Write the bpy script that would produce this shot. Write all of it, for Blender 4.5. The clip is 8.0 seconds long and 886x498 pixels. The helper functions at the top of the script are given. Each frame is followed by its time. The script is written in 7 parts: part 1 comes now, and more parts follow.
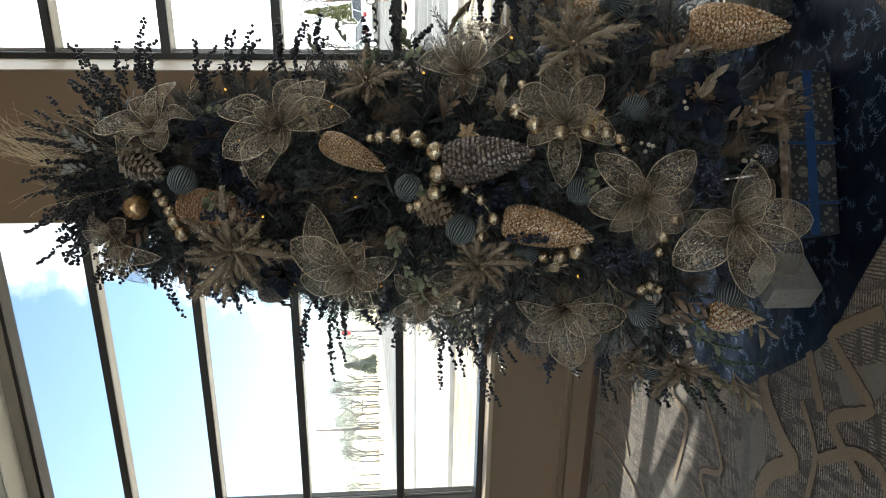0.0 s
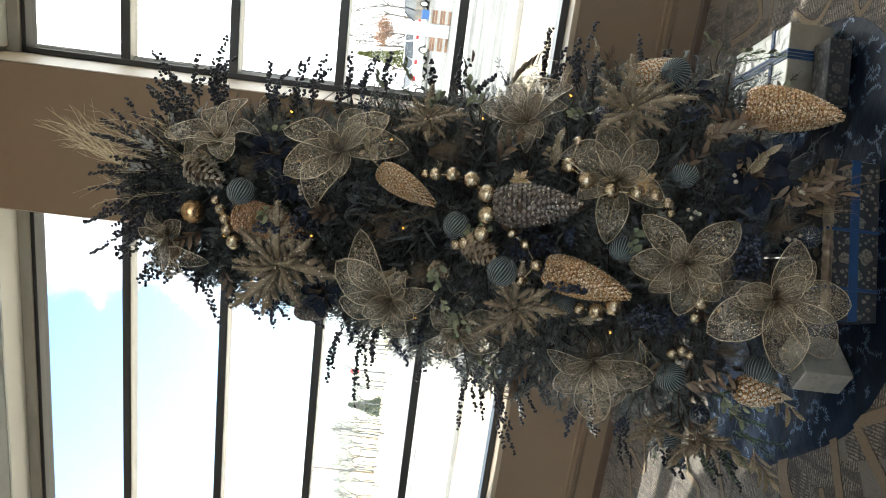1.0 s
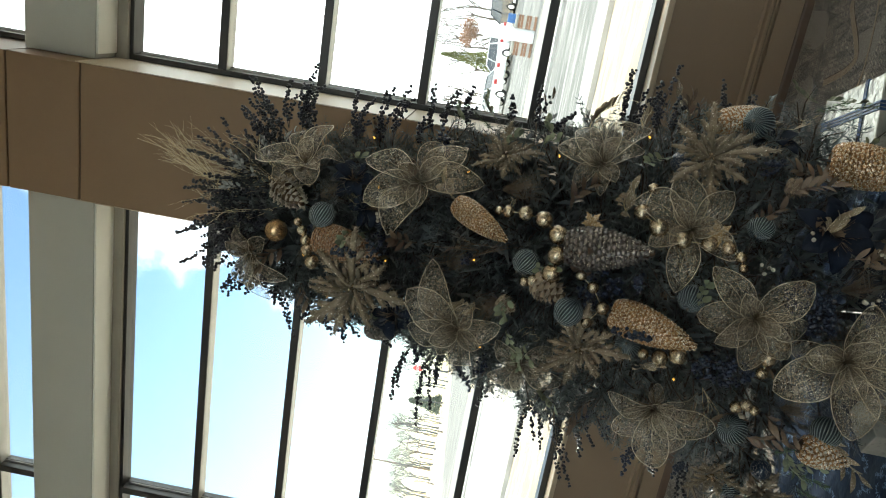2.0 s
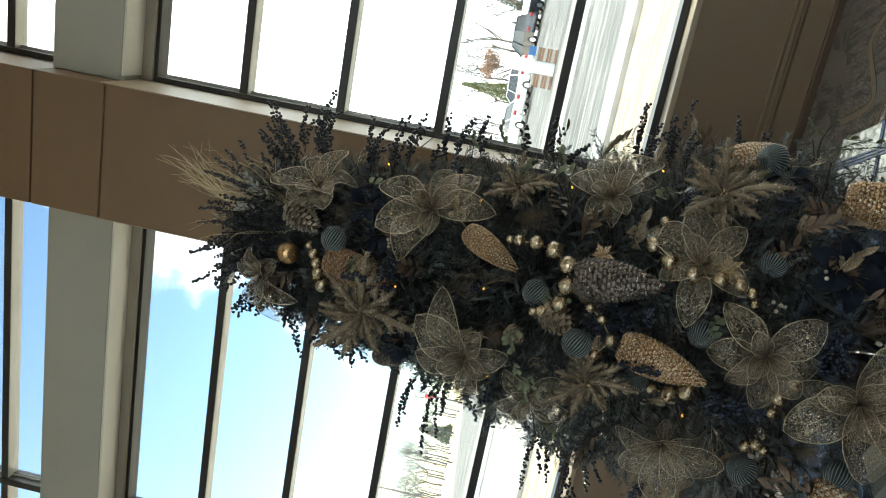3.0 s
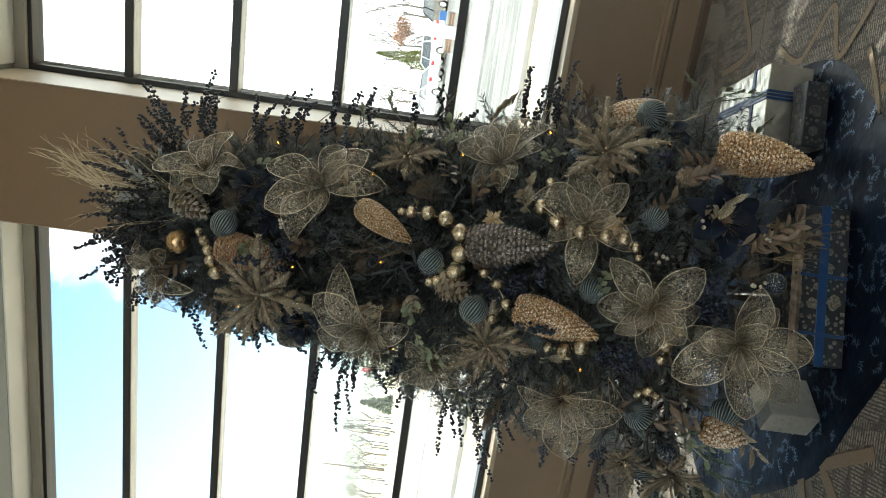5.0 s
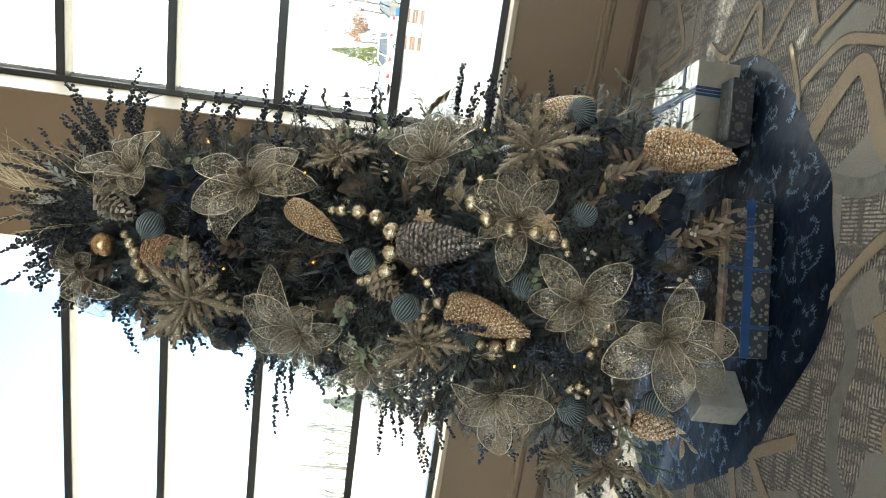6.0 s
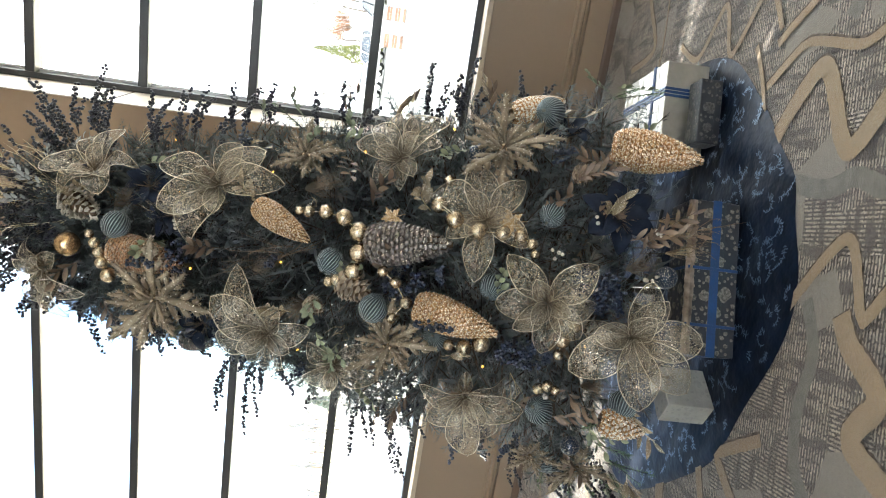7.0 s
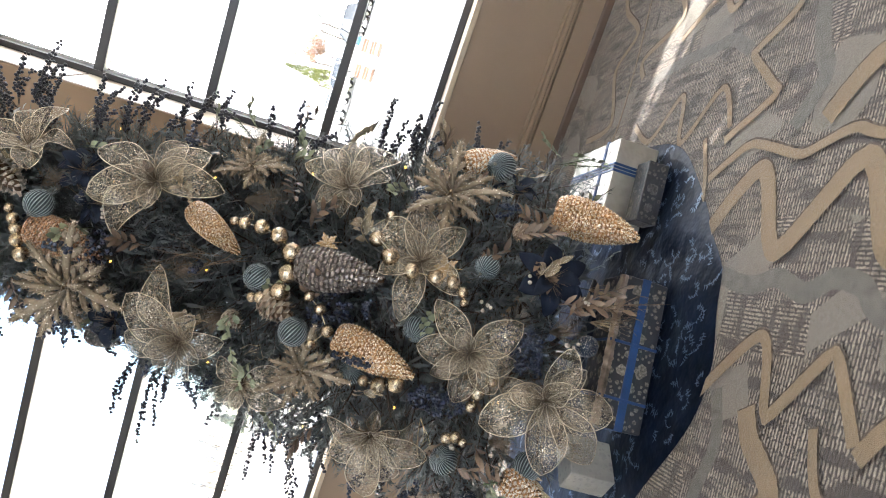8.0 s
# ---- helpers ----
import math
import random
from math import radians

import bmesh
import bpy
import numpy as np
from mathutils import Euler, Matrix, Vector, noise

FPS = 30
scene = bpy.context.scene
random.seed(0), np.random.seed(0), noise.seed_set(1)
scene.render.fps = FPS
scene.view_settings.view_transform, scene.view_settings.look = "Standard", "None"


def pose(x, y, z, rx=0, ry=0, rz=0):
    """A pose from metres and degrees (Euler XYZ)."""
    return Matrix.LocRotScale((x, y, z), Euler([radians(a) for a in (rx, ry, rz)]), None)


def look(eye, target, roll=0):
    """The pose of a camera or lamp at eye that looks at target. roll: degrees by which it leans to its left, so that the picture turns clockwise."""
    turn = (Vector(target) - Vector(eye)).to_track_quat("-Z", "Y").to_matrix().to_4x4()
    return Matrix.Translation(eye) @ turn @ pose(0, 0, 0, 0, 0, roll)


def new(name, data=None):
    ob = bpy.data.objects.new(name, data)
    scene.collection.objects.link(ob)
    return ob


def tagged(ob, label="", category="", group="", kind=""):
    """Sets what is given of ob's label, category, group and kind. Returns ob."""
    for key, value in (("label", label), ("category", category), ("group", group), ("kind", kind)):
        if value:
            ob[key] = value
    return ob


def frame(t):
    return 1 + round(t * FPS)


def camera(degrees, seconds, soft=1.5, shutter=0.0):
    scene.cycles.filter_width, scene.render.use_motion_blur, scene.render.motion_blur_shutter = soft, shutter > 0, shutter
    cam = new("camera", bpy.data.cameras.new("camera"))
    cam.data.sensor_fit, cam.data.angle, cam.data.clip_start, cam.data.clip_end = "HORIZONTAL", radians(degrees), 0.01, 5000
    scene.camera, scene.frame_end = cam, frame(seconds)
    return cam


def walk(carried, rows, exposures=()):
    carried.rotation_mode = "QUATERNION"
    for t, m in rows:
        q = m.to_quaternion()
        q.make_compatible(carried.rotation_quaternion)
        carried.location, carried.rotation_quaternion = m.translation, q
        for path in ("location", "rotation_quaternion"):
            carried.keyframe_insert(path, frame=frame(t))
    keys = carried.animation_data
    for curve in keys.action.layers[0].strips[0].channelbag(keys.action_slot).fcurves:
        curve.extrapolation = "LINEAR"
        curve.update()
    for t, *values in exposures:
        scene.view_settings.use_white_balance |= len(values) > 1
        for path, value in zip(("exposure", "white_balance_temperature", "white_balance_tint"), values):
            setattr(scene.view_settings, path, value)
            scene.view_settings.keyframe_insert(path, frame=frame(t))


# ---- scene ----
cam = camera(63.1, 8.0, 1.0)
PATH = [
    (0, (0.991, -2.226, 1.473), (0.272, -0.367, 1.299), -91.0),
    (0.5, (0.98, -2.257, 1.512), (0.344, -0.367, 1.348), -87.4),
    (1, (0.967, -2.293, 1.541), (0.375, -0.386, 1.433), -83.4),
    (1.5, (1.034, -2.328, 1.557), (0.416, -0.426, 1.599), -81.4),
    (2.8, (1.111, -2.31, 1.555), (0.531, -0.4, 1.672), -78.0),
    (3, (1.093, -2.325, 1.538), (0.54, -0.408, 1.681), -78.0),
    (3.5, (1.108, -2.344, 1.539), (0.58, -0.425, 1.735), -79.1),
    (4, (1.112, -2.322, 1.515), (0.571, -0.402, 1.649), -79.9),
    (4.5, (1.121, -2.311, 1.467), (0.536, -0.399, 1.511), -80.8),
    (5, (1.121, -2.308, 1.423), (0.52, -0.402, 1.358), -82.3),
    (5.2, (1.136, -2.303, 1.408), (0.523, -0.402, 1.293), -83.3),
    (6.5, (1.137, -2.294, 1.286), (0.547, -0.393, 1.094), -83.0),
    (7, (1.146, -2.291, 1.276), (0.554, -0.393, 1.058), -83.1),
    (7.5, (1.147, -2.292, 1.272), (0.593, -0.389, 0.998), -82.2),
    (8, (1.145, -2.284, 1.255), (0.697, -0.368, 0.899), -73.2),
]
EXPOSURES = [(0.0, 1.04, 6350, 5), (0.5, 1.53, 6400, 9), (1.0, 1.56, 6400, 4), (1.5, 1.35, 6400, -2), (3.0, 1.1, 6350, -3), (3.5, 0.98, 6200, -11), (5.0, 1.45, 6400, -2), (6.5, 2.38, 6250, 1), (8.0, 2.66, 6250, 11)]
walk(cam, [(t, look(eye, target, roll)) for t, eye, target, roll in PATH], EXPOSURES)

# ---- world, sun, exposure ----
SUN_TO = Vector((-2.28, 0.86, 1.0)).normalized()

world = bpy.data.worlds.new("sky")
scene.world = world
world.use_nodes = True


def build_sky():
    nt = world.node_tree
    nt.nodes.clear()
    out = nt.nodes.new("ShaderNodeOutputWorld")
    bg = nt.nodes.new("ShaderNodeBackground")
    sky = nt.nodes.new("ShaderNodeTexSky")
    sky.sky_type = "NISHITA"
    sky.sun_disc = False
    sky.sun_elevation = math.asin(SUN_TO.z)
    sky.sun_rotation = math.atan2(SUN_TO.x, SUN_TO.y)
    co = nt.nodes.new("ShaderNodeTexCoord")
    clouds = nt.nodes.new("ShaderNodeTexNoise")
    clouds.inputs["Scale"].default_value = 2.3
    clouds.inputs["Detail"].default_value = 8
    clouds.inputs["Roughness"].default_value = 0.58
    clouds.inputs["Distortion"].default_value = 0.25
    ramp = nt.nodes.new("ShaderNodeValToRGB")
    ramp.color_ramp.elements[0].position = 0.47
    ramp.color_ramp.elements[1].position = 0.60
    sky.dust_density = 0.4
    sky.ozone_density = 2.5
    lean = nt.nodes.new("ShaderNodeVectorMath")
    lean.operation = "DOT_PRODUCT"
    lean.inputs[1].default_value = (1.0, 0.0, -0.35)
    nt.links.new(co.outputs["Generated"], lean.inputs[0])
    amount = nt.nodes.new("ShaderNodeMath")
    amount.operation = "ADD"
    nt.links.new(clouds.outputs["Fac"], amount.inputs[0])
    nt.links.new(lean.outputs["Value"], amount.inputs[1])
    lift = nt.nodes.new("ShaderNodeMath")
    lift.operation = "ADD"
    lift.inputs[1].default_value = 0.395
    nt.links.new(amount.outputs[0], lift.inputs[0])
    mix = nt.nodes.new("ShaderNodeMix")
    mix.data_type = "RGBA"
    mix.inputs["B"].default_value = (13.0, 13.2, 13.6, 1)
    nt.links.new(co.outputs["Generated"], clouds.inputs["Vector"])
    nt.links.new(lift.outputs[0], ramp.inputs["Fac"])
    nt.links.new(ramp.outputs["Color"], mix.inputs["Factor"])
    nt.links.new(sky.outputs["Color"], mix.inputs["A"])
    nt.links.new(mix.outputs["Result"], bg.inputs["Color"])
    bg.inputs["Strength"].default_value = 0.15
    nt.links.new(bg.outputs["Background"], out.inputs["Surface"])


build_sky()
sun = new("sun", bpy.data.lights.new("sun", "SUN"))
sun.data.energy = 5.0
sun.data.angle = radians(0.6)
sun.data.color = (1.0, 0.93, 0.82)
sun.matrix_world = look((-20, 15, 10), (-20 - SUN_TO.x, 15 - SUN_TO.y, 10 - SUN_TO.z))

# ---- materials ----


def material(name, colour, rough=0.6, metal=0.0, vary=0.25, scale=8.0, fine=90.0, bump=0.15, alpha_net=0.0, net_scale=230.0, sheen=0.0, spec=0.5, per_piece=0.0, glitter=0.0, sparkle=0.28, coat=0.0):
    """A surface with blotches at one scale and grain at another; optional sparkle flakes and open net weave."""
    m = bpy.data.materials.new(name)
    m.use_nodes = True
    nt = m.node_tree
    p = nt.nodes["Principled BSDF"]
    outp = nt.nodes["Material Output"]
    co = nt.nodes.new("ShaderNodeTexCoord")
    big = nt.nodes.new("ShaderNodeTexNoise")
    big.inputs["Scale"].default_value = scale
    big.inputs["Detail"].default_value = 4
    small = nt.nodes.new("ShaderNodeTexNoise")
    small.inputs["Scale"].default_value = fine
    small.inputs["Detail"].default_value = 2
    nt.links.new(co.outputs["Object"], big.inputs["Vector"])
    nt.links.new(co.outputs["Object"], small.inputs["Vector"])
    add = nt.nodes.new("ShaderNodeMath")
    add.operation = "MULTIPLY_ADD"
    add.inputs[1].default_value = 0.45
    nt.links.new(small.outputs["Fac"], add.inputs[0])
    nt.links.new(big.outputs["Fac"], add.inputs[2])
    ramp = nt.nodes.new("ShaderNodeMapRange")
    ramp.inputs["From Min"].default_value = 0.45
    ramp.inputs["From Max"].default_value = 1.0
    ramp.inputs["To Min"].default_value = 1 - vary
    ramp.inputs["To Max"].default_value = 1 + vary
    nt.links.new(add.outputs[0], ramp.inputs["Value"])
    value = ramp.outputs["Result"]
    if per_piece:
        info = nt.nodes.new("ShaderNodeObjectInfo")
        pm = nt.nodes.new("ShaderNodeMapRange")
        pm.inputs["To Min"].default_value = 1 - per_piece
        pm.inputs["To Max"].default_value = 1 + per_piece
        nt.links.new(info.outputs["Random"], pm.inputs["Value"])
        mul = nt.nodes.new("ShaderNodeMath")
        mul.operation = "MULTIPLY"
        nt.links.new(value, mul.inputs[0])
        nt.links.new(pm.outputs["Result"], mul.inputs[1])
        value = mul.outputs[0]
    tint = nt.nodes.new("ShaderNodeVectorMath")
    tint.operation = "SCALE"
    tint.inputs[0].default_value = colour
    nt.links.new(value, tint.inputs["Scale"])
    base = tint.outputs["Vector"]
    rough_out = None
    if glitter:
        cells = nt.nodes.new("ShaderNodeTexVoronoi")
        cells.inputs["Scale"].default_value = glitter
        nt.links.new(co.outputs["Object"], cells.inputs["Vector"])
        sep = nt.nodes.new("ShaderNodeSeparateColor")
        nt.links.new(cells.outputs["Color"], sep.inputs["Color"])
        pick = nt.nodes.new("ShaderNodeMapRange")
        pick.inputs["From Min"].default_value = 1 - sparkle
        pick.inputs["From Max"].default_value = 1 - 0.3 * sparkle
        nt.links.new(sep.outputs["Red"], pick.inputs["Value"])
        gm = nt.nodes.new("ShaderNodeMix")
        gm.data_type = "RGBA"
        gm.inputs["B"].default_value = (1.0, 0.92, 0.78, 1)
        nt.links.new(pick.outputs["Result"], gm.inputs["Factor"])
        nt.links.new(base, gm.inputs["A"])
        base = gm.outputs["Result"]
        nb = nt.nodes.new("ShaderNodeBump")
        nb.inputs["Strength"].default_value = 0.9
        nb.inputs["Distance"].default_value = 1.0 / glitter
        nt.links.new(sep.outputs["Green"], nb.inputs["Height"])
        nt.links.new(nb.outputs["Normal"], p.inputs["Normal"])
    else:
        nb = nt.nodes.new("ShaderNodeBump")
        nb.inputs["Strength"].default_value = bump
        nb.inputs["Distance"].default_value = 0.01
        nt.links.new(small.outputs["Fac"], nb.inputs["Height"])
        nt.links.new(nb.outputs["Normal"], p.inputs["Normal"])
    nt.links.new(base, p.inputs["Base Color"])
    p.inputs["Roughness"].default_value = rough
    p.inputs["Metallic"].default_value = metal
    p.inputs["Specular IOR Level"].default_value = spec
    p.inputs["Coat Weight"].default_value = coat
    if sheen:
        p.inputs["Sheen Weight"].default_value = sheen
        p.inputs["Sheen Roughness"].default_value = 0.4
    if alpha_net:
        net = nt.nodes.new("ShaderNodeTexNoise")
        net.inputs["Scale"].default_value = net_scale
        net.inputs["Detail"].default_value = 1
        nt.links.new(co.outputs["Object"], net.inputs["Vector"])
        hole = nt.nodes.new("ShaderNodeMapRange")
        hole.inputs["From Min"].default_value = alpha_net - 0.07
        hole.inputs["From Max"].default_value = alpha_net + 0.07
        hole.inputs["To Min"].default_value = 0.10
        hole.inputs["To Max"].default_value = 0.93
        nt.links.new(net.outputs["Fac"], hole.inputs["Value"])
        nt.links.new(hole.outputs["Result"], p.inputs["Alpha"])
    return m


M_PIER = material("pier_paint", (0.208, 0.138, 0.084), 0.6, vary=0.06, scale=2, fine=160, bump=0.05)
M_WALL = material("wall_paint", (0.215, 0.157, 0.107), 0.6, vary=0.06, scale=2, fine=160, bump=0.05)
M_SHOE = material("brown_shoe_moulding", (0.085, 0.055, 0.038), 0.5, vary=0.1, scale=6, fine=120, bump=0.05)
M_SOFFIT = material("soffit_paint", (0.80, 0.82, 0.81), 0.5, vary=0.04, scale=3, fine=140, bump=0.04)
# pier tan made paler: window light on the pier's sides, put into colour
M_LITREVEAL = material("lit_reveal_tone", (0.43, 0.37, 0.29), 0.5, vary=0.05, scale=3, fine=140, bump=0.04)
M_HEAD = material("bronze_head_trim", (0.27, 0.255, 0.22), 0.5, metal=0.1, vary=0.08, scale=4)
M_STOOL = material("tan_stool_paint", (0.40, 0.325, 0.235), 0.45, vary=0.06, scale=3, fine=140, bump=0.04)
M_SPANDREL = material("spandrel_paint", (0.43, 0.445, 0.43), 0.65, vary=0.04, scale=2, fine=140, bump=0.05)
M_JOINT = material("dark_joint", (0.09, 0.06, 0.04), 0.8)
M_CEIL = material("ceiling_paint", (0.85, 0.84, 0.81), 0.8, vary=0.04, scale=2)
M_ROOM = material("lobby_paint", (0.76, 0.69, 0.58), 0.7, vary=0.05, scale=1.5)
M_FRAME = material("dark_aluminium", (0.034, 0.034, 0.035), 0.42, metal=0.3, vary=0.1, scale=4, fine=200, bump=0.03)
M_GREYFRAME = material("grey_bead_and_lit_underside", (0.46, 0.46, 0.45), 0.25, metal=0.35, vary=0.08, scale=4, fine=200, bump=0.03)
M_BAND = material("carpet_gold_band", (0.218, 0.157, 0.094), 0.95, vary=0.30, scale=160, fine=420, bump=0.5, sheen=0.3)
M_BANDGREY = material("carpet_grey_band", (0.114, 0.106, 0.092), 0.95, vary=0.3, scale=30, fine=420, bump=0.5, sheen=0.3)
M_NEEDLE = material("fir_needles", (0.098, 0.112, 0.112), 0.55, vary=0.5, scale=3, fine=40, per_piece=0.4)
M_BARK = material("bark", (0.06, 0.042, 0.03), 0.9, vary=0.4, scale=10, fine=60, bump=0.6)
M_PETAL = material("champagne_net", (0.285, 0.238, 0.168), 0.42, metal=0.35, vary=0.3, scale=3, fine=30, alpha_net=0.545, net_scale=58.0, glitter=80, sparkle=0.22, per_piece=0.2)
M_WIRE = material("champagne_wire", (0.47, 0.405, 0.30), 0.35, metal=0.8, vary=0.2, scale=8, glitter=90)
M_FLUFF = material("stamen_fibre", (0.16, 0.115, 0.07), 0.7, vary=0.3, scale=20)
M_STRAW = material("straw_fibre", (0.34, 0.255, 0.15), 0.6, vary=0.3, scale=40)
M_FEATHER = material("brown_feather_fibre", (0.15, 0.115, 0.08), 0.8, vary=0.4, scale=30)
M_PEARL = material("ivory_pearl", (0.48, 0.44, 0.37), 0.25, vary=0.1, scale=2, coat=0.4)
M_ROSEFOIL = material("rose_foil", (0.38, 0.30, 0.24), 0.3, metal=0.7, vary=0.75, scale=26, fine=30, bump=0.9)
M_CARPETDARK = material("carpet_dark_edge", (0.105, 0.084, 0.068), 0.95, vary=0.9, scale=60, fine=300, bump=0.5)
M_FROND = material("frosted_gold_frond", (0.205, 0.163, 0.112), 0.6, metal=0.1, vary=0.5, scale=20, glitter=420, sparkle=0.03, per_piece=0.2)
M_BRONZE = material("bronze_leaf", (0.135, 0.096, 0.067), 0.45, metal=0.35, vary=0.35, scale=2, fine=12, per_piece=0.2)
M_FERN = material("frosted_fern_leaf", (0.28, 0.22, 0.14), 0.5, metal=0.2, vary=0.35, scale=2, glitter=30, sparkle=0.12, per_piece=0.2)
M_GOLDLEAF = material("gold_leaf", (0.42, 0.28, 0.13), 0.4, metal=0.4, vary=0.3, scale=2, glitter=40)
M_FROSTWHITE = material("white_frosted_leaf", (0.27, 0.275, 0.265), 0.6, vary=0.5, scale=6, fine=40, per_piece=0.3)
M_GREEN = material("dull_green_leaf", (0.17, 0.19, 0.12), 0.55, vary=0.3, scale=2, fine=15, per_piece=0.3)
M_PINE = material("fresh_fir_sprig", (0.10, 0.15, 0.07), 0.55, vary=0.3, scale=20)
M_BERRY = material("navy_berry", (0.012, 0.012, 0.020), 0.35, vary=0.3, scale=30, per_piece=0.3)
M_BERRYBLUE = material("blue_berry", (0.017, 0.025, 0.050), 0.3, vary=0.3, scale=30, coat=0.3)
M_STEM = material("dark_stem", (0.035, 0.03, 0.028), 0.7)
M_GOLDTWIG = material("gold_twig", (0.58, 0.47, 0.27), 0.45, metal=0.2, vary=0.3, scale=40, glitter=500)
M_BROWNTWIG = material("brown_twig", (0.16, 0.11, 0.065), 0.6, vary=0.3, scale=40)
M_CONEGOLD = material("gold_cone", (0.36, 0.19, 0.075), 0.48, metal=0.5, vary=0.4, scale=40, glitter=300, sparkle=0.30)
M_CONEGOLDTIP = material("gold_cone_tip", (0.54, 0.34, 0.165), 0.42, metal=0.6, vary=0.4, scale=60, glitter=400, sparkle=0.4)
M_CONECOPPER = material("copper_cone", (0.27, 0.135, 0.065), 0.5, metal=0.45, vary=0.4, scale=40, glitter=300, sparkle=0.24)
M_CONECOPPERTIP = material("copper_cone_tip", (0.46, 0.25, 0.125), 0.45, metal=0.5, vary=0.4, scale=60, glitter=400, sparkle=0.3)
M_CONESILVER = material("pewter_cone", (0.13, 0.11, 0.10), 0.38, metal=0.6, vary=0.4, scale=40, glitter=300, sparkle=0.15)
M_CONEWOOD = material("natural_cone", (0.27, 0.21, 0.15), 0.7, vary=0.4, scale=40)
M_CONEPALE = material("pale_cone", (0.42, 0.37, 0.31), 0.7, vary=0.4, scale=40)
M_PEWTERTIP = material("pewter_cone_tip", (0.22, 0.195, 0.175), 0.4, metal=0.4, vary=0.3, scale=40)
M_CONETIP = material("frosted_tip", (0.58, 0.52, 0.43), 0.5, vary=0.3, scale=40)
M_CONECORE = material("cone_core", (0.10, 0.06, 0.03), 0.7)
M_BALL = material("blue_grey_thread", (0.25, 0.295, 0.295), 0.45, metal=0.2, vary=0.2, scale=1.5, fine=40, bump=0.3, sheen=0.3)
M_GROOVE = material("dark_groove", (0.022, 0.034, 0.042), 0.6, vary=0.2)
M_NAVYBALL = material("navy_glitter", (0.03, 0.045, 0.075), 0.35, metal=0.5, scale=2, fine=10, glitter=22, sparkle=0.10)
M_BEAD = material("mercury_gold", (0.52, 0.43, 0.315), 0.2, metal=0.95, vary=0.85, scale=2.2, fine=6, bump=0.3)
M_AMBER = material("amber_mercury_glass", (0.47, 0.31, 0.17), 0.22, metal=0.9, vary=0.8, scale=3.0, fine=10, bump=0.2)
M_CAP = material("dull_cap", (0.16, 0.155, 0.13), 0.45, metal=0.6, vary=0.15, scale=40)
M_FOIL = material("silver_foil_paper", (0.44, 0.42, 0.37), 0.28, metal=0.75, vary=0.2, scale=9, fine=22, bump=0.9)
M_PALEPAPER = material("pale_silver_paper", (0.52, 0.51, 0.47), 0.35, metal=0.55, vary=0.12, scale=9, fine=40, bump=0.2)
M_FOILDARK = material("dark_foil_paper", (0.028, 0.030, 0.036), 0.4, metal=0.2, vary=0.3, scale=9, fine=40, bump=0.25)
M_LACE = material("lace_dot_print", (0.15, 0.135, 0.11), 0.5, metal=0.15, vary=0.95, scale=110, fine=420, bump=0.5)
M_FAINTLACE = material("faint_lace_print", (0.075, 0.072, 0.068), 0.5, metal=0.1, vary=0.95, scale=110, fine=420, bump=0.5)
M_DOT = material("foil_print", (0.47, 0.46, 0.43), 0.4, metal=0.5, vary=0.2, scale=30)
M_RIBBON = material("blue_ribbon", (0.011, 0.047, 0.145), 0.35, vary=0.2, scale=20, fine=200, coat=0.2)
M_SCROLL = material("velvet_scroll_print", (0.125, 0.175, 0.25), 0.35, metal=0.4, vary=0.4, scale=30)


def velvet():
    m = material("navy_crushed_velvet", (0.0042, 0.0085, 0.0200), 0.42, vary=0.7, scale=9, fine=22, bump=0.45, sheen=0.02, spec=0.14)
    p = m.node_tree.nodes["Principled BSDF"]
    p.inputs["Sheen Tint"].default_value = (0.35, 0.5, 0.85, 1)
    return m


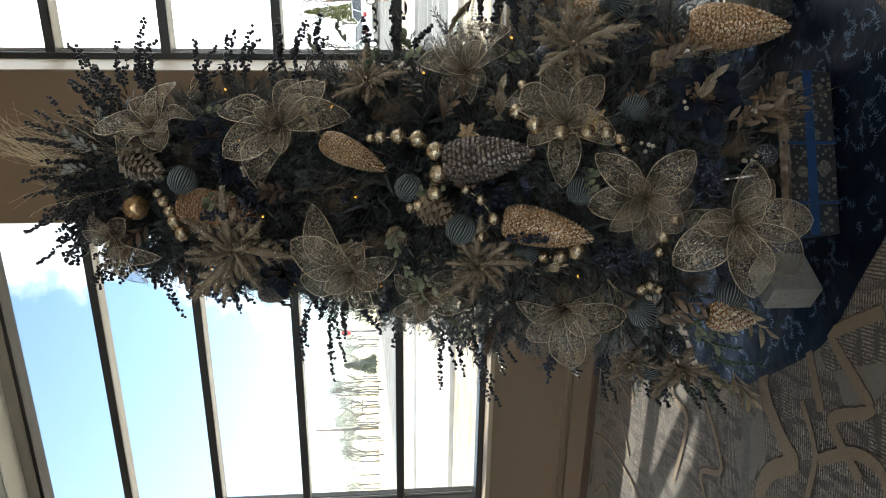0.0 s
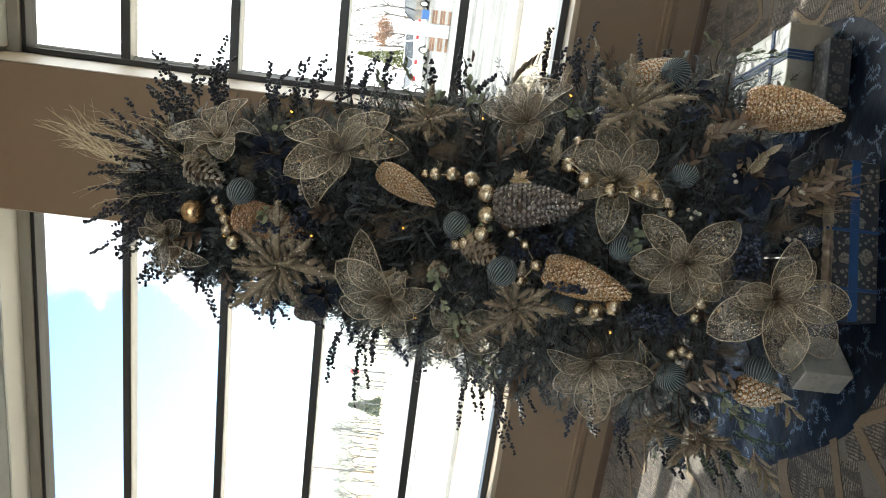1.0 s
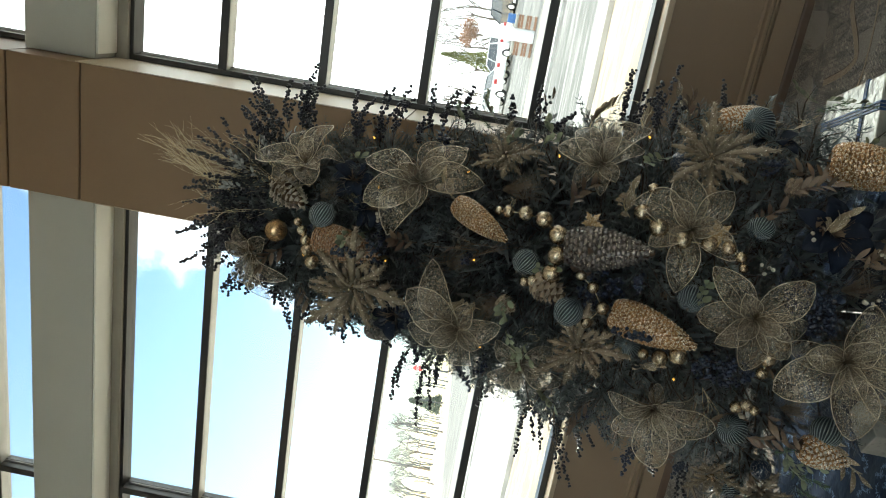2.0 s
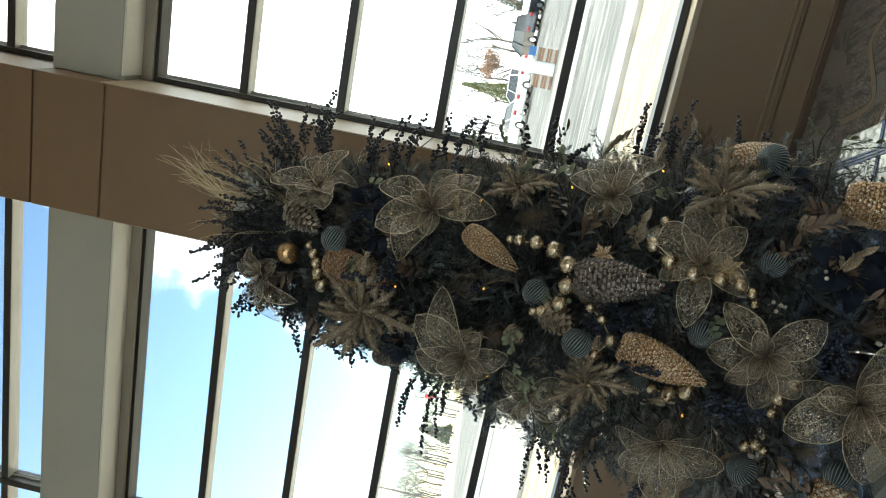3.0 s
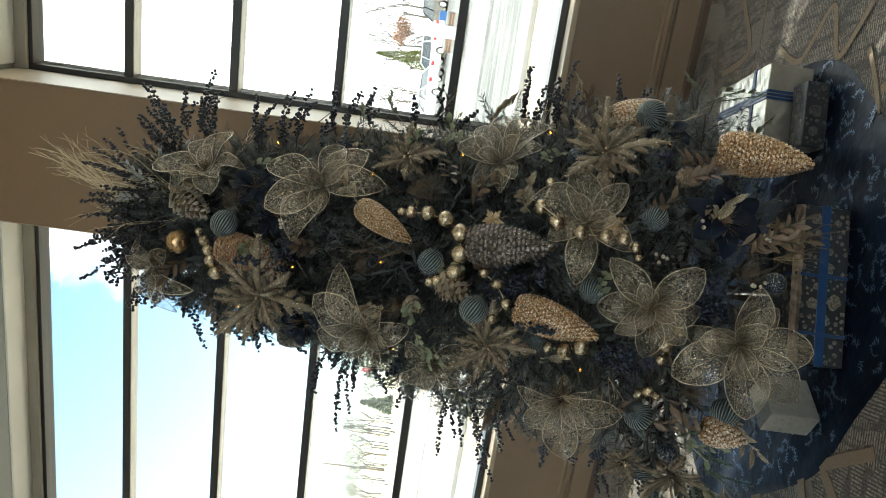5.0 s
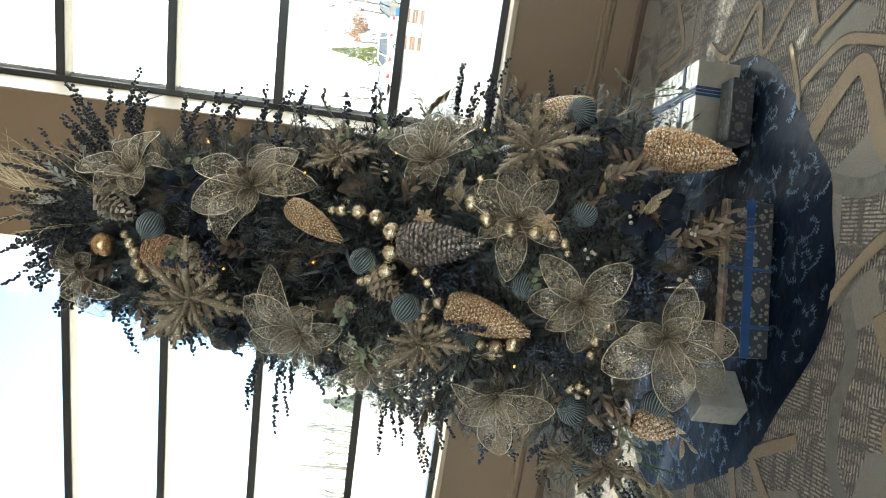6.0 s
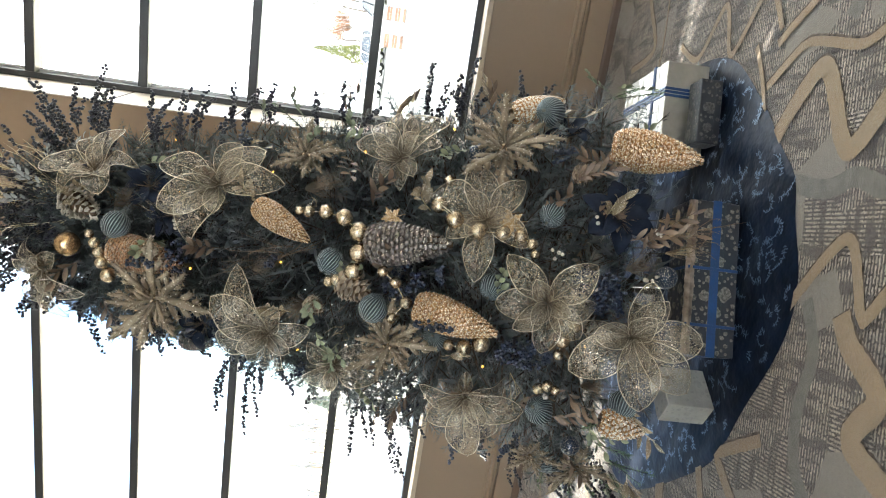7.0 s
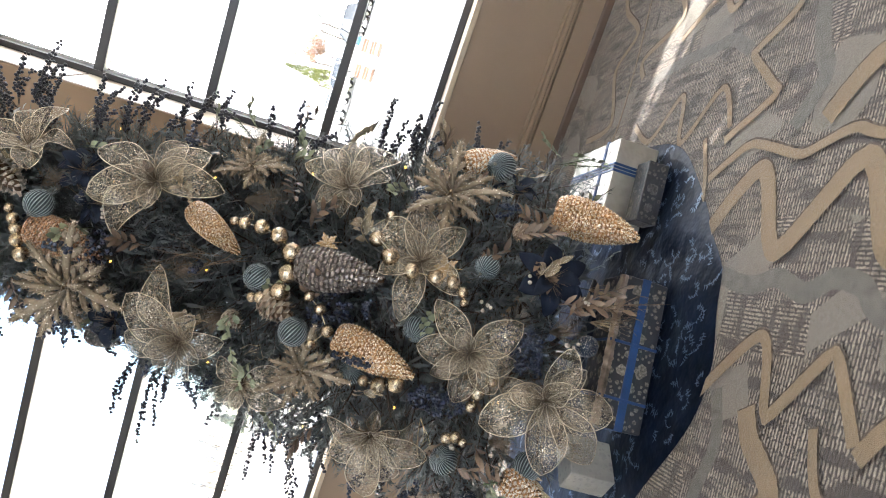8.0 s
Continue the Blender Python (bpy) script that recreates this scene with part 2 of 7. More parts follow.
def carpet():
    """Loop pile in patches: smooth grey, and heather hatched with broken dark lines in two directions."""
    m = material("carpet_pile", (0.330, 0.279, 0.222), 0.95, vary=0.6, scale=120, fine=380, bump=0.6, sheen=0.3)
    nt = m.node_tree
    p = nt.nodes["Principled BSDF"]
    co = nt.nodes.new("ShaderNodeTexCoord")

    jag = nt.nodes.new("ShaderNodeTexNoise")
    jag.inputs["Scale"].default_value = 190
    nt.links.new(co.outputs["Object"], jag.inputs["Vector"])
    shift = nt.nodes.new("ShaderNodeVectorMath")
    shift.operation = "MULTIPLY_ADD"
    shift.inputs[1].default_value = (0.012, 0.012, 0)
    nt.links.new(jag.outputs["Color"], shift.inputs[0])
    nt.links.new(co.outputs["Object"], shift.inputs[2])

    def hatch(turn):
        """Rows of short light dashes on dark, with darker columns across them."""
        mp = nt.nodes.new("ShaderNodeMapping")
        mp.inputs["Rotation"].default_value = (0, 0, turn)
        nt.links.new(shift.outputs[0], mp.inputs["Vector"])
        br = nt.nodes.new("ShaderNodeTexBrick")
        br.inputs["Color1"].default_value = (0, 0, 0, 1)
        br.inputs["Color2"].default_value = (0.5, 0.5, 0.5, 1)
        br.inputs["Mortar"].default_value = (1, 1, 1, 1)
        br.inputs["Scale"].default_value = 1.0
        br.inputs["Brick Width"].default_value = 0.055
        br.inputs["Row Height"].default_value = 0.0120
        br.inputs["Mortar Size"].default_value = 0.0034
        br.inputs["Mortar Smooth"].default_value = 0.25
        nt.links.new(mp.outputs["Vector"], br.inputs["Vector"])
        col = nt.nodes.new("ShaderNodeMapping")
        col.inputs["Scale"].default_value = (26, 6, 1)
        nt.links.new(mp.outputs["Vector"], col.inputs["Vector"])
        nz = nt.nodes.new("ShaderNodeTexNoise")
        nz.inputs["Scale"].default_value = 1.0
        nz.inputs["Detail"].default_value = 2.5
        nt.links.new(col.outputs["Vector"], nz.inputs["Vector"])
        r = nt.nodes.new("ShaderNodeMapRange")
        r.inputs["From Min"].default_value = 0.47
        r.inputs["From Max"].default_value = 0.58
        r.inputs["To Max"].default_value = 0.9
        nt.links.new(nz.outputs["Fac"], r.inputs["Value"])
        top = nt.nodes.new("ShaderNodeMath")
        top.operation = "MAXIMUM"
        nt.links.new(br.outputs["Color"], top.inputs[0])
        nt.links.new(r.outputs["Result"], top.inputs[1])
        return top.outputs[0]

    patch = nt.nodes.new("ShaderNodeTexVoronoi")
    patch.inputs["Scale"].default_value = 5.5
    nt.links.new(co.outputs["Object"], patch.inputs["Vector"])
    sep = nt.nodes.new("ShaderNodeSeparateColor")
    nt.links.new(patch.outputs["Color"], sep.inputs["Color"])

    def gate(socket, edge):
        n = nt.nodes.new("ShaderNodeMath")
        n.operation = "GREATER_THAN"
        n.inputs[1].default_value = edge
        nt.links.new(socket, n.inputs[0])
        return n.outputs[0]

    which = nt.nodes.new("ShaderNodeMix")
    nt.links.new(gate(sep.outputs["Green"], 0.86), which.inputs["Factor"])
    nt.links.new(hatch(-0.29), which.inputs[2])
    nt.links.new(hatch(1.28), which.inputs[3])
    strength = nt.nodes.new("ShaderNodeMath")
    strength.operation = "MULTIPLY"
    nt.links.new(which.outputs[0], strength.inputs[0])
    nt.links.new(gate(sep.outputs["Red"], 0.15), strength.inputs[1])
    plain = nt.nodes.new("ShaderNodeMix")
    plain.data_type = "RGBA"
    link = p.inputs["Base Color"].links[0]
    plain.inputs["A"].default_value = (0.106, 0.098, 0.084, 1)
    nt.links.new(link.from_socket, plain.inputs["B"])
    soft = nt.nodes.new("ShaderNodeMapRange")
    soft.inputs["To Min"].default_value = 0.25
    nt.links.new(gate(sep.outputs["Red"], 0.15), soft.inputs["Value"])
    nt.links.new(soft.outputs["Result"], plain.inputs["Factor"])
    mix = nt.nodes.new("ShaderNodeMix")
    mix.data_type = "RGBA"
    nt.links.new(plain.outputs["Result"], mix.inputs["A"])
    mix.inputs["B"].default_value = (0.036, 0.027, 0.023, 1)
    nt.links.new(strength.outputs[0], mix.inputs["Factor"])
    nt.links.new(mix.outputs["Result"], p.inputs["Base Color"])
    return m


def glass():
    m = bpy.data.materials.new("window_glass")
    m.use_nodes = True
    nt = m.node_tree
    nt.nodes.clear()
    out = nt.nodes.new("ShaderNodeOutputMaterial")
    tr = nt.nodes.new("ShaderNodeBsdfTransparent")
    tr.inputs["Color"].default_value = (0.94, 0.95, 0.95, 1)
    gl = nt.nodes.new("ShaderNodeBsdfGlossy")
    gl.inputs["Roughness"].default_value = 0.01
    lw = nt.nodes.new("ShaderNodeLayerWeight")
    lw.inputs["Blend"].default_value = 0.3
    fr = nt.nodes.new("ShaderNodeMapRange")
    fr.inputs["To Min"].default_value = 0.02
    fr.inputs["To Max"].default_value = 0.35
    nt.links.new(lw.outputs["Facing"], fr.inputs["Value"])
    mix = nt.nodes.new("ShaderNodeMixShader")
    nt.links.new(fr.outputs["Result"], mix.inputs["Fac"])
    nt.links.new(tr.outputs["BSDF"], mix.inputs[1])
    nt.links.new(gl.outputs["BSDF"], mix.inputs[2])
    nt.links.new(mix.outputs["Shader"], out.inputs["Surface"])
    return m


def bulb_glow():
    m = bpy.data.materials.new("warm_bulb")
    m.use_nodes = True
    p = m.node_tree.nodes["Principled BSDF"]
    p.inputs["Base Color"].default_value = (0.9, 0.6, 0.2, 1)
    p.inputs["Emission Color"].default_value = (1.0, 0.48, 0.06, 1)
    p.inputs["Emission Strength"].default_value = 0.8
    return m


M_NAVYPETAL = material("navy_velvet_petal", (0.007, 0.011, 0.022), 0.7, vary=0.4, scale=3, fine=20, spec=0.2)
M_VELVET, M_CARPET, M_GLASS, M_BULB = velvet(), carpet(), glass(), bulb_glow()


def streaked(name, colour, pale, amount, sx, sy):
    """Ground with worn pale streaks that run along x, over the usual grain."""
    m = material(name, colour, 0.9, vary=0.3, scale=0.5, fine=40, bump=0.4)
    nt = m.node_tree
    p = nt.nodes["Principled BSDF"]
    co = nt.nodes.new("ShaderNodeTexCoord")
    mp = nt.nodes.new("ShaderNodeMapping")
    mp.inputs["Scale"].default_value = (sx, sy, 1)
    mp.inputs["Rotation"].default_value = (0, 0, 0.06)
    nt.links.new(co.outputs["Object"], mp.inputs["Vector"])
    nz = nt.nodes.new("ShaderNodeTexNoise")
    nz.inputs["Scale"].default_value = 1.0
    nz.inputs["Detail"].default_value = 6
    nz.inputs["Roughness"].default_value = 0.65
    nt.links.new(mp.outputs["Vector"], nz.inputs["Vector"])
    r = nt.nodes.new("ShaderNodeMapRange")
    r.inputs["From Min"].default_value = 0.50
    r.inputs["From Max"].default_value = 0.62
    r.inputs["To Max"].default_value = amount
    nt.links.new(nz.outputs["Fac"], r.inputs["Value"])
    mix = nt.nodes.new("ShaderNodeMix")
    mix.data_type = "RGBA"
    nt.links.new(p.inputs["Base Color"].links[0].from_socket, mix.inputs["A"])
    mix.inputs["B"].default_value = (*pale, 1)
    nt.links.new(r.outputs["Result"], mix.inputs["Factor"])
    nt.links.new(mix.outputs["Result"], p.inputs["Base Color"])
    return m


M_LAWN = streaked("dry_lawn", (0.42, 0.33, 0.22), (0.74, 0.70, 0.63), 0.85, 0.9, 4.0)
M_FROSTLAWN = streaked("frosted_lawn", (0.50, 0.42, 0.31), (0.74, 0.76, 0.80), 0.9, 0.35, 3.5)
M_ASPHALT = streaked("asphalt", (0.15, 0.142, 0.128), (0.42, 0.40, 0.365), 0.7, 0.35, 3.2)
M_KERB = material("pale_concrete", (0.48, 0.46, 0.42), 0.85, vary=0.25, scale=2, fine=50)
M_MULCH = material("gravel_bed", (0.42, 0.35, 0.26), 0.95, vary=0.75, scale=14, fine=60, bump=0.8)
M_BRICK = material("red_brick", (0.30, 0.17, 0.11), 0.85, vary=0.25, scale=6, fine=60, per_piece=0.2)
M_CARWHITE = material("white_car_paint", (0.75, 0.76, 0.76), 0.25, vary=0.03, coat=0.5)
M_CARDARK = material("dark_car_paint", (0.05, 0.055, 0.07), 0.25, vary=0.05, coat=0.5)
M_CARBLUE = material("blue_car_paint", (0.05, 0.09, 0.22), 0.25, vary=0.05, coat=0.5)
M_CARGLASS = material("car_glass", (0.03, 0.035, 0.04), 0.08, vary=0.05)
M_TYRE = material("tyre_rubber", (0.02, 0.02, 0.02), 0.85)
M_RIM = material("alloy_rim", (0.7, 0.7, 0.7), 0.35, metal=0.8)
M_TAIL = material("tail_lamp", (0.35, 0.02, 0.02), 0.3)
M_BLUEBIN = material("blue_plastic", (0.05, 0.14, 0.35), 0.45)
M_STOP = material("stop_red", (0.55, 0.03, 0.04), 0.5, vary=0.08)
M_STOPWHITE = material("sign_white", (0.8, 0.8, 0.8), 0.5, vary=0.05)
M_POLE = material("weathered_pole", (0.22, 0.18, 0.14), 0.85)
M_CYPRESS = material("cypress_leaf", (0.17, 0.18, 0.045), 0.7, vary=0.4, scale=2, fine=20)
M_RUSSET = material("russet_leaf", (0.30, 0.15, 0.07), 0.7, vary=0.4, scale=3, fine=20)
M_FARLEAF = material("winter_wood", (0.13, 0.11, 0.09), 0.9, vary=0.4, scale=1, fine=10)
M_FARWOOD = material("pale_grey_twigs", (0.15, 0.16, 0.175), 0.9, vary=0.4, scale=1.5, fine=12)
M_FARGREEN = material("far_evergreen", (0.15, 0.185, 0.15), 0.85, vary=0.4, scale=1, fine=10)

# ---- mesh helpers ----


class Geo:
    """Collects vertices and faces, with a material slot for each face."""

    def __init__(self):
        self.v, self.f, self.m = [], [], []

    def add(self, verts, faces, slot=0):
        n = len(self.v)
        self.v += [tuple(p) for p in verts]
        self.f += [tuple(i + n for i in f) for f in faces]
        self.m += [slot] * len(faces)

    def tube(self, path, r0, r1, n=5, slot=0):
        path = [Vector(p) for p in path]
        verts, faces = [], []
        side = Vector((0.3, 0.2, 1))
        for i, p in enumerate(path):
            d = (path[min(i + 1, len(path) - 1)] - path[max(i - 1, 0)]).normalized()
            a = d.cross(side)
            a = a.normalized() if a.length > 1e-4 else d.orthogonal().normalized()
            b = d.cross(a)
            r = r0 + (r1 - r0) * i / max(1, len(path) - 1)
            verts += [p + r * (math.cos(t) * a + math.sin(t) * b) for t in [2 * math.pi * k / n for k in range(n)]]
        for i in range(len(path) - 1):
            for k in range(n):
                faces.append((i * n + k, i * n + (k + 1) % n, (i + 1) * n + (k + 1) % n, (i + 1) * n + k))
        faces.append(tuple(range(n - 1, -1, -1)))
        faces.append(tuple((len(path) - 1) * n + k for k in range(n)))
        self.add(verts, faces, slot)

    def ball(self, c, r, seg=10, rings=6, stretch=(1, 1, 1), slot=0):
        c = Vector(c)
        verts = [c + Vector((0, 0, r * stretch[2]))]
        for i in range(1, rings):
            t = math.pi * i / rings
            for k in range(seg):
                u = 2 * math.pi * k / seg
                verts.append(c + Vector((r * stretch[0] * math.sin(t) * math.cos(u), r * stretch[1] * math.sin(t) * math.sin(u), r * stretch[2] * math.cos(t))))
        verts.append(c - Vector((0, 0, r * stretch[2])))
        faces = [(0, 1 + k, 1 + (k + 1) % seg) for k in range(seg)]
        for i in range(rings - 2):
            for k in range(seg):
                a, b = 1 + i * seg + k, 1 + i * seg + (k + 1) % seg
                faces.append((a, a + seg, b + seg, b))
        last = len(verts) - 1
        faces += [(1 + (rings - 2) * seg + k, last, 1 + (rings - 2) * seg + (k + 1) % seg) for k in range(seg)]
        self.add(verts, faces, slot)

    def box(self, lo, hi, slot=0, bevel=0.0):
        if bevel:
            bm = bmesh.new()
            bmesh.ops.create_cube(bm, size=1.0)
            for v in bm.verts:
                v.co = Vector([lo[i] + (v.co[i] + 0.5) * (hi[i] - lo[i]) for i in range(3)])
            bmesh.ops.bevel(bm, geom=bm.edges[:], offset=bevel, segments=2, affect="EDGES", profile=0.5)
            bm.verts.index_update()
            self.add([v.co.copy() for v in bm.verts], [[v.index for v in f.verts] for f in bm.faces], slot)
            bm.free()
            return
        x0, y0, z0 = lo
        x1, y1, z1 = hi
        self.add([(x0, y0, z0), (x1, y0, z0), (x1, y1, z0), (x0, y1, z0), (x0, y0, z1), (x1, y0, z1), (x1, y1, z1), (x0, y1, z1)],
                 [(3, 2, 1, 0), (4, 5, 6, 7), (0, 1, 5, 4), (1, 2, 6, 5), (2, 3, 7, 6), (3, 0, 4, 7)], slot)

    def blade(self, p, d, up, length, width, slot=0, lift=0.0):
        """A thin pointed leaf or needle folded a little along its middle."""
        p, d, up = Vector(p), Vector(d).normalized(), Vector(up)
        s = d.cross(up)
        s = s.normalized() if s.length > 1e-4 else d.orthogonal().normalized()
        n = s.cross(d)
        mid = p + d * length * 0.45 + n * lift * length
        self.add([p, mid + s * width / 2 + n * width * 0.15, p + d * length, mid - s * width / 2 + n * width * 0.15, mid],
                 [(0, 1, 4), (1, 2, 4), (2, 3, 4), (3, 0, 4)], slot)

    def lathe(self, profile, n=16, slot=0):
        verts, faces = [], []
        for r, z in profile:
            verts += [(r * math.cos(2 * math.pi * k / n), r * math.sin(2 * math.pi * k / n), z) for k in range(n)]
        for i in range(len(profile) - 1):
            for k in range(n):
                faces.append((i * n + k, i * n + (k + 1) % n, (i + 1) * n + (k + 1) % n, (i + 1) * n + k))
        faces.append(tuple(range(n - 1, -1, -1)))
        faces.append(tuple((len(profile) - 1) * n + k for k in range(n)))
        self.add(verts, faces, slot)

    def mesh(self, name, mats, smooth=True):
        me = bpy.data.meshes.new(name)
        me.from_pydata(self.v, [], self.f)
        for m in mats if isinstance(mats, (list, tuple)) else [mats]:
            me.materials.append(m)
        me.polygons.foreach_set("material_index", self.m)
        me.polygons.foreach_set("use_smooth", [smooth] * len(self.f))
        me.update()
        return me


def part(name, data, parent, label="", at=None):
    """Links a mesh as one part under a thing or a part."""
    ob = new(name, data)
    ob.parent = parent
    if at is not None:
        ob.matrix_basis = at
    if label:
        ob["label"] = label
    return ob


def thing(name, label, category, at=None, group="", kind="", data=None):
    ob = new(name, data)
    if at is not None:
        ob.matrix_basis = at
    return tagged(ob, label, category, group, kind)


def slab(name, lo, hi, mat, parent=None, bevel=0.0, label="", category="", kind="", group=""):
    g = Geo()
    g.box(lo, hi, 0, bevel)
    data = g.mesh(name, mat, smooth=False)
    if parent is None:
        return thing(name, label, category, None, group, kind, data)
    return part(name, data, parent, label)


# ---- the room ----
GLASS_Y, WALL_Y, PIER_Y, SPAN_Y = 2.20, 1.98, 1.66, 1.88
SILL, HEAD, CLEAR0, CLEAR1, CEIL_Z = 0.76, 3.884, 4.435, 5.95, 6.3
BARS = (1.354, 2.04, 2.667, 3.297)
WEST, EAST, SOUTH = -6.9, 6.15, -7.5
# END_W is out of view, set so its pier cuts sunlight off the floor
END_W, END_E = -6.0, 5.29
PIER_L, PIER_R = -0.318, 0.492
JAMB = 0.035

slab("floor", (WEST - 0.3, SOUTH - 0.3, -0.2), (EAST + 0.3, 2.34, 0.0), M_CARPET, label="patterned grey and brown lobby carpet", category="floor", kind="structure")
slab("ceiling", (WEST - 0.3, SOUTH - 0.3, CEIL_Z), (EAST + 0.3, 2.34, CEIL_Z + 0.2), M_CEIL, label="plain pale lobby ceiling", category="ceiling", kind="structure")
slab("wall_west", (WEST - 0.3, SOUTH, 0.0), (WEST, WALL_Y, CEIL_Z), M_ROOM, label="plain warm beige lobby wall", category="wall", kind="structure")
slab("wall_east", (EAST, SOUTH, 0.0), (EAST + 0.3, WALL_Y, CEIL_Z), M_ROOM, label="plain warm beige lobby wall", category="wall", kind="structure")


def south_wall():
    """The wall behind the visitor, with one broad opening added to let in fill daylight."""
    root = thing("wall_south", "plain warm beige lobby wall with an added window opening", "wall", kind="structure")
    a, b, z0, z1 = -5.5, 5.5, 2.05, 4.95
    slab("wall_panel", (WEST - 0.3, SOUTH - 0.3, 0), (a, SOUTH, CEIL_Z), M_ROOM, root)
    slab("wall_panel", (b, SOUTH - 0.3, 0), (EAST + 0.3, SOUTH, CEIL_Z), M_ROOM, root)
    slab("wall_panel", (a, SOUTH - 0.3, 0), (b, SOUTH, z0), M_ROOM, root)
    slab("wall_panel", (a, SOUTH - 0.3, z1), (b, SOUTH, CEIL_Z), M_ROOM, root)


south_wall()


def north_wall():
    """The low wall under the windows, the spandrel band and the strip above the high windows."""
    root = thing("wall_north", "tan painted window wall with grey band between windows", "wall", kind="structure")
    for x0, x1 in ((END_W, PIER_L - 0.003), (PIER_R + 0.003, END_E)):
        slab("low_wall", (x0, WALL_Y, 0), (x1, 2.34, SILL - 0.045), M_WALL, root, label="tan painted low wall")
        slab("spandrel", (x0, SPAN_Y, HEAD + 0.085), (x1, 2.34, CLEAR0 - 0.03), M_SPANDREL, root, 0.006, label="grey painted spandrel band")
        slab("soffit", (x0 + 0.03, SPAN_Y + 0.004, HEAD + 0.070), (x1 - 0.03, GLASS_Y - 0.08, HEAD + 0.0835), M_SOFFIT, root, 0.003, label="white painted soffit")
        slab("head_strip", (x0, SPAN_Y, CLEAR1 + 0.03), (x1, 2.34, CEIL_Z), M_SPANDREL, root)
    slab("pier", (PIER_L, PIER_Y, 0), (PIER_R, 2.34, 3.928), M_PIER, root, 0.006, label="tan painted pier panel")
    slab("pier", (PIER_L, PIER_Y, 3.938), (PIER_R, 2.34, 4.372), M_PIER, root, 0.006, label="tan painted pier panel")
    slab("pier", (PIER_L, PIER_Y, 4.382), (PIER_R, 2.34, CEIL_Z), M_PIER, root, 0.006, label="tan painted pier panel")
    for x0, x1 in ((WEST, END_W - 0.003), (END_E + 0.003, EAST)):
        slab("end_pier", (x0, PIER_Y, 0), (x1, 2.34, CEIL_Z), M_PIER, root, 0.006, label="unseen tan painted end pier")
    for z in (3.928, 4.372):
        slab("control_joint", (PIER_L + 0.008, PIER_Y + 0.012, z - 0.002), (PIER_R - 0.008, 2.3, z + 0.012), M_JOINT, root, label="dark recessed joint")
    # thin sheets over the pier's sides carry the painted window light
    for x0, x1 in ((PIER_L - 0.0055, PIER_L - 0.001), (PIER_R + 0.001, PIER_R + 0.0055)):
        slab("lit_reveal", (x0, PIER_Y + 0.006, SILL - 0.02), (x1, GLASS_Y - 0.06, HEAD + 0.08), M_LITREVEAL, root, label="pier side coloured paler for window light")
        for z in (2.060, 2.707):
            slab("reveal_joint", (x0 - 0.0025, PIER_Y + 0.004, z - 0.004), (x1 + 0.0025, GLASS_Y - 0.076, z + 0.004), M_JOINT, root, label="dark joint in the reveal")
    for x0, x1 in ((END_W + 0.008, PIER_L - 0.008), (PIER_R + 0.008, END_E - 0.008)):
        slab("window_stool", (x0, WALL_Y - 0.02, SILL - 0.045), (x1, GLASS_Y - 0.06, SILL - 0.012), M_STOOL, root, 0.006, label="cream painted window stool")


def baseboards():
    prof = [(0.0, 0.0), (-0.030, 0.0), (-0.030, 0.170), (-0.006, 0.176), (-0.004, 0.194), (-0.038, 0.197), (-0.046, 0.204), (-0.046, 0.216), (-0.040, 0.224), (-0.008, 0.229), (-0.006, 0.240), (0.0, 0.244)]
    shoe = [(0.0, 0.0), (-0.041, 0.0), (-0.041, 0.034), (-0.037, 0.044), (-0.0305, 0.048), (0.0, 0.048)]

    def run(name, a, b, prof=prof, mat=M_WALL):
        a, b = Vector(a), Vector(b)
        d = (b - a).normalized()
        out = Vector((d.y, -d.x, 0))
        g = Geo()
        n = len(prof)
        verts = [e + out * -o + Vector((0, 0, z)) for e in (a, b) for o, z in prof]
        faces = [(i, i + n, i + 1 + n, i + 1) for i in range(n - 1)] + [tuple(range(n - 1, -1, -1)), tuple(range(n, 2 * n))]
        g.add(verts, faces)
        return part(name, g.mesh(name, mat, False), root)

    root = thing("baseboard", "tan painted moulded baseboard", "baseboard", kind="structure")
    run("baseboard_run", (END_W, WALL_Y - 0.001, 0), (PIER_L - 0.002, WALL_Y - 0.001, 0))
    for x0, x1 in ((END_W, PIER_L - 0.002), (PIER_R + 0.002, END_E)):
        run("shoe_moulding", (x0, WALL_Y - 0.001, 0), (x1, WALL_Y - 0.001, 0), shoe, M_SHOE)
    run("baseboard_run", (PIER_L - 0.02, PIER_Y - 0.001, 0), (PIER_R + 0.02, PIER_Y - 0.001, 0))
    run("baseboard_run", (PIER_R + 0.002, WALL_Y - 0.001, 0), (END_E, WALL_Y - 0.001, 0))


north_wall()
baseboards()


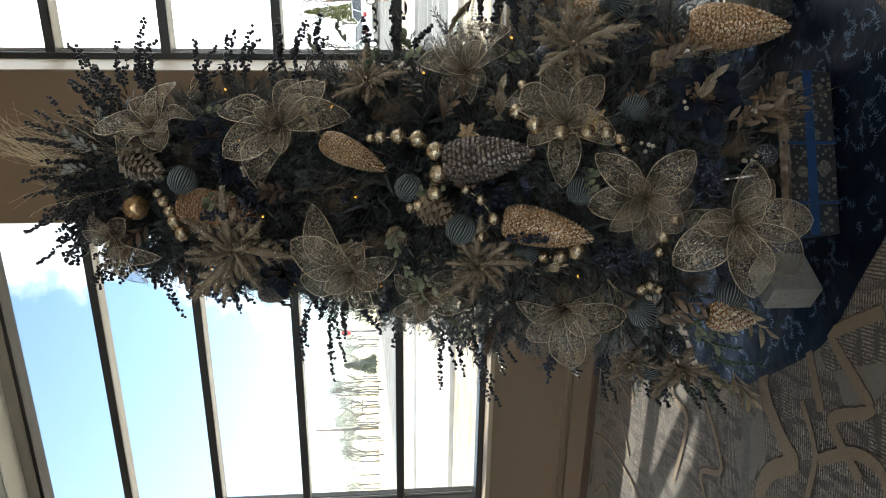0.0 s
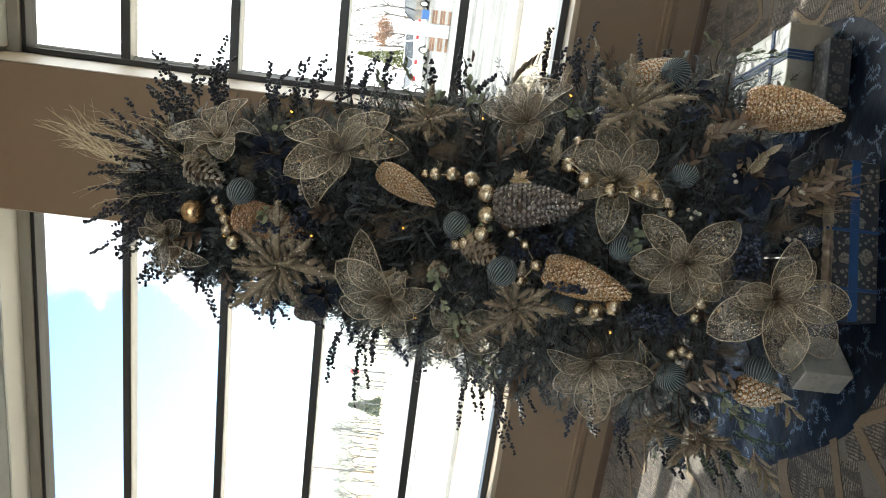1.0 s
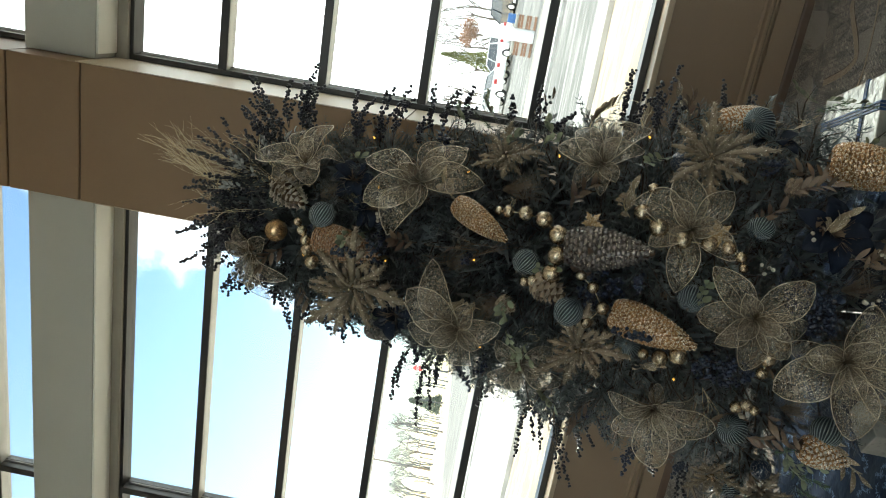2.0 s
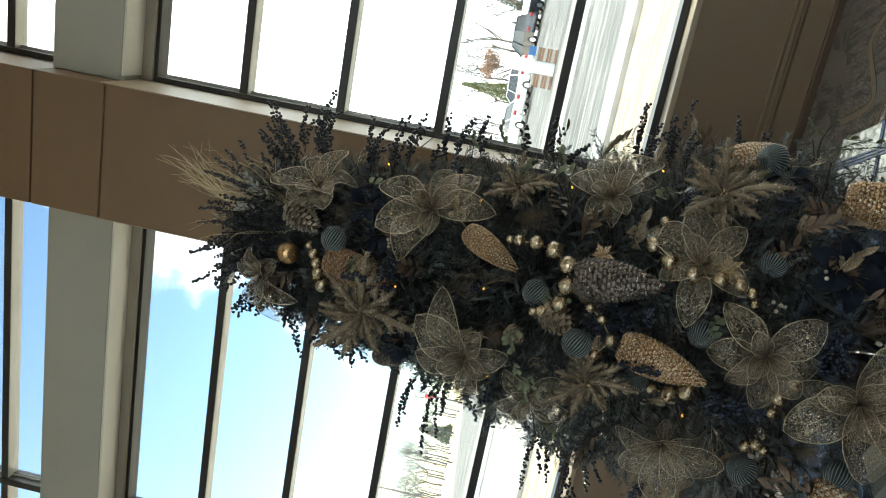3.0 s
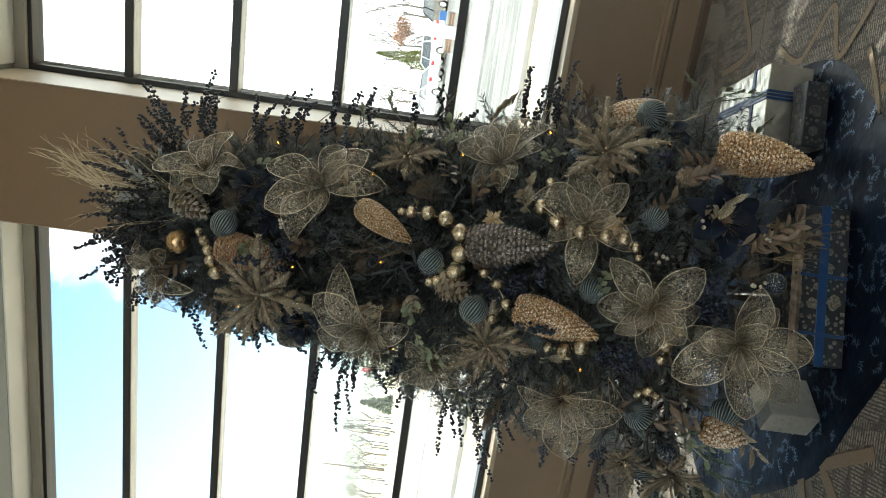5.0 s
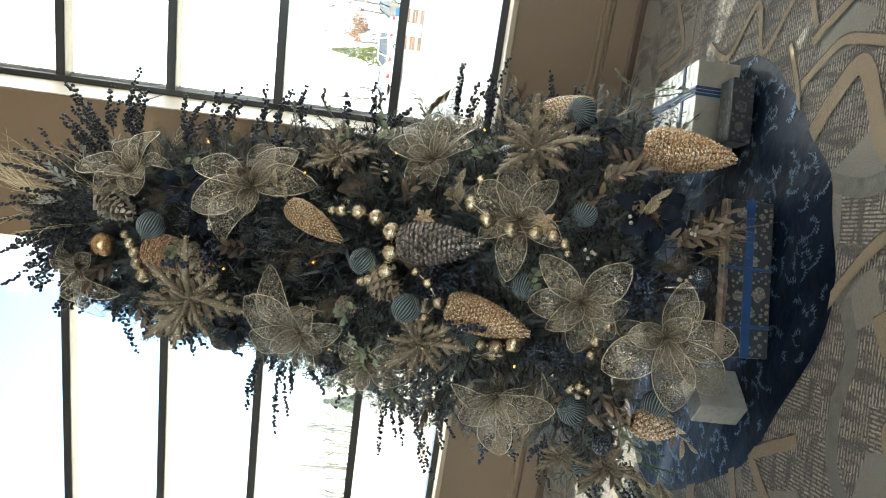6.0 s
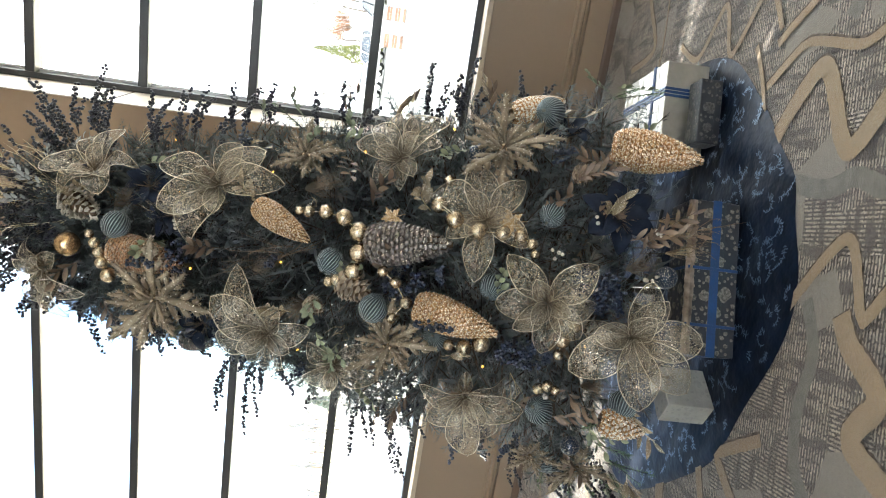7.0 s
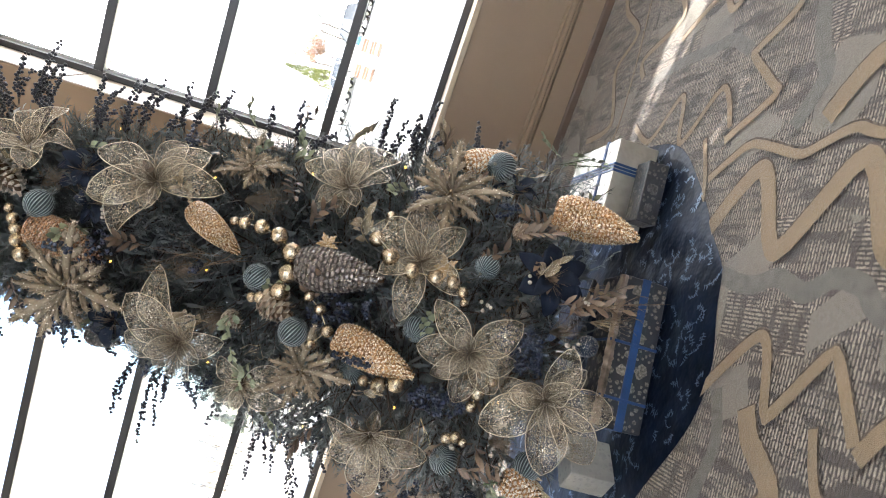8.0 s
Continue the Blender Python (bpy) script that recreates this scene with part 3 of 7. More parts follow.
def storefront(name, x0, x1, uprights, z0, z1, bars, label, gy=GLASS_Y):
    """A window of dark metal bars: outer members, uprights and rails, with one pane in each light."""
    root = thing(name, label, "window", kind="structure")
    y0, y1 = gy - 0.075, gy + 0.055
    w = 0.027

    def member(nm, lo, hi):
        slab(nm, lo, hi, M_FRAME, root, 0.003)

    member("sill_rail", (x0, y0, z0 - 0.02), (x1, y1, z0 + 0.03))
    member("head_rail", (x0, y0, z1 - 0.02), (x1, y1, z1 + 0.085))
    slab("head_trim", (x0, y0 - 0.03, z1 + 0.002), (x1, y0 - 0.002, z1 + 0.083), M_HEAD, root, 0.004, label="bronze metal head trim")
    cols = [x0] + list(uprights) + [x1]
    for i, x in enumerate(cols):
        lo = x if i == 0 else x - w
        hi = x if i == len(cols) - 1 else x + w
        if i == 0:
            hi = x + JAMB
        if i == len(cols) - 1:
            lo = x - JAMB
        member("upright", (lo, y0 - 0.003, z0 + 0.03), (hi, y1 + 0.003, z1 - 0.02))
    zs = [z0 + 0.02] + list(bars) + [z1 - 0.01]
    for i in range(len(cols) - 1):
        a, b = cols[i] + w, cols[i + 1] - w
        a2, b2 = cols[i] + (JAMB if i == 0 else w), cols[i + 1] - (JAMB if i == len(cols) - 2 else w)
        for k in range(len(zs) - 1):
            za, zb = zs[k] + 0.03, zs[k + 1] - 0.033
            for x, way in ((a2, 1), (b2, -1)):
                lo, hi = sorted((x, x + way * 0.014))
                slab("glazing_bead", (lo, gy - 0.022, za), (hi, gy - 0.006, zb), M_GREYFRAME, root, label="pale glazing bead")
                lo, hi = sorted((x + way * 0.0145, x + way * 0.0185))
                slab("gasket", (lo, gy - 0.014, za), (hi, gy - 0.005, zb), M_FRAME, root, label="black rubber gasket")
        for z in bars:
            member("rail", (a, y0 + 0.003, z - 0.026), (b, y1 - 0.003, z + 0.026))
            # pale plate under the dark rail: bounced outdoor light put into its colour
            slab("lit_underside", (a + 0.004, y0 + 0.008, z - 0.030), (b - 0.004, gy + 0.045, z - 0.0265), M_GREYFRAME, root, label="rail underside coloured paler for outdoor light")
        for k in range(len(zs) - 1):
            g = Geo()
            g.box((a - 0.005, gy - 0.004, zs[k]), (b + 0.005, gy + 0.004, zs[k + 1]))
            pane = part("pane", g.mesh("pane", M_GLASS, False), root)
            pane.visible_shadow = False
    return root


storefront("window_1", END_W, PIER_L - 0.006, (-5.13, -2.725), SILL, HEAD, BARS, "tall window with dark metal bars and clear panes")
storefront("window_2", PIER_R + 0.006, END_E, (2.90,), SILL, HEAD, BARS, "tall window with dark metal bars and clear panes")
# invented window out of view; it brightens the tree from the front
storefront("fill_window", -5.5, 5.5, (-2.75, 0.0, 2.75), 2.07, 4.85, (3.4,), "added unseen window behind that lights the tree front", SOUTH - 0.15)
storefront("window_3", END_W, PIER_L - 0.006, (-5.15, -2.745), CLEAR0, CLEAR1, (4.868,), "high window strip with dark metal bars")
storefront("window_4", PIER_R + 0.006, END_E, (2.90,), CLEAR0, CLEAR1, (4.868,), "high window strip with dark metal bars")


def ribbon(name, pts, width, mat, parent, z):
    """A flat band along a line; on the inside of a bend it narrows instead of folding over."""
    g = Geo()
    verts = []
    last = len(pts) - 1
    for i, p in enumerate(pts):
        a, b = pts[max(i - 2, 0)], pts[min(i + 2, last)]
        d = (b - a).normalized()
        side = Vector((-d.y, d.x, 0))
        e0, e1 = (p - a), (b - p)
        bend = 0.0
        if e0.length > 1e-5 and e1.length > 1e-5:
            cross = (e0.x * e1.y - e0.y * e1.x) / (e0.length * e1.length)
            bend = cross / (0.5 * (e0.length + e1.length))
        left = min(width / 2, 0.7 / max(1e-3, bend)) if bend > 0 else width / 2
        right = min(width / 2, 0.7 / max(1e-3, -bend)) if bend < 0 else width / 2
        ragged = 1 + 0.13 * noise.noise(Vector((p.x * 70, p.y * 70, 3)))
        lift = Vector((0, 0, z + 0.0014 * i / last))
        verts += [p + side * left * ragged + lift, p - side * right * (2 - ragged) + lift]
    g.add(verts, [(2 * i, 2 * i + 1, 2 * i + 3, 2 * i + 2) for i in range(last)])
    return part(name, g.mesh(name, mat, False), parent)


def smooth_line(knots, step=0.012, sharp=0.75):
    """A curve that passes near its knots, with bends as tight as sharp allows."""
    knots = [Vector((x, y, 0)) for x, y in knots]
    pts = []
    last = len(knots) - 1
    for i in range(last):
        p0, p1, p2, p3 = knots[max(i - 1, 0)], knots[i], knots[i + 1], knots[min(i + 2, last)]
        n = max(3, int((p2 - p1).length / step))
        m1, m2 = (p2 - p0) * sharp * 0.6, (p3 - p1) * sharp * 0.6
        for k in range(n):
            t = k / n
            pts.append(p1 * (2 * t ** 3 - 3 * t ** 2 + 1) + m1 * (t ** 3 - 2 * t ** 2 + t) + p2 * (3 * t ** 2 - 2 * t ** 3) + m2 * (t ** 3 - t ** 2))
    return pts + [knots[-1]]


def carpet_pattern():
    """Tufted bands on the carpet: gold zigzags that swing to and fro, thin wavy ones, and slow grey waves."""
    root = thing("carpet_inlay", "gold zigzag and grey wave bands tufted into the carpet", "carpet", kind="structure")
    count = [0]

    def band(wide, *knots):
        pts = smooth_line(knots)
        wide *= 1.12
        count[0] += 1
        lift = 0.00006 * count[0]
        if wide < 0:
            ribbon("grey_band", pts, -wide, M_BANDGREY, root, 0.0004 + lift)
            return
        ribbon("dark_edge", [p + Vector((0.004, 0.003, 0)) for p in pts], wide + 0.006, M_CARPETDARK, root, 0.0026 + lift)
        ribbon("gold_band", pts, wide, M_BAND, root, 0.0047 + lift)

    # the stretch beside and in front of the tree
    band(0.056, (0.93, -0.03), (1.19, -0.19), (1.00, -0.38), (1.01, -0.45), (1.27, -0.58), (1.27, -0.66), (1.10, -0.80), (1.12, -0.90), (1.38, -1.04))
    band(0.027, (1.10, 0.10), (1.24, -0.05), (1.26, -0.15), (1.26, -0.34), (1.31, -0.43), (1.36, -0.52), (1.36, -0.64), (1.44, -0.8))
    band(0.028, (1.95, 0.02), (1.72, -0.01), (1.57, 0.13), (1.54, 0.14), (1.45, -0.05), (1.42, -0.09), (1.28, 0.06), (1.24, 0.10))
    band(0.023, (1.20, 0.92), (1.16, 0.71), (1.37, 0.56), (1.19, 0.42), (1.42, 0.26), (1.29, 0.10))
    band(0.028, (1.90, 1.15), (1.71, 0.87), (1.51, 1.13), (1.42, 1.05))
    band(0.028, (1.60, 0.79), (1.78, 0.57), (1.72, 0.42), (1.98, 0.26))
    band(-0.058, (2.0, -0.02), (1.71, -0.13), (1.57, -0.22), (1.49, -0.29), (1.33, -0.25))
    band(-0.046, (1.40, 0.95), (1.48, 0.78), (1.57, 0.46), (1.60, 0.34), (1.56, 0.18))
    band(0.060, (1.37, -0.385), (1.47, -0.43), (1.56, -0.51), (1.50, -0.68), (1.74, -0.80))
    band(0.011, (1.95, 1.40), (1.81, 1.34), (1.45, 1.20), (1.14, 1.13), (0.9, 1.18))
    band(0.030, (1.90, 1.78), (1.76, 1.63), (1.64, 1.35), (1.44, 1.46), (1.18, 1.24), (1.05, 1.5))
    band(0.019, (1.23, 0.24), (1.11, 0.13), (1.02, 0.07))
    band(-0.052, (0.84, -0.20), (0.86, -0.37), (0.92, -0.48), (0.92, -0.61), (0.99, -0.69), (1.00, -0.79), (0.96, -0.88), (1.02, -1.05))
    band(0.033, (0.48, -0.36), (0.76, -0.53), (0.60, -0.67), (0.61, -0.70), (0.81, -0.79), (0.82, -0.83), (0.68, -0.98))
    band(0.064, (0.57, -0.60), (0.51, -0.67), (0.44, -0.82), (0.30, -0.78), (0.26, -0.96))
    band(0.027, (0.65, -0.85), (0.53, -0.95), (0.50, -1.1))
    band(-0.046, (0.55, -0.44), (0.42, -0.54), (0.25, -0.55), (0.10, -0.62), (0.0, -0.80))
    band(0.042, (0.66, -1.00), (0.78, -1.06), (0.70, -1.2))
    band(0.062, (-0.38, 0.10), (-0.51, 0.05), (-0.61, -0.12), (-0.64, -0.20), (-0.78, -0.08), (-0.93, -0.06), (-1.02, -0.24))
    band(0.037, (0.08, -0.44), (-0.08, -0.26), (-0.12, -0.26), (-0.21, -0.47), (-0.25, -0.47), (-0.37, -0.34), (-0.46, -0.52))
    band(0.037, (-0.19, -0.13), (-0.37, -0.28))
    band(0.025, (-0.40, -0.17), (-0.53, -0.30), (-0.72, -0.32), (-0.9, -0.42))
    band(-0.052, (-0.50, 0.22), (-0.80, 0.10), (-1.01, 0.07), (-1.4, 0.12))
    band(0.037, (-0.54, -0.32), (-0.40, -0.47), (-0.38, -0.60), (-0.52, -0.72))
    band(0.023, (-0.78, 0.54), (-1.01, 0.25), (-1.17, 0.41), (-1.32, 0.22))
    band(0.020, (-2.00, 1.88), (-1.87, 1.57), (-1.84, 1.06), (-1.95, 0.8))
    band(0.030, (-0.60, 0.95), (-0.98, 0.82), (-1.02, 0.62), (-1.42, 0.66))
    band(0.024, (-1.0, 1.62), (-1.35, 1.30), (-1.40, 1.58), (-1.72, 1.25))
    band(-0.05, (-0.6, 1.35), (-0.95, 1.22), (-1.3, 1.05), (-1.65, 0.95), (-2.1, 1.0))

    # the same kind of bands over the rest of the lobby
    def rest(p):
        return p.y < -1.08 or p.x > 2.0 or p.x < -2.15

    def runs(pts):
        run = []
        for p in pts:
            if rest(p):
                run.append(p)
            else:
                if len(run) > 6:
                    yield run
                run = []
        if len(run) > 6:
            yield run

    for col in range(-13, 14):
        phase = (0.10, 0.62, 0.35)[col % 3] + 0.21 * (col // 3)
        wide = (0.058, 0.034, 0.028)[col % 3]
        pts = []
        for i in range(620):
            y = 1.85 - i * 0.0125
            u = ((1.85 - y) / 0.185 + phase * 2) % 2
            tri = 1 - 2 * abs(u - 1)
            tri = math.sin(tri * math.pi / 2) * 0.8 + tri * 0.2
            amp = 0.125 * (0.75 + 0.55 * noise.noise(Vector((y * 1.1, col * 3.1, 0))))
            drift = -0.17 * (y + 0.2) + 0.05 * noise.noise(Vector((y * 0.8, col, 4)))
            pts.append(Vector((1.12 + 0.44 * col + drift + amp * tri, y + 0.02 * math.sin(9 * y + col), 0)))
        for run in runs(pts):
            ribbon("gold_band", run, wide, M_BAND, root, 0.0054 + 0.00004 * col)
            ribbon("dark_edge", [p + Vector((0.004, 0.003, 0)) for p in run], wide + 0.006, M_CARPETDARK, root, 0.0034 + 0.00004 * col)
    for col in range(-8, 8):
        pts = [Vector((0.90 + 0.66 * col - 0.17 * (1.85 - 0.04 * i + 0.2) + 0.045 * math.sin(i * 0.3 + col * 2) + 0.06 * noise.noise(Vector((i * 0.05, col, 9))), 1.85 - 0.04 * i, 0)) for i in range(195)]
        for run in runs(pts):
            ribbon("grey_band", run, 0.055, M_BANDGREY, root, 0.0014 + 0.00005 * col)


carpet_pattern()

# ---- the christmas tree ----
AX, AY = 0.21, 0.515
PROFILE = ((-0.3, 0.84), (0.2, 0.79), (0.5, 0.73), (0.7, 0.685), (1.0, 0.62), (1.3, 0.545), (1.8, 0.41), (2.1, 0.355), (2.3, 0.30), (2.45, 0.24), (2.65, 0.14), (2.85, 0.04), (3.4, 0.01))


def girth(z):
    """The tree's radius at a height."""
    for (za, ra), (zb, rb) in zip(PROFILE, PROFILE[1:]):
        if z <= zb:
            return ra + (rb - ra) * (z - za) / (zb - za)
    return 0.01


def outward(az):
    return Vector((math.sin(radians(az)), -math.cos(radians(az)), 0))


def on_tree(z, az, out=0.0):
    return Vector((AX, AY, z)) + outward(az) * (girth(z) + out)


def facing(p, normal, spin=0.0, size=1.0):
    """A pose at p whose local z points along the normal and local y upwards, turned by spin."""
    q = Vector(normal).to_track_quat("Z", "Y")
    return Matrix.Translation(p) @ q.to_matrix().to_4x4() @ pose(0, 0, 0, 0, 0, spin) @ Matrix.Scale(size, 4)


def along(p, direction, spin=0.0, size=1.0):
    """A pose at p whose local z points along a direction."""
    return facing(p, direction, spin, size)


def branch_mesh(seed):
    rng = random.Random(seed)
    g = Geo()

    def needles(a, b, count, length, up):
        a, b = Vector(a), Vector(b)
        d = (b - a).normalized()
        for i in range(count):
            p = a.lerp(b, (i + rng.random()) / count)
            turn = rng.uniform(0, 2 * math.pi)
            s = d.orthogonal().normalized()
            s.rotate(Matrix.Rotation(turn, 3, d))
            g.blade(p, d * 0.75 + s * 0.8, up, length * rng.uniform(0.8, 1.25), 0.0042, 0)

    main = [Vector((0, 0, 0)), Vector((0.14, 0.0, 0.012)), Vector((0.27, 0.01, 0.02)), Vector((0.42, 0.0, 0.05))]
    g.tube(main, 0.006, 0.002, 5, 1)
    for a, b in zip(main, main[1:]):
        needles(a, b, 46, 0.026, Vector((0, 0, 1)))
    for i in range(9):
        t = 0.08 + 0.036 * i
        side = 1 if i % 2 else -1
        base = Vector((t, 0, 0.012 + t * 0.05))
        ln = rng.uniform(0.13, 0.2) * (1.1 - 0.5 * i / 9)
        tip = base + Vector((ln * 0.72, side * ln * 0.7, rng.uniform(-0.03, 0.06)))
        g.tube([base, base.lerp(tip, 0.5) + Vector((0, 0, 0.01)), tip], 0.003, 0.0012, 4, 1)
        needles(base, tip, 44, 0.025, Vector((0, 0, 1)))
    return g.mesh("branch", [M_NEEDLE, M_BARK])


def christmas_tree():
    root = thing("christmas_tree", "tall dark green artificial christmas tree with dense branches", "tree", pose(AX, AY, 0))
    g = Geo()
    g.tube([(0, 0, 0.03), (0, 0, 1.2), (0, 0, 2.62)], 0.03, 0.012, 10)
    part("trunk", g.mesh("trunk", M_BARK), root)
    g = Geo()
    for k in range(4):
        a = k * math.pi / 2 + 0.4
        g.tube([(0, 0, 0.16), (0.16 * math.cos(a), 0.16 * math.sin(a), 0.05), (0.34 * math.cos(a), 0.34 * math.sin(a), 0.024)], 0.012, 0.010, 6)
    part("stand", g.mesh("stand", M_FRAME), root, "dark metal folding stand")
    kinds = [branch_mesh(s) for s in (11, 12, 13, 14)]
    rng = random.Random(3)
    count = 0
    golden = 137.508
    total = 298
    for i in range(total):
        u = (i + 0.5) / total
        z = 0.30 + 2.36 * (1 - (1 - u) ** 0.62)
        az = i * golden + rng.uniform(-12, 12)
        r = girth(z) + 0.03
        depth = (0.0, -0.06, -0.14)[i % 3]
        size = (0.8 + 0.6 * r) * rng.uniform(0.9, 1.1)
        reach = min(0.42 * size, r + 0.02)
        start = max(0.0, r + 0.0 + depth - reach)
        o = outward(az)
        tilt = (0.05 if z < 1 else 0.25 + 0.5 * max(0, z - 1.7)) + rng.uniform(-0.12, 0.12)
        d = (o + Vector((0, 0, tilt))).normalized()
        side = Vector((0, 0, 1)).cross(d).normalized()
        up = d.cross(side)
        rot = Matrix((d, side, up)).transposed().to_4x4()
        s = size * reach / (0.42 * size)
        part("branch", kinds[i % 4], root, "", Matrix.Translation(o * start + Vector((0, 0, z - 0.5 * tilt * reach))) @ rot @ pose(0, 0, 0, rng.uniform(-50, 50)) @ Matrix.Scale(s, 4))
        count += 1
    g = Geo()
    for i in range(3800):
        z = rng.uniform(0.3, 2.5)
        az = rng.uniform(0, 360)
        o = outward(az)
        r = girth(z) * rng.uniform(0.25, 0.92)
        p = o * r + Vector((0, 0, z))
        for k in range(4):
            d = o + Vector((rng.uniform(-1, 1), rng.uniform(-1, 1), rng.uniform(-0.6, 0.8)))
            g.blade(p, d, (0, 0, 1), rng.uniform(0.06, 0.13), 0.016)
    for i in range(1150):
        z = 0.28 + 2.3 * rng.random() ** 1.15
        az = rng.uniform(0, 360)
        o = outward(az)
        p = o * girth(z) * rng.uniform(0.78, 0.99) + Vector((0, 0, z))
        d = (o + Vector((rng.uniform(-0.8, 0.8), rng.uniform(-0.8, 0.8), rng.uniform(-0.3, 0.7)))).normalized()
        ln = rng.uniform(0.07, 0.12)
        for k in range(26):
            s = Vector((rng.uniform(-1, 1), rng.uniform(-1, 1), rng.uniform(-1, 1)))
            g.blade(p + d * ln * k / 26, d * 0.8 + s * 0.8, (0, 0, 1), 0.028, 0.0042)
    for i in range(520):
        z = rng.uniform(1.05, 2.35)
        o = outward(rng.uniform(-85, -12))
        p = o * girth(z) * rng.uniform(0.86, 1.08) + Vector((0, 0, z))
        d = (o + Vector((rng.uniform(-0.8, 0.8), rng.uniform(-0.8, 0.8), rng.uniform(-0.5, 0.7)))).normalized()
        for k in range(26):
            s = Vector((rng.uniform(-1, 1), rng.uniform(-1, 1), rng.uniform(-1, 1)))
            g.blade(p + d * 0.1 * (k / 26 - 0.5), d * 0.8 + s * 0.8, (0, 0, 1), 0.032, 0.0055)
    for i in range(1700):
        z = rng.uniform(0.9, 2.35)
        o = outward(rng.uniform(0, 360))
        p = o * girth(z) * rng.uniform(0.0, 0.72) + Vector((0, 0, z))
        for k in range(4):
            d = Vector((rng.uniform(-1, 1), rng.uniform(-1, 1), rng.uniform(-0.8, 0.8)))
            g.blade(p, d, (rng.uniform(-1, 1), rng.uniform(-1, 1), 1), rng.uniform(0.09, 0.14), 0.024)
    inner = part("inner_foliage", g.mesh("inner_foliage", M_NEEDLE), root)
    inner["kind"] = "stuff"


christmas_tree()


# -- mesh flowers --
def petal_mesh(length, width, cup, wave, seed, pointed=1.0, curl=0.28):
    """A net petal that narrows to its foot and ends in a soft point, bent along and across; with its wire as a second mesh."""
    rng = random.Random(seed)
    nu, nv = 14, 8
    g = Geo()
    rows = []
    for i in range(nu + 1):
        u = i / nu
        w = width / 2 * (0.16 + 0.84 * math.sin(math.pi * min(1, u ** 1.12)) ** (0.72 * pointed)) * (1.03 - 0.14 * u)
        if u > 0.97:
            w *= 0.25
        row = []
        for k in range(nv + 1):
            v = 2 * k / nv - 1
            x = u * length
            y = v * w
            z = cup * length * math.sin(u * math.pi * 0.62) - curl * length * u * u * u
            z += 0.10 * width * v * v * (1.2 - u) + wave * math.sin(7 * u + 3 * v + seed) * abs(v) * width
            row.append(Vector((x, y, z)))
        rows.append(row)
    verts = [p for row in rows for p in row]
    faces = [(i * (nv + 1) + k, i * (nv + 1) + k + 1, (i + 1) * (nv + 1) + k + 1, (i + 1) * (nv + 1) + k) for i in range(nu) for k in range(nv)]
    g.add(verts, faces)
    edge = [r[0] for r in rows] + [rows[-1][nv // 2]] + [r[-1] for r in reversed(rows)]
    w = Geo()
    w.tube(edge, 0.0075, 0.0075, 5)
    w.tube([r[nv // 2] + Vector((0, 0, 0.0006)) for r in rows[:-4]], 0.0035, 0.002, 4)
    return g.mesh("petal", M_PETAL), w.mesh("wire_edge", M_WIRE)


OUTER = [petal_mesh(1.0, 0.62, 0.30, 0.06, 1, 1.1, 0.18), petal_mesh(1.04, 0.56, 0.32, 0.09, 2, 1.2, 0.38), petal_mesh(1.0, 0.66, 0.26, 0.08, 3, 1.0, 0.25), petal_mesh(0.94, 0.58, 0.40, 0.10, 6, 1.1, 0.48)]
INNER = [petal_mesh(0.70, 0.48, 0.30, 0.07, s, 0.85) for s in (4, 5)]


def navy_petals():
    made = []
    for pm, wm in OUTER:
        a, b = pm.copy(), wm.copy()
        a.materials[0] = b.materials[0] = M_NAVYPETAL
        made.append((a, b))
    return made


NAVY_PETALS = navy_petals()


def flower(z, az, out, up_tilt, side_tilt, outer, navy=False):
    """A wired flower; outer lists the bearing round its centre and the length of each outer petal."""
    n = outward(az + side_tilt) + Vector((0, 0, up_tilt))
    p = on_tree(z, az, out)
    radius = sum(r for a, r in outer) / len(outer)
    words = "navy velvet flower tucked into the tree" if navy else "champagne glitter net flower with wired petals on the tree"
    root = thing("mesh_flower", words, "artificial flower", facing(p, n), "flowers on the tree")
    rng = random.Random(int(z * 1000))
    for k, (a, s) in enumerate(outer):
        pm, wm = (NAVY_PETALS if navy else OUTER)[(k + int(z * 10)) % 4]
        pe = part("petal", pm, root, "", pose(0, 0, 0, 0, 0, a) @ pose(0.010, 0, 0, rng.uniform(-14, 14), rng.uniform(-16, 6), 0) @ Matrix.Scale(s * 0.94, 4))
        part("wire_edge", wm, pe)
    for k in range(3):
        pm, wm = (NAVY_PETALS if navy else INNER)[k % 2]
        a = 120 * k + outer[0][0] + 30 + rng.uniform(-15, 15)
        s = radius * rng.uniform(0.72, 0.92)
        pe = part("petal", pm, root, "", pose(0, 0, 0.01, 0, 0, a) @ pose(0.008, 0, 0, rng.uniform(-12, 12), rng.uniform(-46, -14), 0) @ Matrix.Scale(s, 4))
        part("wire_edge", wm, pe)
    g = Geo()
    for k in range(170):
        a = rng.uniform(0, 2 * math.pi)
        r = rng.uniform(0.1, 0.68) * radius
        h = rng.uniform(0.12, 0.40) * radius
        g.tube([(0, 0, -0.01), (r * 0.5 * math.cos(a), r * 0.5 * math.sin(a), h * 0.6), (r * math.cos(a), r * math.sin(a), h)], 0.0008, 0.0003, 3)
    g.tube([(0, 0, -0.14), (0, 0, 0.0)], 0.004, 0.004, 6)
    part("stamen_tuft", g.mesh("stamen_tuft", M_FLUFF), root, "brown fibre stamens")


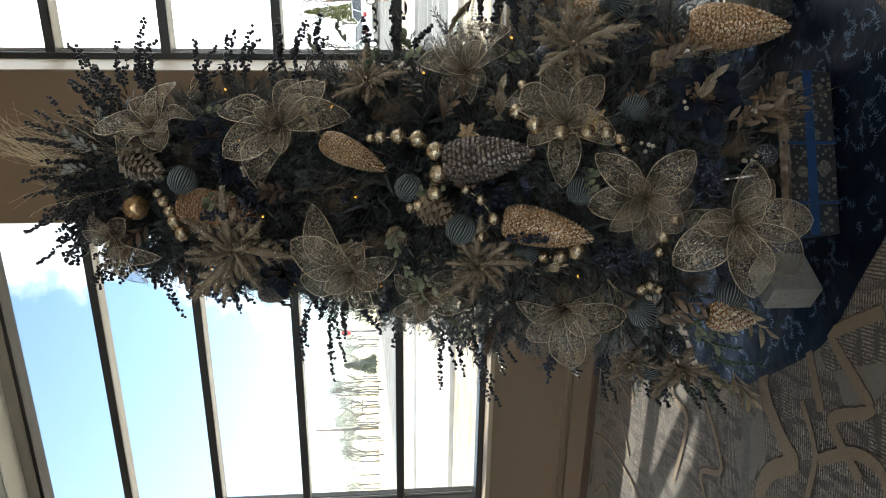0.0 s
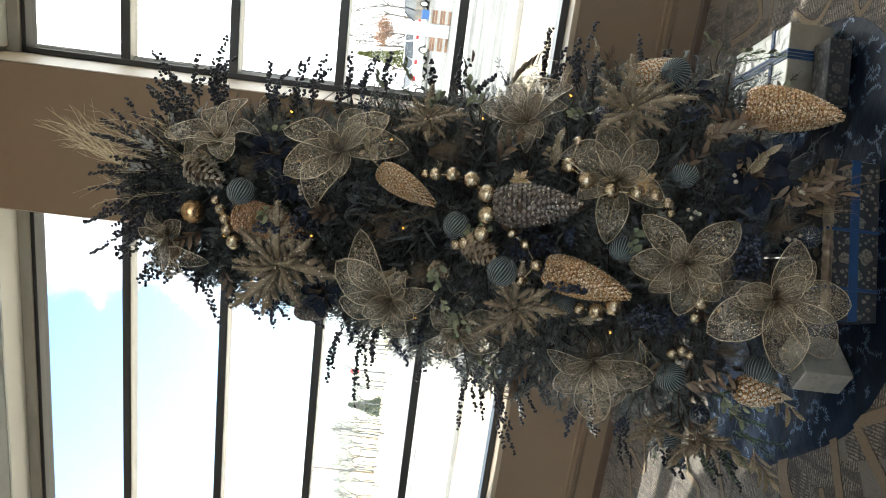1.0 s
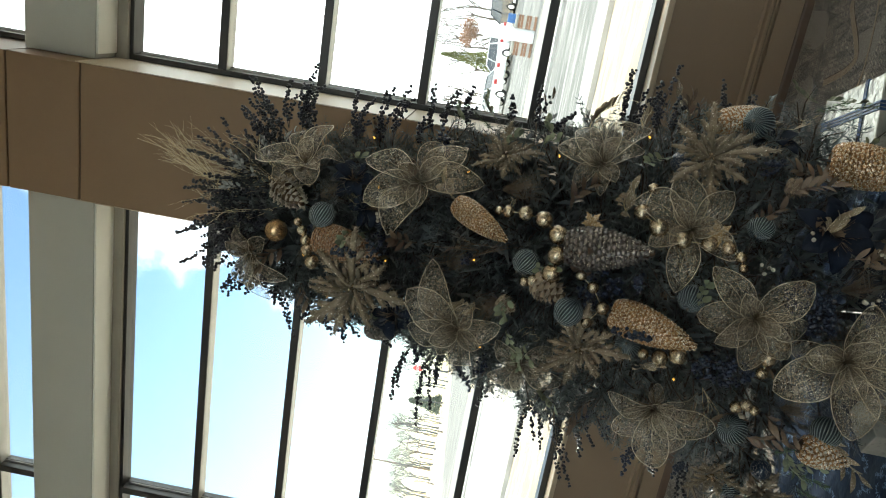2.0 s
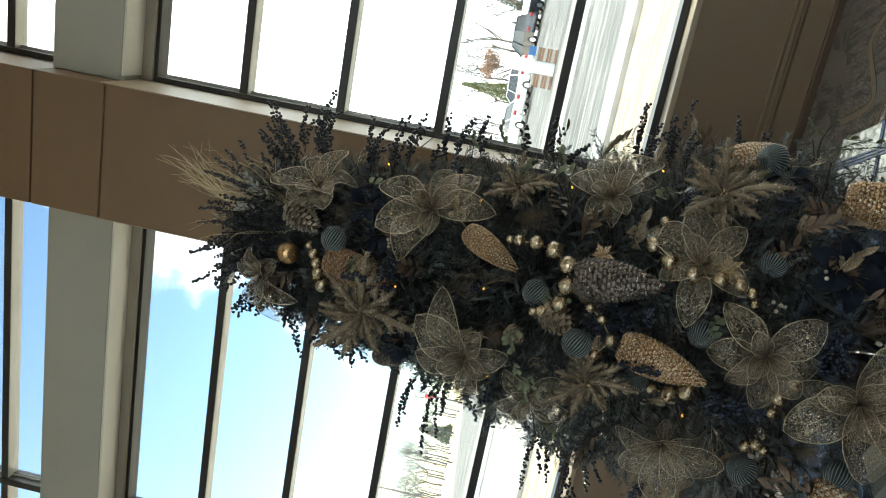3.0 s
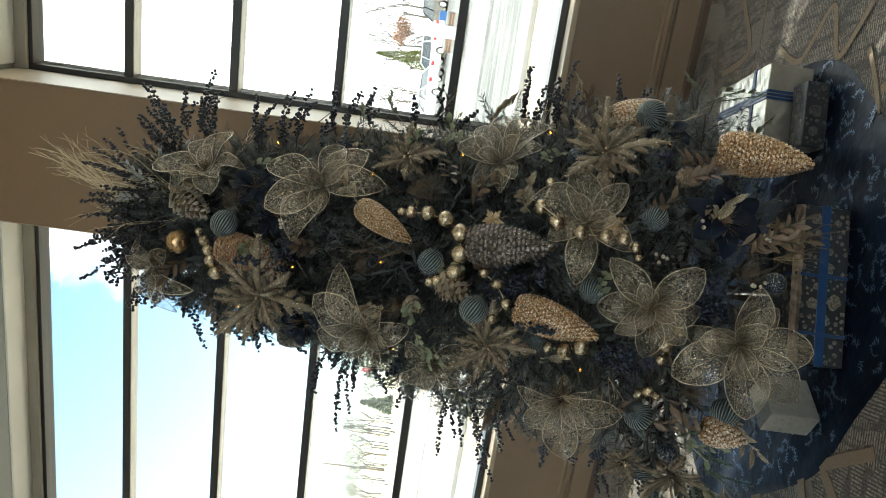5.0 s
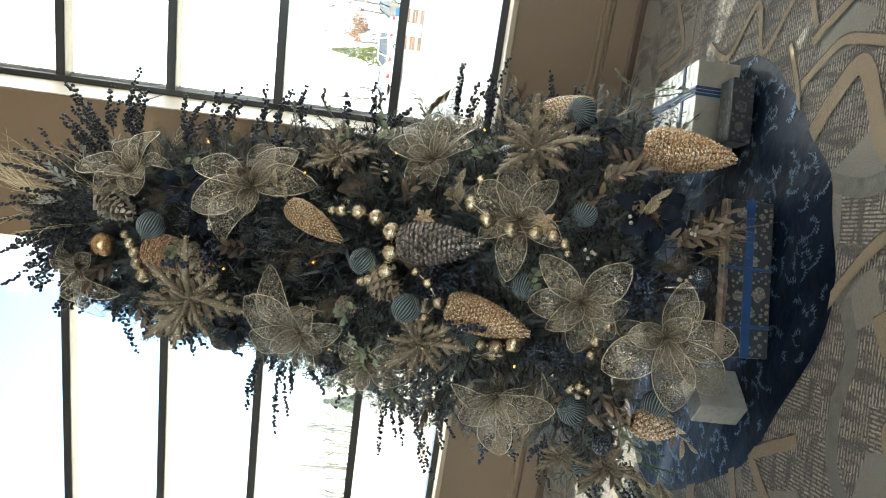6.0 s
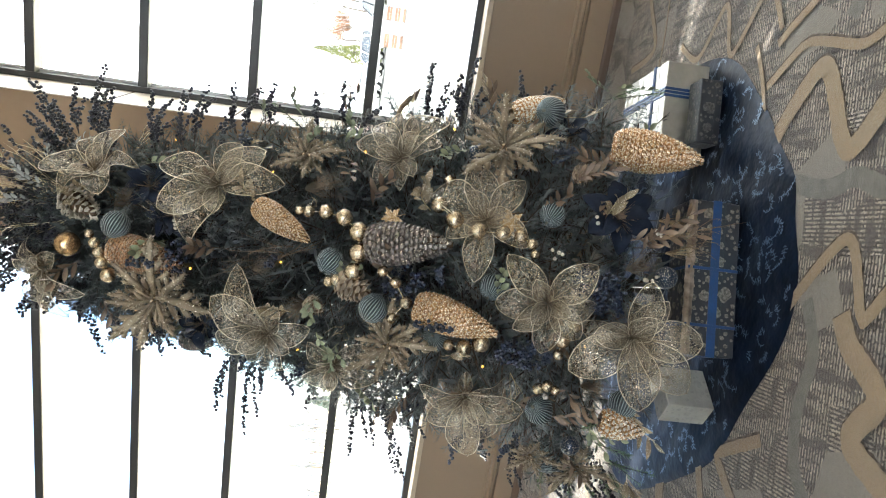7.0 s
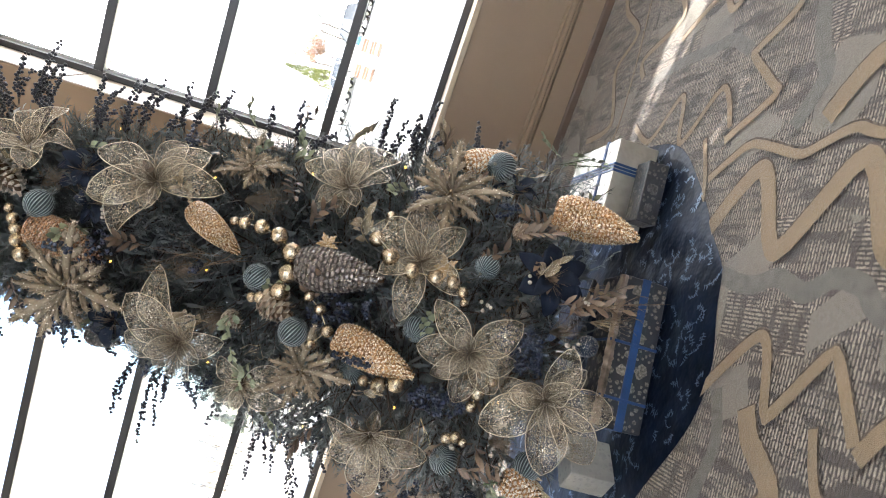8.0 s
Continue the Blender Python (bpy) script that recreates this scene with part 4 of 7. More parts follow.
# height, bearing round the trunk, stand-off, upward tilt, sideways tilt, outer petals
flower(2.225, 45.7, 0.049, 0.2, 8, ((-154, 0.152), (-80, 0.153), (-29, 0.183), (14, 0.192), (87, 0.2), (144, 0.156)))
flower(1.786, 40.4, 0.049, 0.1, -10, ((-86, 0.223), (-49, 0.2), (-16, 0.177), (46, 0.107), (75, 0.209), (123, 0.218), (157, 0.235)))
flower(1.184, 51.1, 0.039, 0.15, -10, ((-178, 0.125), (-68, 0.145), (-39, 0.226), (2, 0.178), (38, 0.165), (75, 0.16), (140, 0.129)))
flower(0.892, 31.3, 0.029, 0.2, 0, ((-122, 0.164), (-39, 0.175), (16, 0.19), (64, 0.222), (119, 0.144), (172, 0.194)))
flower(0.684, 12.0, 0.058, 0.2, 2, ((-131, 0.148), (-87, 0.161), (-44, 0.198), (47, 0.188), (98, 0.165), (135, 0.143), (179, 0.159)))
flower(0.418, 7.1, 0.058, 0.25, 4, ((-168, 0.23), (-127, 0.242), (-87, 0.216), (-35, 0.164), (-10, 0.187), (87, 0.158), (127, 0.225)))
flower(0.88, -19.3, 0.059, 0.1, 14, ((-167, 0.21), (-146, 0.205), (-90, 0.199), (-60, 0.153), (6, 0.086), (83, 0.153), (142, 0.169)))
flower(1.563, -16.8, 0.059, 0.15, 20, ((-157, 0.163), (-70, 0.161), (34, 0.253), (59, 0.231), (100, 0.191), (153, 0.114)))
flower(1.329, -22.6, 0.059, 0.1, 20, ((-97, 0.153), (-47, 0.128), (56, 0.122), (124, 0.122), (168, 0.11)))
flower(2.383, -15.7, 0.049, 0.6, -4, ((-177, 0.182), (-139, 0.2), (-103, 0.176), (-38, 0.115), (48, 0.121), (99, 0.133)))
flower(1.802, -26.5, 0.03, 0.1, 0, ((15, 0.1), (75, 0.1), (135, 0.1), (195, 0.1), (255, 0.1), (315, 0.1)), True)
flower(0.478, 35.3, -0.002, 0.1, 0, ((5, 0.125), (65, 0.125), (125, 0.125), (185, 0.125), (245, 0.125), (305, 0.125)), True)
flower(0.599, 66.7, -0.03, 0.1, 0, ((31, 0.085), (91, 0.085), (151, 0.085), (211, 0.085), (271, 0.085), (331, 0.085)), True)
flower(2.039, 41.9, -0.001, 0.1, 0, ((31, 0.085), (91, 0.085), (151, 0.085), (211, 0.085), (271, 0.085), (331, 0.085)), True)
flower(1.947, 27.6, -0.031, 0.1, 0, ((34, 0.085), (94, 0.085), (154, 0.085), (214, 0.085), (274, 0.085), (334, 0.085)), True)


# -- frosted frond stars --
def frond_mesh(length, seed):
    """A frosted fir frond: a blunt finger with shorter side fingers, all thick with short needles."""
    rng = random.Random(seed)
    g = Geo()

    def finger(base, way, ln, fat):
        d = Vector((math.cos(way), math.sin(way), 0))
        s = Vector((-d.y, d.x, 0))

        def at(t):
            return base + d * ln * t + s * 0.03 * ln * math.sin(3 * t + seed) + Vector((0, 0, 0.10 * ln * math.sin(2.6 * t)))

        def thick(t):
            return fat * (0.35 + 0.65 * math.sin(math.pi * min(1, 0.12 + 0.74 * t)))

        rings, n = 8, 6
        verts, faces = [], []
        for k in range(rings + 1):
            t = k / rings
            r = thick(t) if k < rings else 0.3 * fat
            verts += [at(t) + s * r * math.cos(q) + Vector((0, 0, r * 0.6 * math.sin(q))) for q in [2 * math.pi * m / n for m in range(n)]]
        for k in range(rings):
            faces += [(k * n + m, k * n + (m + 1) % n, (k + 1) * n + (m + 1) % n, (k + 1) * n + m) for m in range(n)]
        g.add(verts, faces + [tuple(rings * n + m for m in range(n))])
        count = int(70 * ln / length)
        for i in range(count):
            t = 0.05 + 0.93 * i / count
            turn = i * 2.4
            v = d * 0.9 + s * math.cos(turn) + Vector((0, 0, 0.7 * math.sin(turn)))
            g.blade(at(t) + v * thick(t) * 0.4, v, Vector((0, 0, 1)), length * rng.uniform(0.06, 0.09), 0.02 * length, 0)

    finger(Vector((0, 0, 0)), 0.0, length, 0.062 * length)
    for t, ln in ((0.20, 0.32), (0.44, 0.27), (0.66, 0.18)):
        for way in (0.62, -0.62):
            finger(Vector((length * t, 0, 0.08 * length * t)), way + rng.uniform(-0.12, 0.12), length * ln * rng.uniform(0.85, 1.1), 0.052 * length)
    return g.mesh("frond", M_FROND)


FRONDS = [frond_mesh(1.0 * k, s) for k, s in ((0.15, 1), (0.12, 2), (0.10, 3))]


def bead_mesh():
    g = Geo()
    g.ball((0, 0, 0), 1.0, 20, 12)
    return g.mesh("bead", M_BEAD)


BEAD = bead_mesh()


def star(z, az, radius, out, up_tilt, side_tilt):
    n = outward(az + side_tilt) + Vector((0, 0, up_tilt))
    root = thing("frosted_pick", "star of frosted gold fir fronds with pearl centre", "decoration", facing(on_tree(z, az, out), n), "frosted picks on the tree")
    rng = random.Random(int(z * 999))
    for k in range(13):
        layer = 0 if k < 8 else 1
        turn = k * 45 + rng.uniform(-9, 9) if k < 8 else k * 72 + 20 + rng.uniform(-9, 9)
        fr = part("frond", FRONDS[(k + layer) % 3], root, "", pose(0, 0, 0.012 * layer, 0, 0, turn) @ pose(0, 0, 0, rng.uniform(-20, 20), (-10, -36)[layer] + rng.uniform(-8, 8), 0) @ Matrix.Scale(radius / 0.125 * (1.0, 0.66)[layer], 4))
        fr["kind"] = "stuff"
    for k in range(3):
        part("pearl", BEAD, root, "gold pearl", pose(0.012 * math.cos(k * 2.1), 0.012 * math.sin(k * 2.1), 0.022) @ Matrix.Scale(0.009, 4))


for row in ((1.505, 55.2, 0.12, 0.029, 0.1, -8), (0.852, 52.7, 0.178, 0.049, 0.1, -8), (1.961, -14.6, 0.205, 0.05, 0.2, 12), (1.159, -8.5, 0.142, 0.049, 0.1, 10), (0.415, -42, 0.115, 0.03, 0.1, 20), (0.58, -44, 0.10, 0.03, 0.2, 20)):
    star(*row)


# -- pine cones --
def cone_girth(radius, t):
    """Widest a third of the way down, tapering to a blunt tip."""
    return radius * (min(1, t + 0.06) ** 0.36) * (max(0.0, 1.03 - t) ** 0.80) / 0.50


def cone_meshes(length, radius, turns, per_row, scale_w, thick, flare=1.10, jitter=0.7):
    """A tapering body covered by a spiral of overlapping scales; local z runs from the stalk to the tip."""
    g = Geo()
    prof = [(max(0.002, 0.80 * cone_girth(radius, t)), length * t) for t in [i / 12 for i in range(13)]]
    g.lathe(prof, 14)
    core = g
    s = Geo()
    rng = random.Random(turns * 31 + per_row)
    rows = turns
    for i in range(rows):
        t = (i + 0.3) / rows
        env = max(0.1 * radius, cone_girth(radius, t))
        num = max(4, int(per_row * env / radius + 0.5))
        for k in range(num):
            a = 2 * math.pi * (k + 0.5 * (i % 2)) / num
            o = Vector((math.cos(a), math.sin(a), 0))
            tn = Vector((-math.sin(a), math.cos(a), 0))
            w = scale_w * (0.55 + 0.45 * env / radius)
            zz = length * t
            ln = length / rows * 1.3
            if jitter < 0.5:
                # a low dome with its brighter lip towards the tip
                d = (Vector((0, 0, 1)) + o * ((cone_girth(radius, min(1, t + 0.04)) - cone_girth(radius, max(0, t - 0.04))) / (0.08 * length))).normalized()
                c = o * env * 0.93 + Vector((0, 0, zz))
                lip = Vector((rng.uniform(-1, 1), rng.uniform(-1, 1), rng.uniform(-1, 1))) * 0.025 * radius
                hump = o * (env * (0.5 + 0.5 * flare) + thick * 0.34 * (0.8 + 0.4 * rng.random())) + d * ln * 0.20
                ring = [c + lip + tn * w * (0.60 if jitter < 0.3 else 0.46) * math.cos(q) + d * ln * 0.58 * math.sin(q) + o * (0.045 * radius if math.sin(q) > 0 else -0.06 * radius) for q in [math.pi * m / 4 + math.pi / 8 for m in range(8)]]
                crown = [hump + Vector((0, 0, zz)) + (p - c) * 0.45 for p in ring]
                crown = [p - o * (p - hump - Vector((0, 0, zz))).dot(o) * 0.6 for p in crown]
                for m in range(8):
                    s.add([ring[m], ring[(m + 1) % 8], crown[(m + 1) % 8], crown[m]], [(0, 1, 2, 3)], 1 if m in (0, 1, 2) else 0)
                s.add(crown, [tuple(range(8))], 1)
                continue
            p0 = o * env * 0.72 + Vector((0, 0, zz - ln * 0.5))
            tip = o * (env * flare) + Vector((0, 0, zz + ln * 0.55))
            mid = o * (env * 0.98) + Vector((0, 0, zz))
            tip += Vector((rng.uniform(-1, 1), rng.uniform(-1, 1), rng.uniform(-1, 1))) * thick * jitter
            up = (o * 0.8 + Vector((rng.uniform(-1, 1) * 0.7 * jitter, rng.uniform(-1, 1) * 0.7 * jitter, 0.5))) * thick
            verts = [p0 - tn * w * 0.35, p0 + tn * w * 0.35, mid + tn * w * 0.5, tip + tn * w * 0.2, tip - tn * w * 0.2, mid - tn * w * 0.5, mid + up, tip + up * 0.3 + o * thick]
            s.add(verts, [(0, 1, 6), (1, 2, 6), (2, 3, 7, 6), (5, 6, 7, 4), (0, 6, 5), (3, 4, 7)], 0)
            s.add([tip + tn * w * 0.24, tip - tn * w * 0.24, mid - tn * w * 0.46, mid + tn * w * 0.46], [(0, 1, 2, 3)], 0)
            edge = tip + up * 0.45 + o * thick * 1.2
            s.add([tip + tn * w * 0.30 + o * 0.001, tip - tn * w * 0.30 + o * 0.001, edge - tn * w * 0.22 - Vector((0, 0, thick * 0.4)), edge + tn * w * 0.22 - Vector((0, 0, thick * 0.4))], [(0, 1, 2, 3)], 1)
    return core, s


def cone(z0, az0, z1, az1, radius, out, body, tips, label, per_row=13, turns=15, flare=1.10, jitter=0.7):
    a, b = on_tree(z0, az0, out), on_tree(z1, az1, out)
    ln = (b - a).length
    core, s = cone_meshes(ln, radius, turns, per_row, 2 * math.pi * radius / per_row * 1.05, radius * (0.15 if jitter > 0.5 else 0.085), flare, jitter)
    root = thing("pine_cone", label, "pine cone", along(a, b - a), "pine cones on the tree")
    part("core", core.mesh("core", M_CONECORE), root)
    sc = part("scale_cover", s.mesh("scale_cover", [body, tips], jitter < 0.5), root)
    sc["kind"] = "stuff"
    g = Geo()
    g.tube([(0, 0, -0.03), (0, 0, 0.01)], 0.004, 0.005, 6)
    part("stalk", g.mesh("stalk", M_STEM), root)


GOLDC = "large gold glitter pine cone hanging on the tree"
cone(1.647, 32.7, 1.453, 20.4, 0.041, 0.04, M_CONEGOLD, M_CONEGOLDTIP, GOLDC, 23, 25, 1.04, 0.25)
cone(1.266, 21.7, 0.996, 23.6, 0.063, 0.06, M_CONESILVER, M_PEWTERTIP, "large pewter pine cone with silvery scale tips", 18, 19, 1.06, 0.25)
cone(1.089, 5.7, 0.82, 1.8, 0.055, 0.059, M_CONEGOLD, M_CONEGOLDTIP, "large gold glitter pine cone strewn with blue berries", 23, 24, 1.04, 0.25)
cone(0.501, 53.1, 0.221, 48.9, 0.065, 0.059, M_CONEGOLD, M_CONEGOLDTIP, GOLDC, 23, 23, 1.04, 0.25)
cone(2.132, 5.7, 1.882, 2.6, 0.058, 0.029, M_CONECOPPER, M_CONECOPPERTIP, "copper glitter pine cone behind a frosted pick", 25, 26, 1.04, 0.25)
cone(2.325, 33.0, 2.195, 22.0, 0.040, 0.039, M_CONEPALE, M_CONETIP, "natural pine cone with white frosted tips", 10, 9, 1.16, 0.7)
cone(1.343, 9.6, 1.238, 5.9, 0.043, 0.048, M_CONEWOOD, M_CONETIP, "small natural pine cone with frosted tips", 9, 8)
cone(0.81, 70.8, 0.608, 78.8, 0.042, 0.04, M_CONEGOLD, M_CONETIP, "pale gold glitter pine cone beside a ribbed bauble", 16, 16, 1.05, 0.25)
cone(0.438, -16.5, 0.289, -17.0, 0.043, 0.049, M_CONEGOLD, M_CONETIP, "small gold pine cone near the tree skirt", 13, 12, 1.08, 0.4)
cone(1.924, -58, 1.801, -57, 0.040, 0.02, M_CONESILVER, M_PEWTERTIP, "small pewter pine cone on the tree", 13, 12, 1.06, 0.25)


# -- ribbed baubles --
def ribbed_mesh(ribs=30):
    g = Geo()
    seg, rings = ribs * 6, 22
    verts, faces = [], []
    for i in range(rings + 1):
        t = math.pi * i / rings
        for k in range(seg):
            u = 2 * math.pi * k / seg
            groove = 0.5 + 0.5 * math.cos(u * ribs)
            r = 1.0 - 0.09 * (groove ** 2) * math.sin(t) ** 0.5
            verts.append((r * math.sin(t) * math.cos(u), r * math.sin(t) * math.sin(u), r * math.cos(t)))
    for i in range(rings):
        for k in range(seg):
            # faces in and beside each groove take the darker material
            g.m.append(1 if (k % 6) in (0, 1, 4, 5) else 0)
            faces.append((i * seg + k, (i + 1) * seg + k, (i + 1) * seg + (k + 1) % seg, i * seg + (k + 1) % seg))
    g.v, g.f = verts, faces
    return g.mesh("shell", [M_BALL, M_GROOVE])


def plain_ball_mesh(mat):
    g = Geo()
    g.ball((0, 0, 0), 1.0, 28, 18)
    return g.mesh("shell", mat)


def cap_meshes():
    g = Geo()
    g.lathe([(0.11, 0.95), (0.12, 1.0), (0.11, 1.08), (0.04, 1.10)], 12)
    h = Geo()
    h.tube([(0.10 * math.cos(a), 0, 1.2 + 0.10 * math.sin(a)) for a in [math.radians(k * 36 - 90) for k in range(11)]], 0.02, 0.02, 5)
    return g.mesh("cap", M_CAP), h.mesh("loop", M_CAP)


RIBBED, NAVY, GOLDBALL = ribbed_mesh(), plain_ball_mesh(M_NAVYBALL), plain_ball_mesh(M_AMBER)
CAP, LOOP = cap_meshes()


def bauble(z, az, r, out, lean, turn, shell, label):
    n = outward(az + turn) * math.sin(radians(lean)) + Vector((0, 0, math.cos(radians(lean))))
    root = thing("bauble", label, "bauble", facing(on_tree(z, az, out), n, 0, r), "baubles on the tree")
    part("shell", shell, root)
    c = part("cap", CAP, root, "dull metal cap")
    part("loop", LOOP, c)


RL = "blue grey bauble wound with ribbed thread"
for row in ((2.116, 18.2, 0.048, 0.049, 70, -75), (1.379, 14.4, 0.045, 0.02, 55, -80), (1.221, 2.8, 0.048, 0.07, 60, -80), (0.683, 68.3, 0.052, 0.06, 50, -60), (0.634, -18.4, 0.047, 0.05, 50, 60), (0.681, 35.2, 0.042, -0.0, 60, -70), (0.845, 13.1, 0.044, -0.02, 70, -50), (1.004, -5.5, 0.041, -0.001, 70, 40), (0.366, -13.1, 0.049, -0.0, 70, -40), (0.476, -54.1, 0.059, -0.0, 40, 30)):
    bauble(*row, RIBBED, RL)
bauble(0.929, 54.4, 0.035, 0.019, 20, 0, NAVY, "small navy glitter bauble")
bauble(0.331, 21.1, 0.035, 0.029, 30, 0, NAVY, "small navy glitter bauble")
bauble(0.493, -28.8, 0.033, 0.049, 20, 0, NAVY, "small navy glitter bauble")
bauble(2.29, 3.8, 0.043, 0.039, 15, 0, GOLDBALL, "amber gold mercury glass bauble")


# -- bead garlands --
def garland(rows, label):
    root = thing("bead_garland", label, "garland", pose(AX, AY, 0), "bead garlands on the tree")
    pts = []
    for z, az, r, out in rows:
        p = on_tree(z, az, out) - Vector((AX, AY, 0))
        pts.append(p)
        part("bead", BEAD, root, "", Matrix.Translation(p) @ pose(0, 0, 0, az, z * 300) @ Matrix.Scale(r * 1.22, 4))
    g = Geo()
    g.tube(pts, 0.0018, 0.0018, 5)
    part("string", g.mesh("string", M_GOLDTWIG), root)


garland(((1.498, 30.4, 0.012, 0.07), (1.466, 30.4, 0.017, 0.069), (1.41, 30.4, 0.021, 0.068), (1.349, 28.9, 0.024, 0.068), (1.296, 24.8, 0.027, 0.069), (1.289, 18.5, 0.027, 0.069), (1.298, 12.7, 0.025, 0.069), (1.349, 9.3, 0.018, 0.069), (1.376, 8.5, 0.014, 0.069)), "string of antique gold beads in graded sizes")
garland(((1.205, 14.0, 0.015, 0.069), (1.161, 11.3, 0.016, 0.068), (1.121, 6.2, 0.018, 0.069), (1.159, 0.9, 0.015, 0.069)), "short string of antique gold beads")
garland(((1.025, 41.6, 0.015, 0.069), (1.051, 34.3, 0.022, 0.069), (0.998, 30.4, 0.025, 0.068), (0.924, 27.8, 0.022, 0.07), (0.845, 27.6, 0.022, 0.069), (0.791, 27.3, 0.019, 0.069), (0.753, 25.6, 0.015, 0.068), (0.742, 23.2, 0.012, 0.068)), "string of antique gold beads in graded sizes")
garland(((0.969, -3.5, 0.015, 0.069), (0.919, -3.3, 0.022, 0.07), (0.869, -1.2, 0.024, 0.069)), "cluster of antique gold beads under a cone")
garland(((2.2, 12.5, 0.013, 0.069), (2.179, 8.5, 0.016, 0.069), (2.161, 4.2, 0.017, 0.069), (2.15, -0.6, 0.019, 0.07), (2.127, -6.3, 0.022, 0.07)), "string of antique gold beads near the top")
garland(((0.595, 7.5, 0.017, 0.068), (0.624, 3.6, 0.020, 0.069), (0.629, -0.0, 0.015, 0.07)), "cluster of antique gold beads between flowers")
garland(((0.663, -10.3, 0.016, 0.069), (0.638, -9.0, 0.016, 0.069), (0.611, -9.7, 0.013, 0.07)), "cluster of antique gold beads between leaves")


# -- berry sprays --
def curve_points(base, vec, sag, n=9):
    return [base + vec * t + Vector((0, 0, sag * math.sin(math.pi * t) - 0.35 * sag * t * t)) for t in [i / (n - 1) for i in range(n)]]


def berry_spray(base, vec, sag, seed, stalks=3, size=0.0060, mat=None):
    """Thin stalks that fan a little, each beaded with round berries on short stems."""
    rng = random.Random(seed)
    root = thing("berry_spray", "navy berry spray on thin dark stems", "berry spray", Matrix.Translation(base), "berry sprays on the tree")
    stems, fruit = Geo(), Geo()
    ln = vec.length
    for k in range(stalks):
        v = vec * (1.0 if k == 0 else rng.uniform(0.62, 0.95)) + Vector((rng.uniform(-1, 1), rng.uniform(-1, 1), rng.uniform(-1, 1))) * ln * (0.0 if k == 0 else 0.2)
        pts = curve_points(Vector((0, 0, 0)), v, sag * rng.uniform(0.6, 1.2))
        stems.tube(pts, 0.0016, 0.0007, 4)
        count = int(5 + v.length * 95)
        for i in range(count):
            t = 0.18 + 0.82 * (i + rng.random() * 0.7) / count
            j = min(len(pts) - 2, int(t * (len(pts) - 1)))
            p = pts[j].lerp(pts[j + 1], t * (len(pts) - 1) - j)
            side = Vector((rng.uniform(-1, 1), rng.uniform(-1, 1), rng.uniform(-1, 1))).normalized() * rng.uniform(0.006, 0.013) * (1.2 - 0.5 * t)
            stems.tube([p, p + side], 0.0006, 0.0005, 3)
            fruit.ball(p + side, size * rng.uniform(0.8, 1.15), 8, 6)
    part("stalk", stems.mesh("stalk", M_STEM), root)
    b = part("fruit", fruit.mesh("fruit", mat or M_BERRY), root)
    b["kind"] = "stuff"


# height, bearing, stand-off, then how far each reaches in x and z
SPRAYS_EAST = ((2.35, 76, 0.11, 0.15, 0.19), (2.35, 76, 0.13, 0.14, 0.02), (2.30, 77, 0.13, 0.19, -0.03), (2.28, 77, 0.11, 0.13, 0.01), (2.08, 76, 0.02, 0.17, 0.03), (2.08, 76, 0.04, 0.14, -0.04), (1.99, 77, 0.04, 0.17, -0.02), (1.94, 78, 0.06, 0.15, -0.03), (1.83, 77, 0.03, 0.07, 0.01), (1.79, 79, 0.07, 0.14, 0.03), (1.76, 79, 0.09, 0.11, -0.03), (1.67, 80, 0.09, 0.11, 0.00), (1.49, 80, 0.05, 0.09, 0.03), (1.39, 80, 0.04, 0.13, 0.03), (1.34, 80, 0.03, 0.04, -0.06), (1.08, 81, 0.00, 0.19, 0.03), (1.05, 81, -0.00, 0.13, -0.01), (0.97, 81, -0.00, 0.21, -0.03), (0.96, 82, 0.03, 0.09, 0.04), (0.91, 82, 0.00, 0.10, -0.00), (0.70, 82, 0.03, 0.10, 0.08), (0.66, 82, 0.03, 0.06, -0.01), (2.38, 74, 0.07, 0.07, 0.18), (2.44, 57, -0.07, 0.19, 0.20))
SPRAYS_WEST = ((2.50, -42, 0.00, -0.09, 0.14), (2.46, -57, 0.07, -0.08, 0.09), (2.29, -55, -0.01, -0.22, -0.06), (2.21, -57, -0.02, -0.14, -0.03), (2.27, -49, -0.06, -0.10, 0.05), (2.03, -65, 0.02, -0.07, -0.07), (1.90, -65, 0.00, -0.09, -0.08), (1.74, -70, 0.07, -0.21, 0.05), (1.65, -70, 0.03, -0.31, 0.02), (1.59, -70, 0.01, -0.13, 0.03), (1.19, -73, -0.02, -0.29, 0.05), (1.14, -73, -0.01, -0.21, -0.00), (1.12, -73, -0.02, -0.34, -0.09), (1.02, -72, -0.08, -0.26, -0.05), (1.05, -67, -0.19, -0.26, -0.03), (0.69, -77, 0.07, -0.06, -0.03), (0.54, -77, 0.02, -0.19, -0.06), (0.32, -77, -0.02, -0.22, -0.07), (0.22, -77, -0.05, -0.20, -0.12), (1.36, -68, -0.08, -0.16, 0.05), (0.30, -66, 0.0, -0.16, -0.12), (0.24, -60, -0.02, -0.15, -0.11), (0.38, -70, 0.0, -0.18, -0.05))
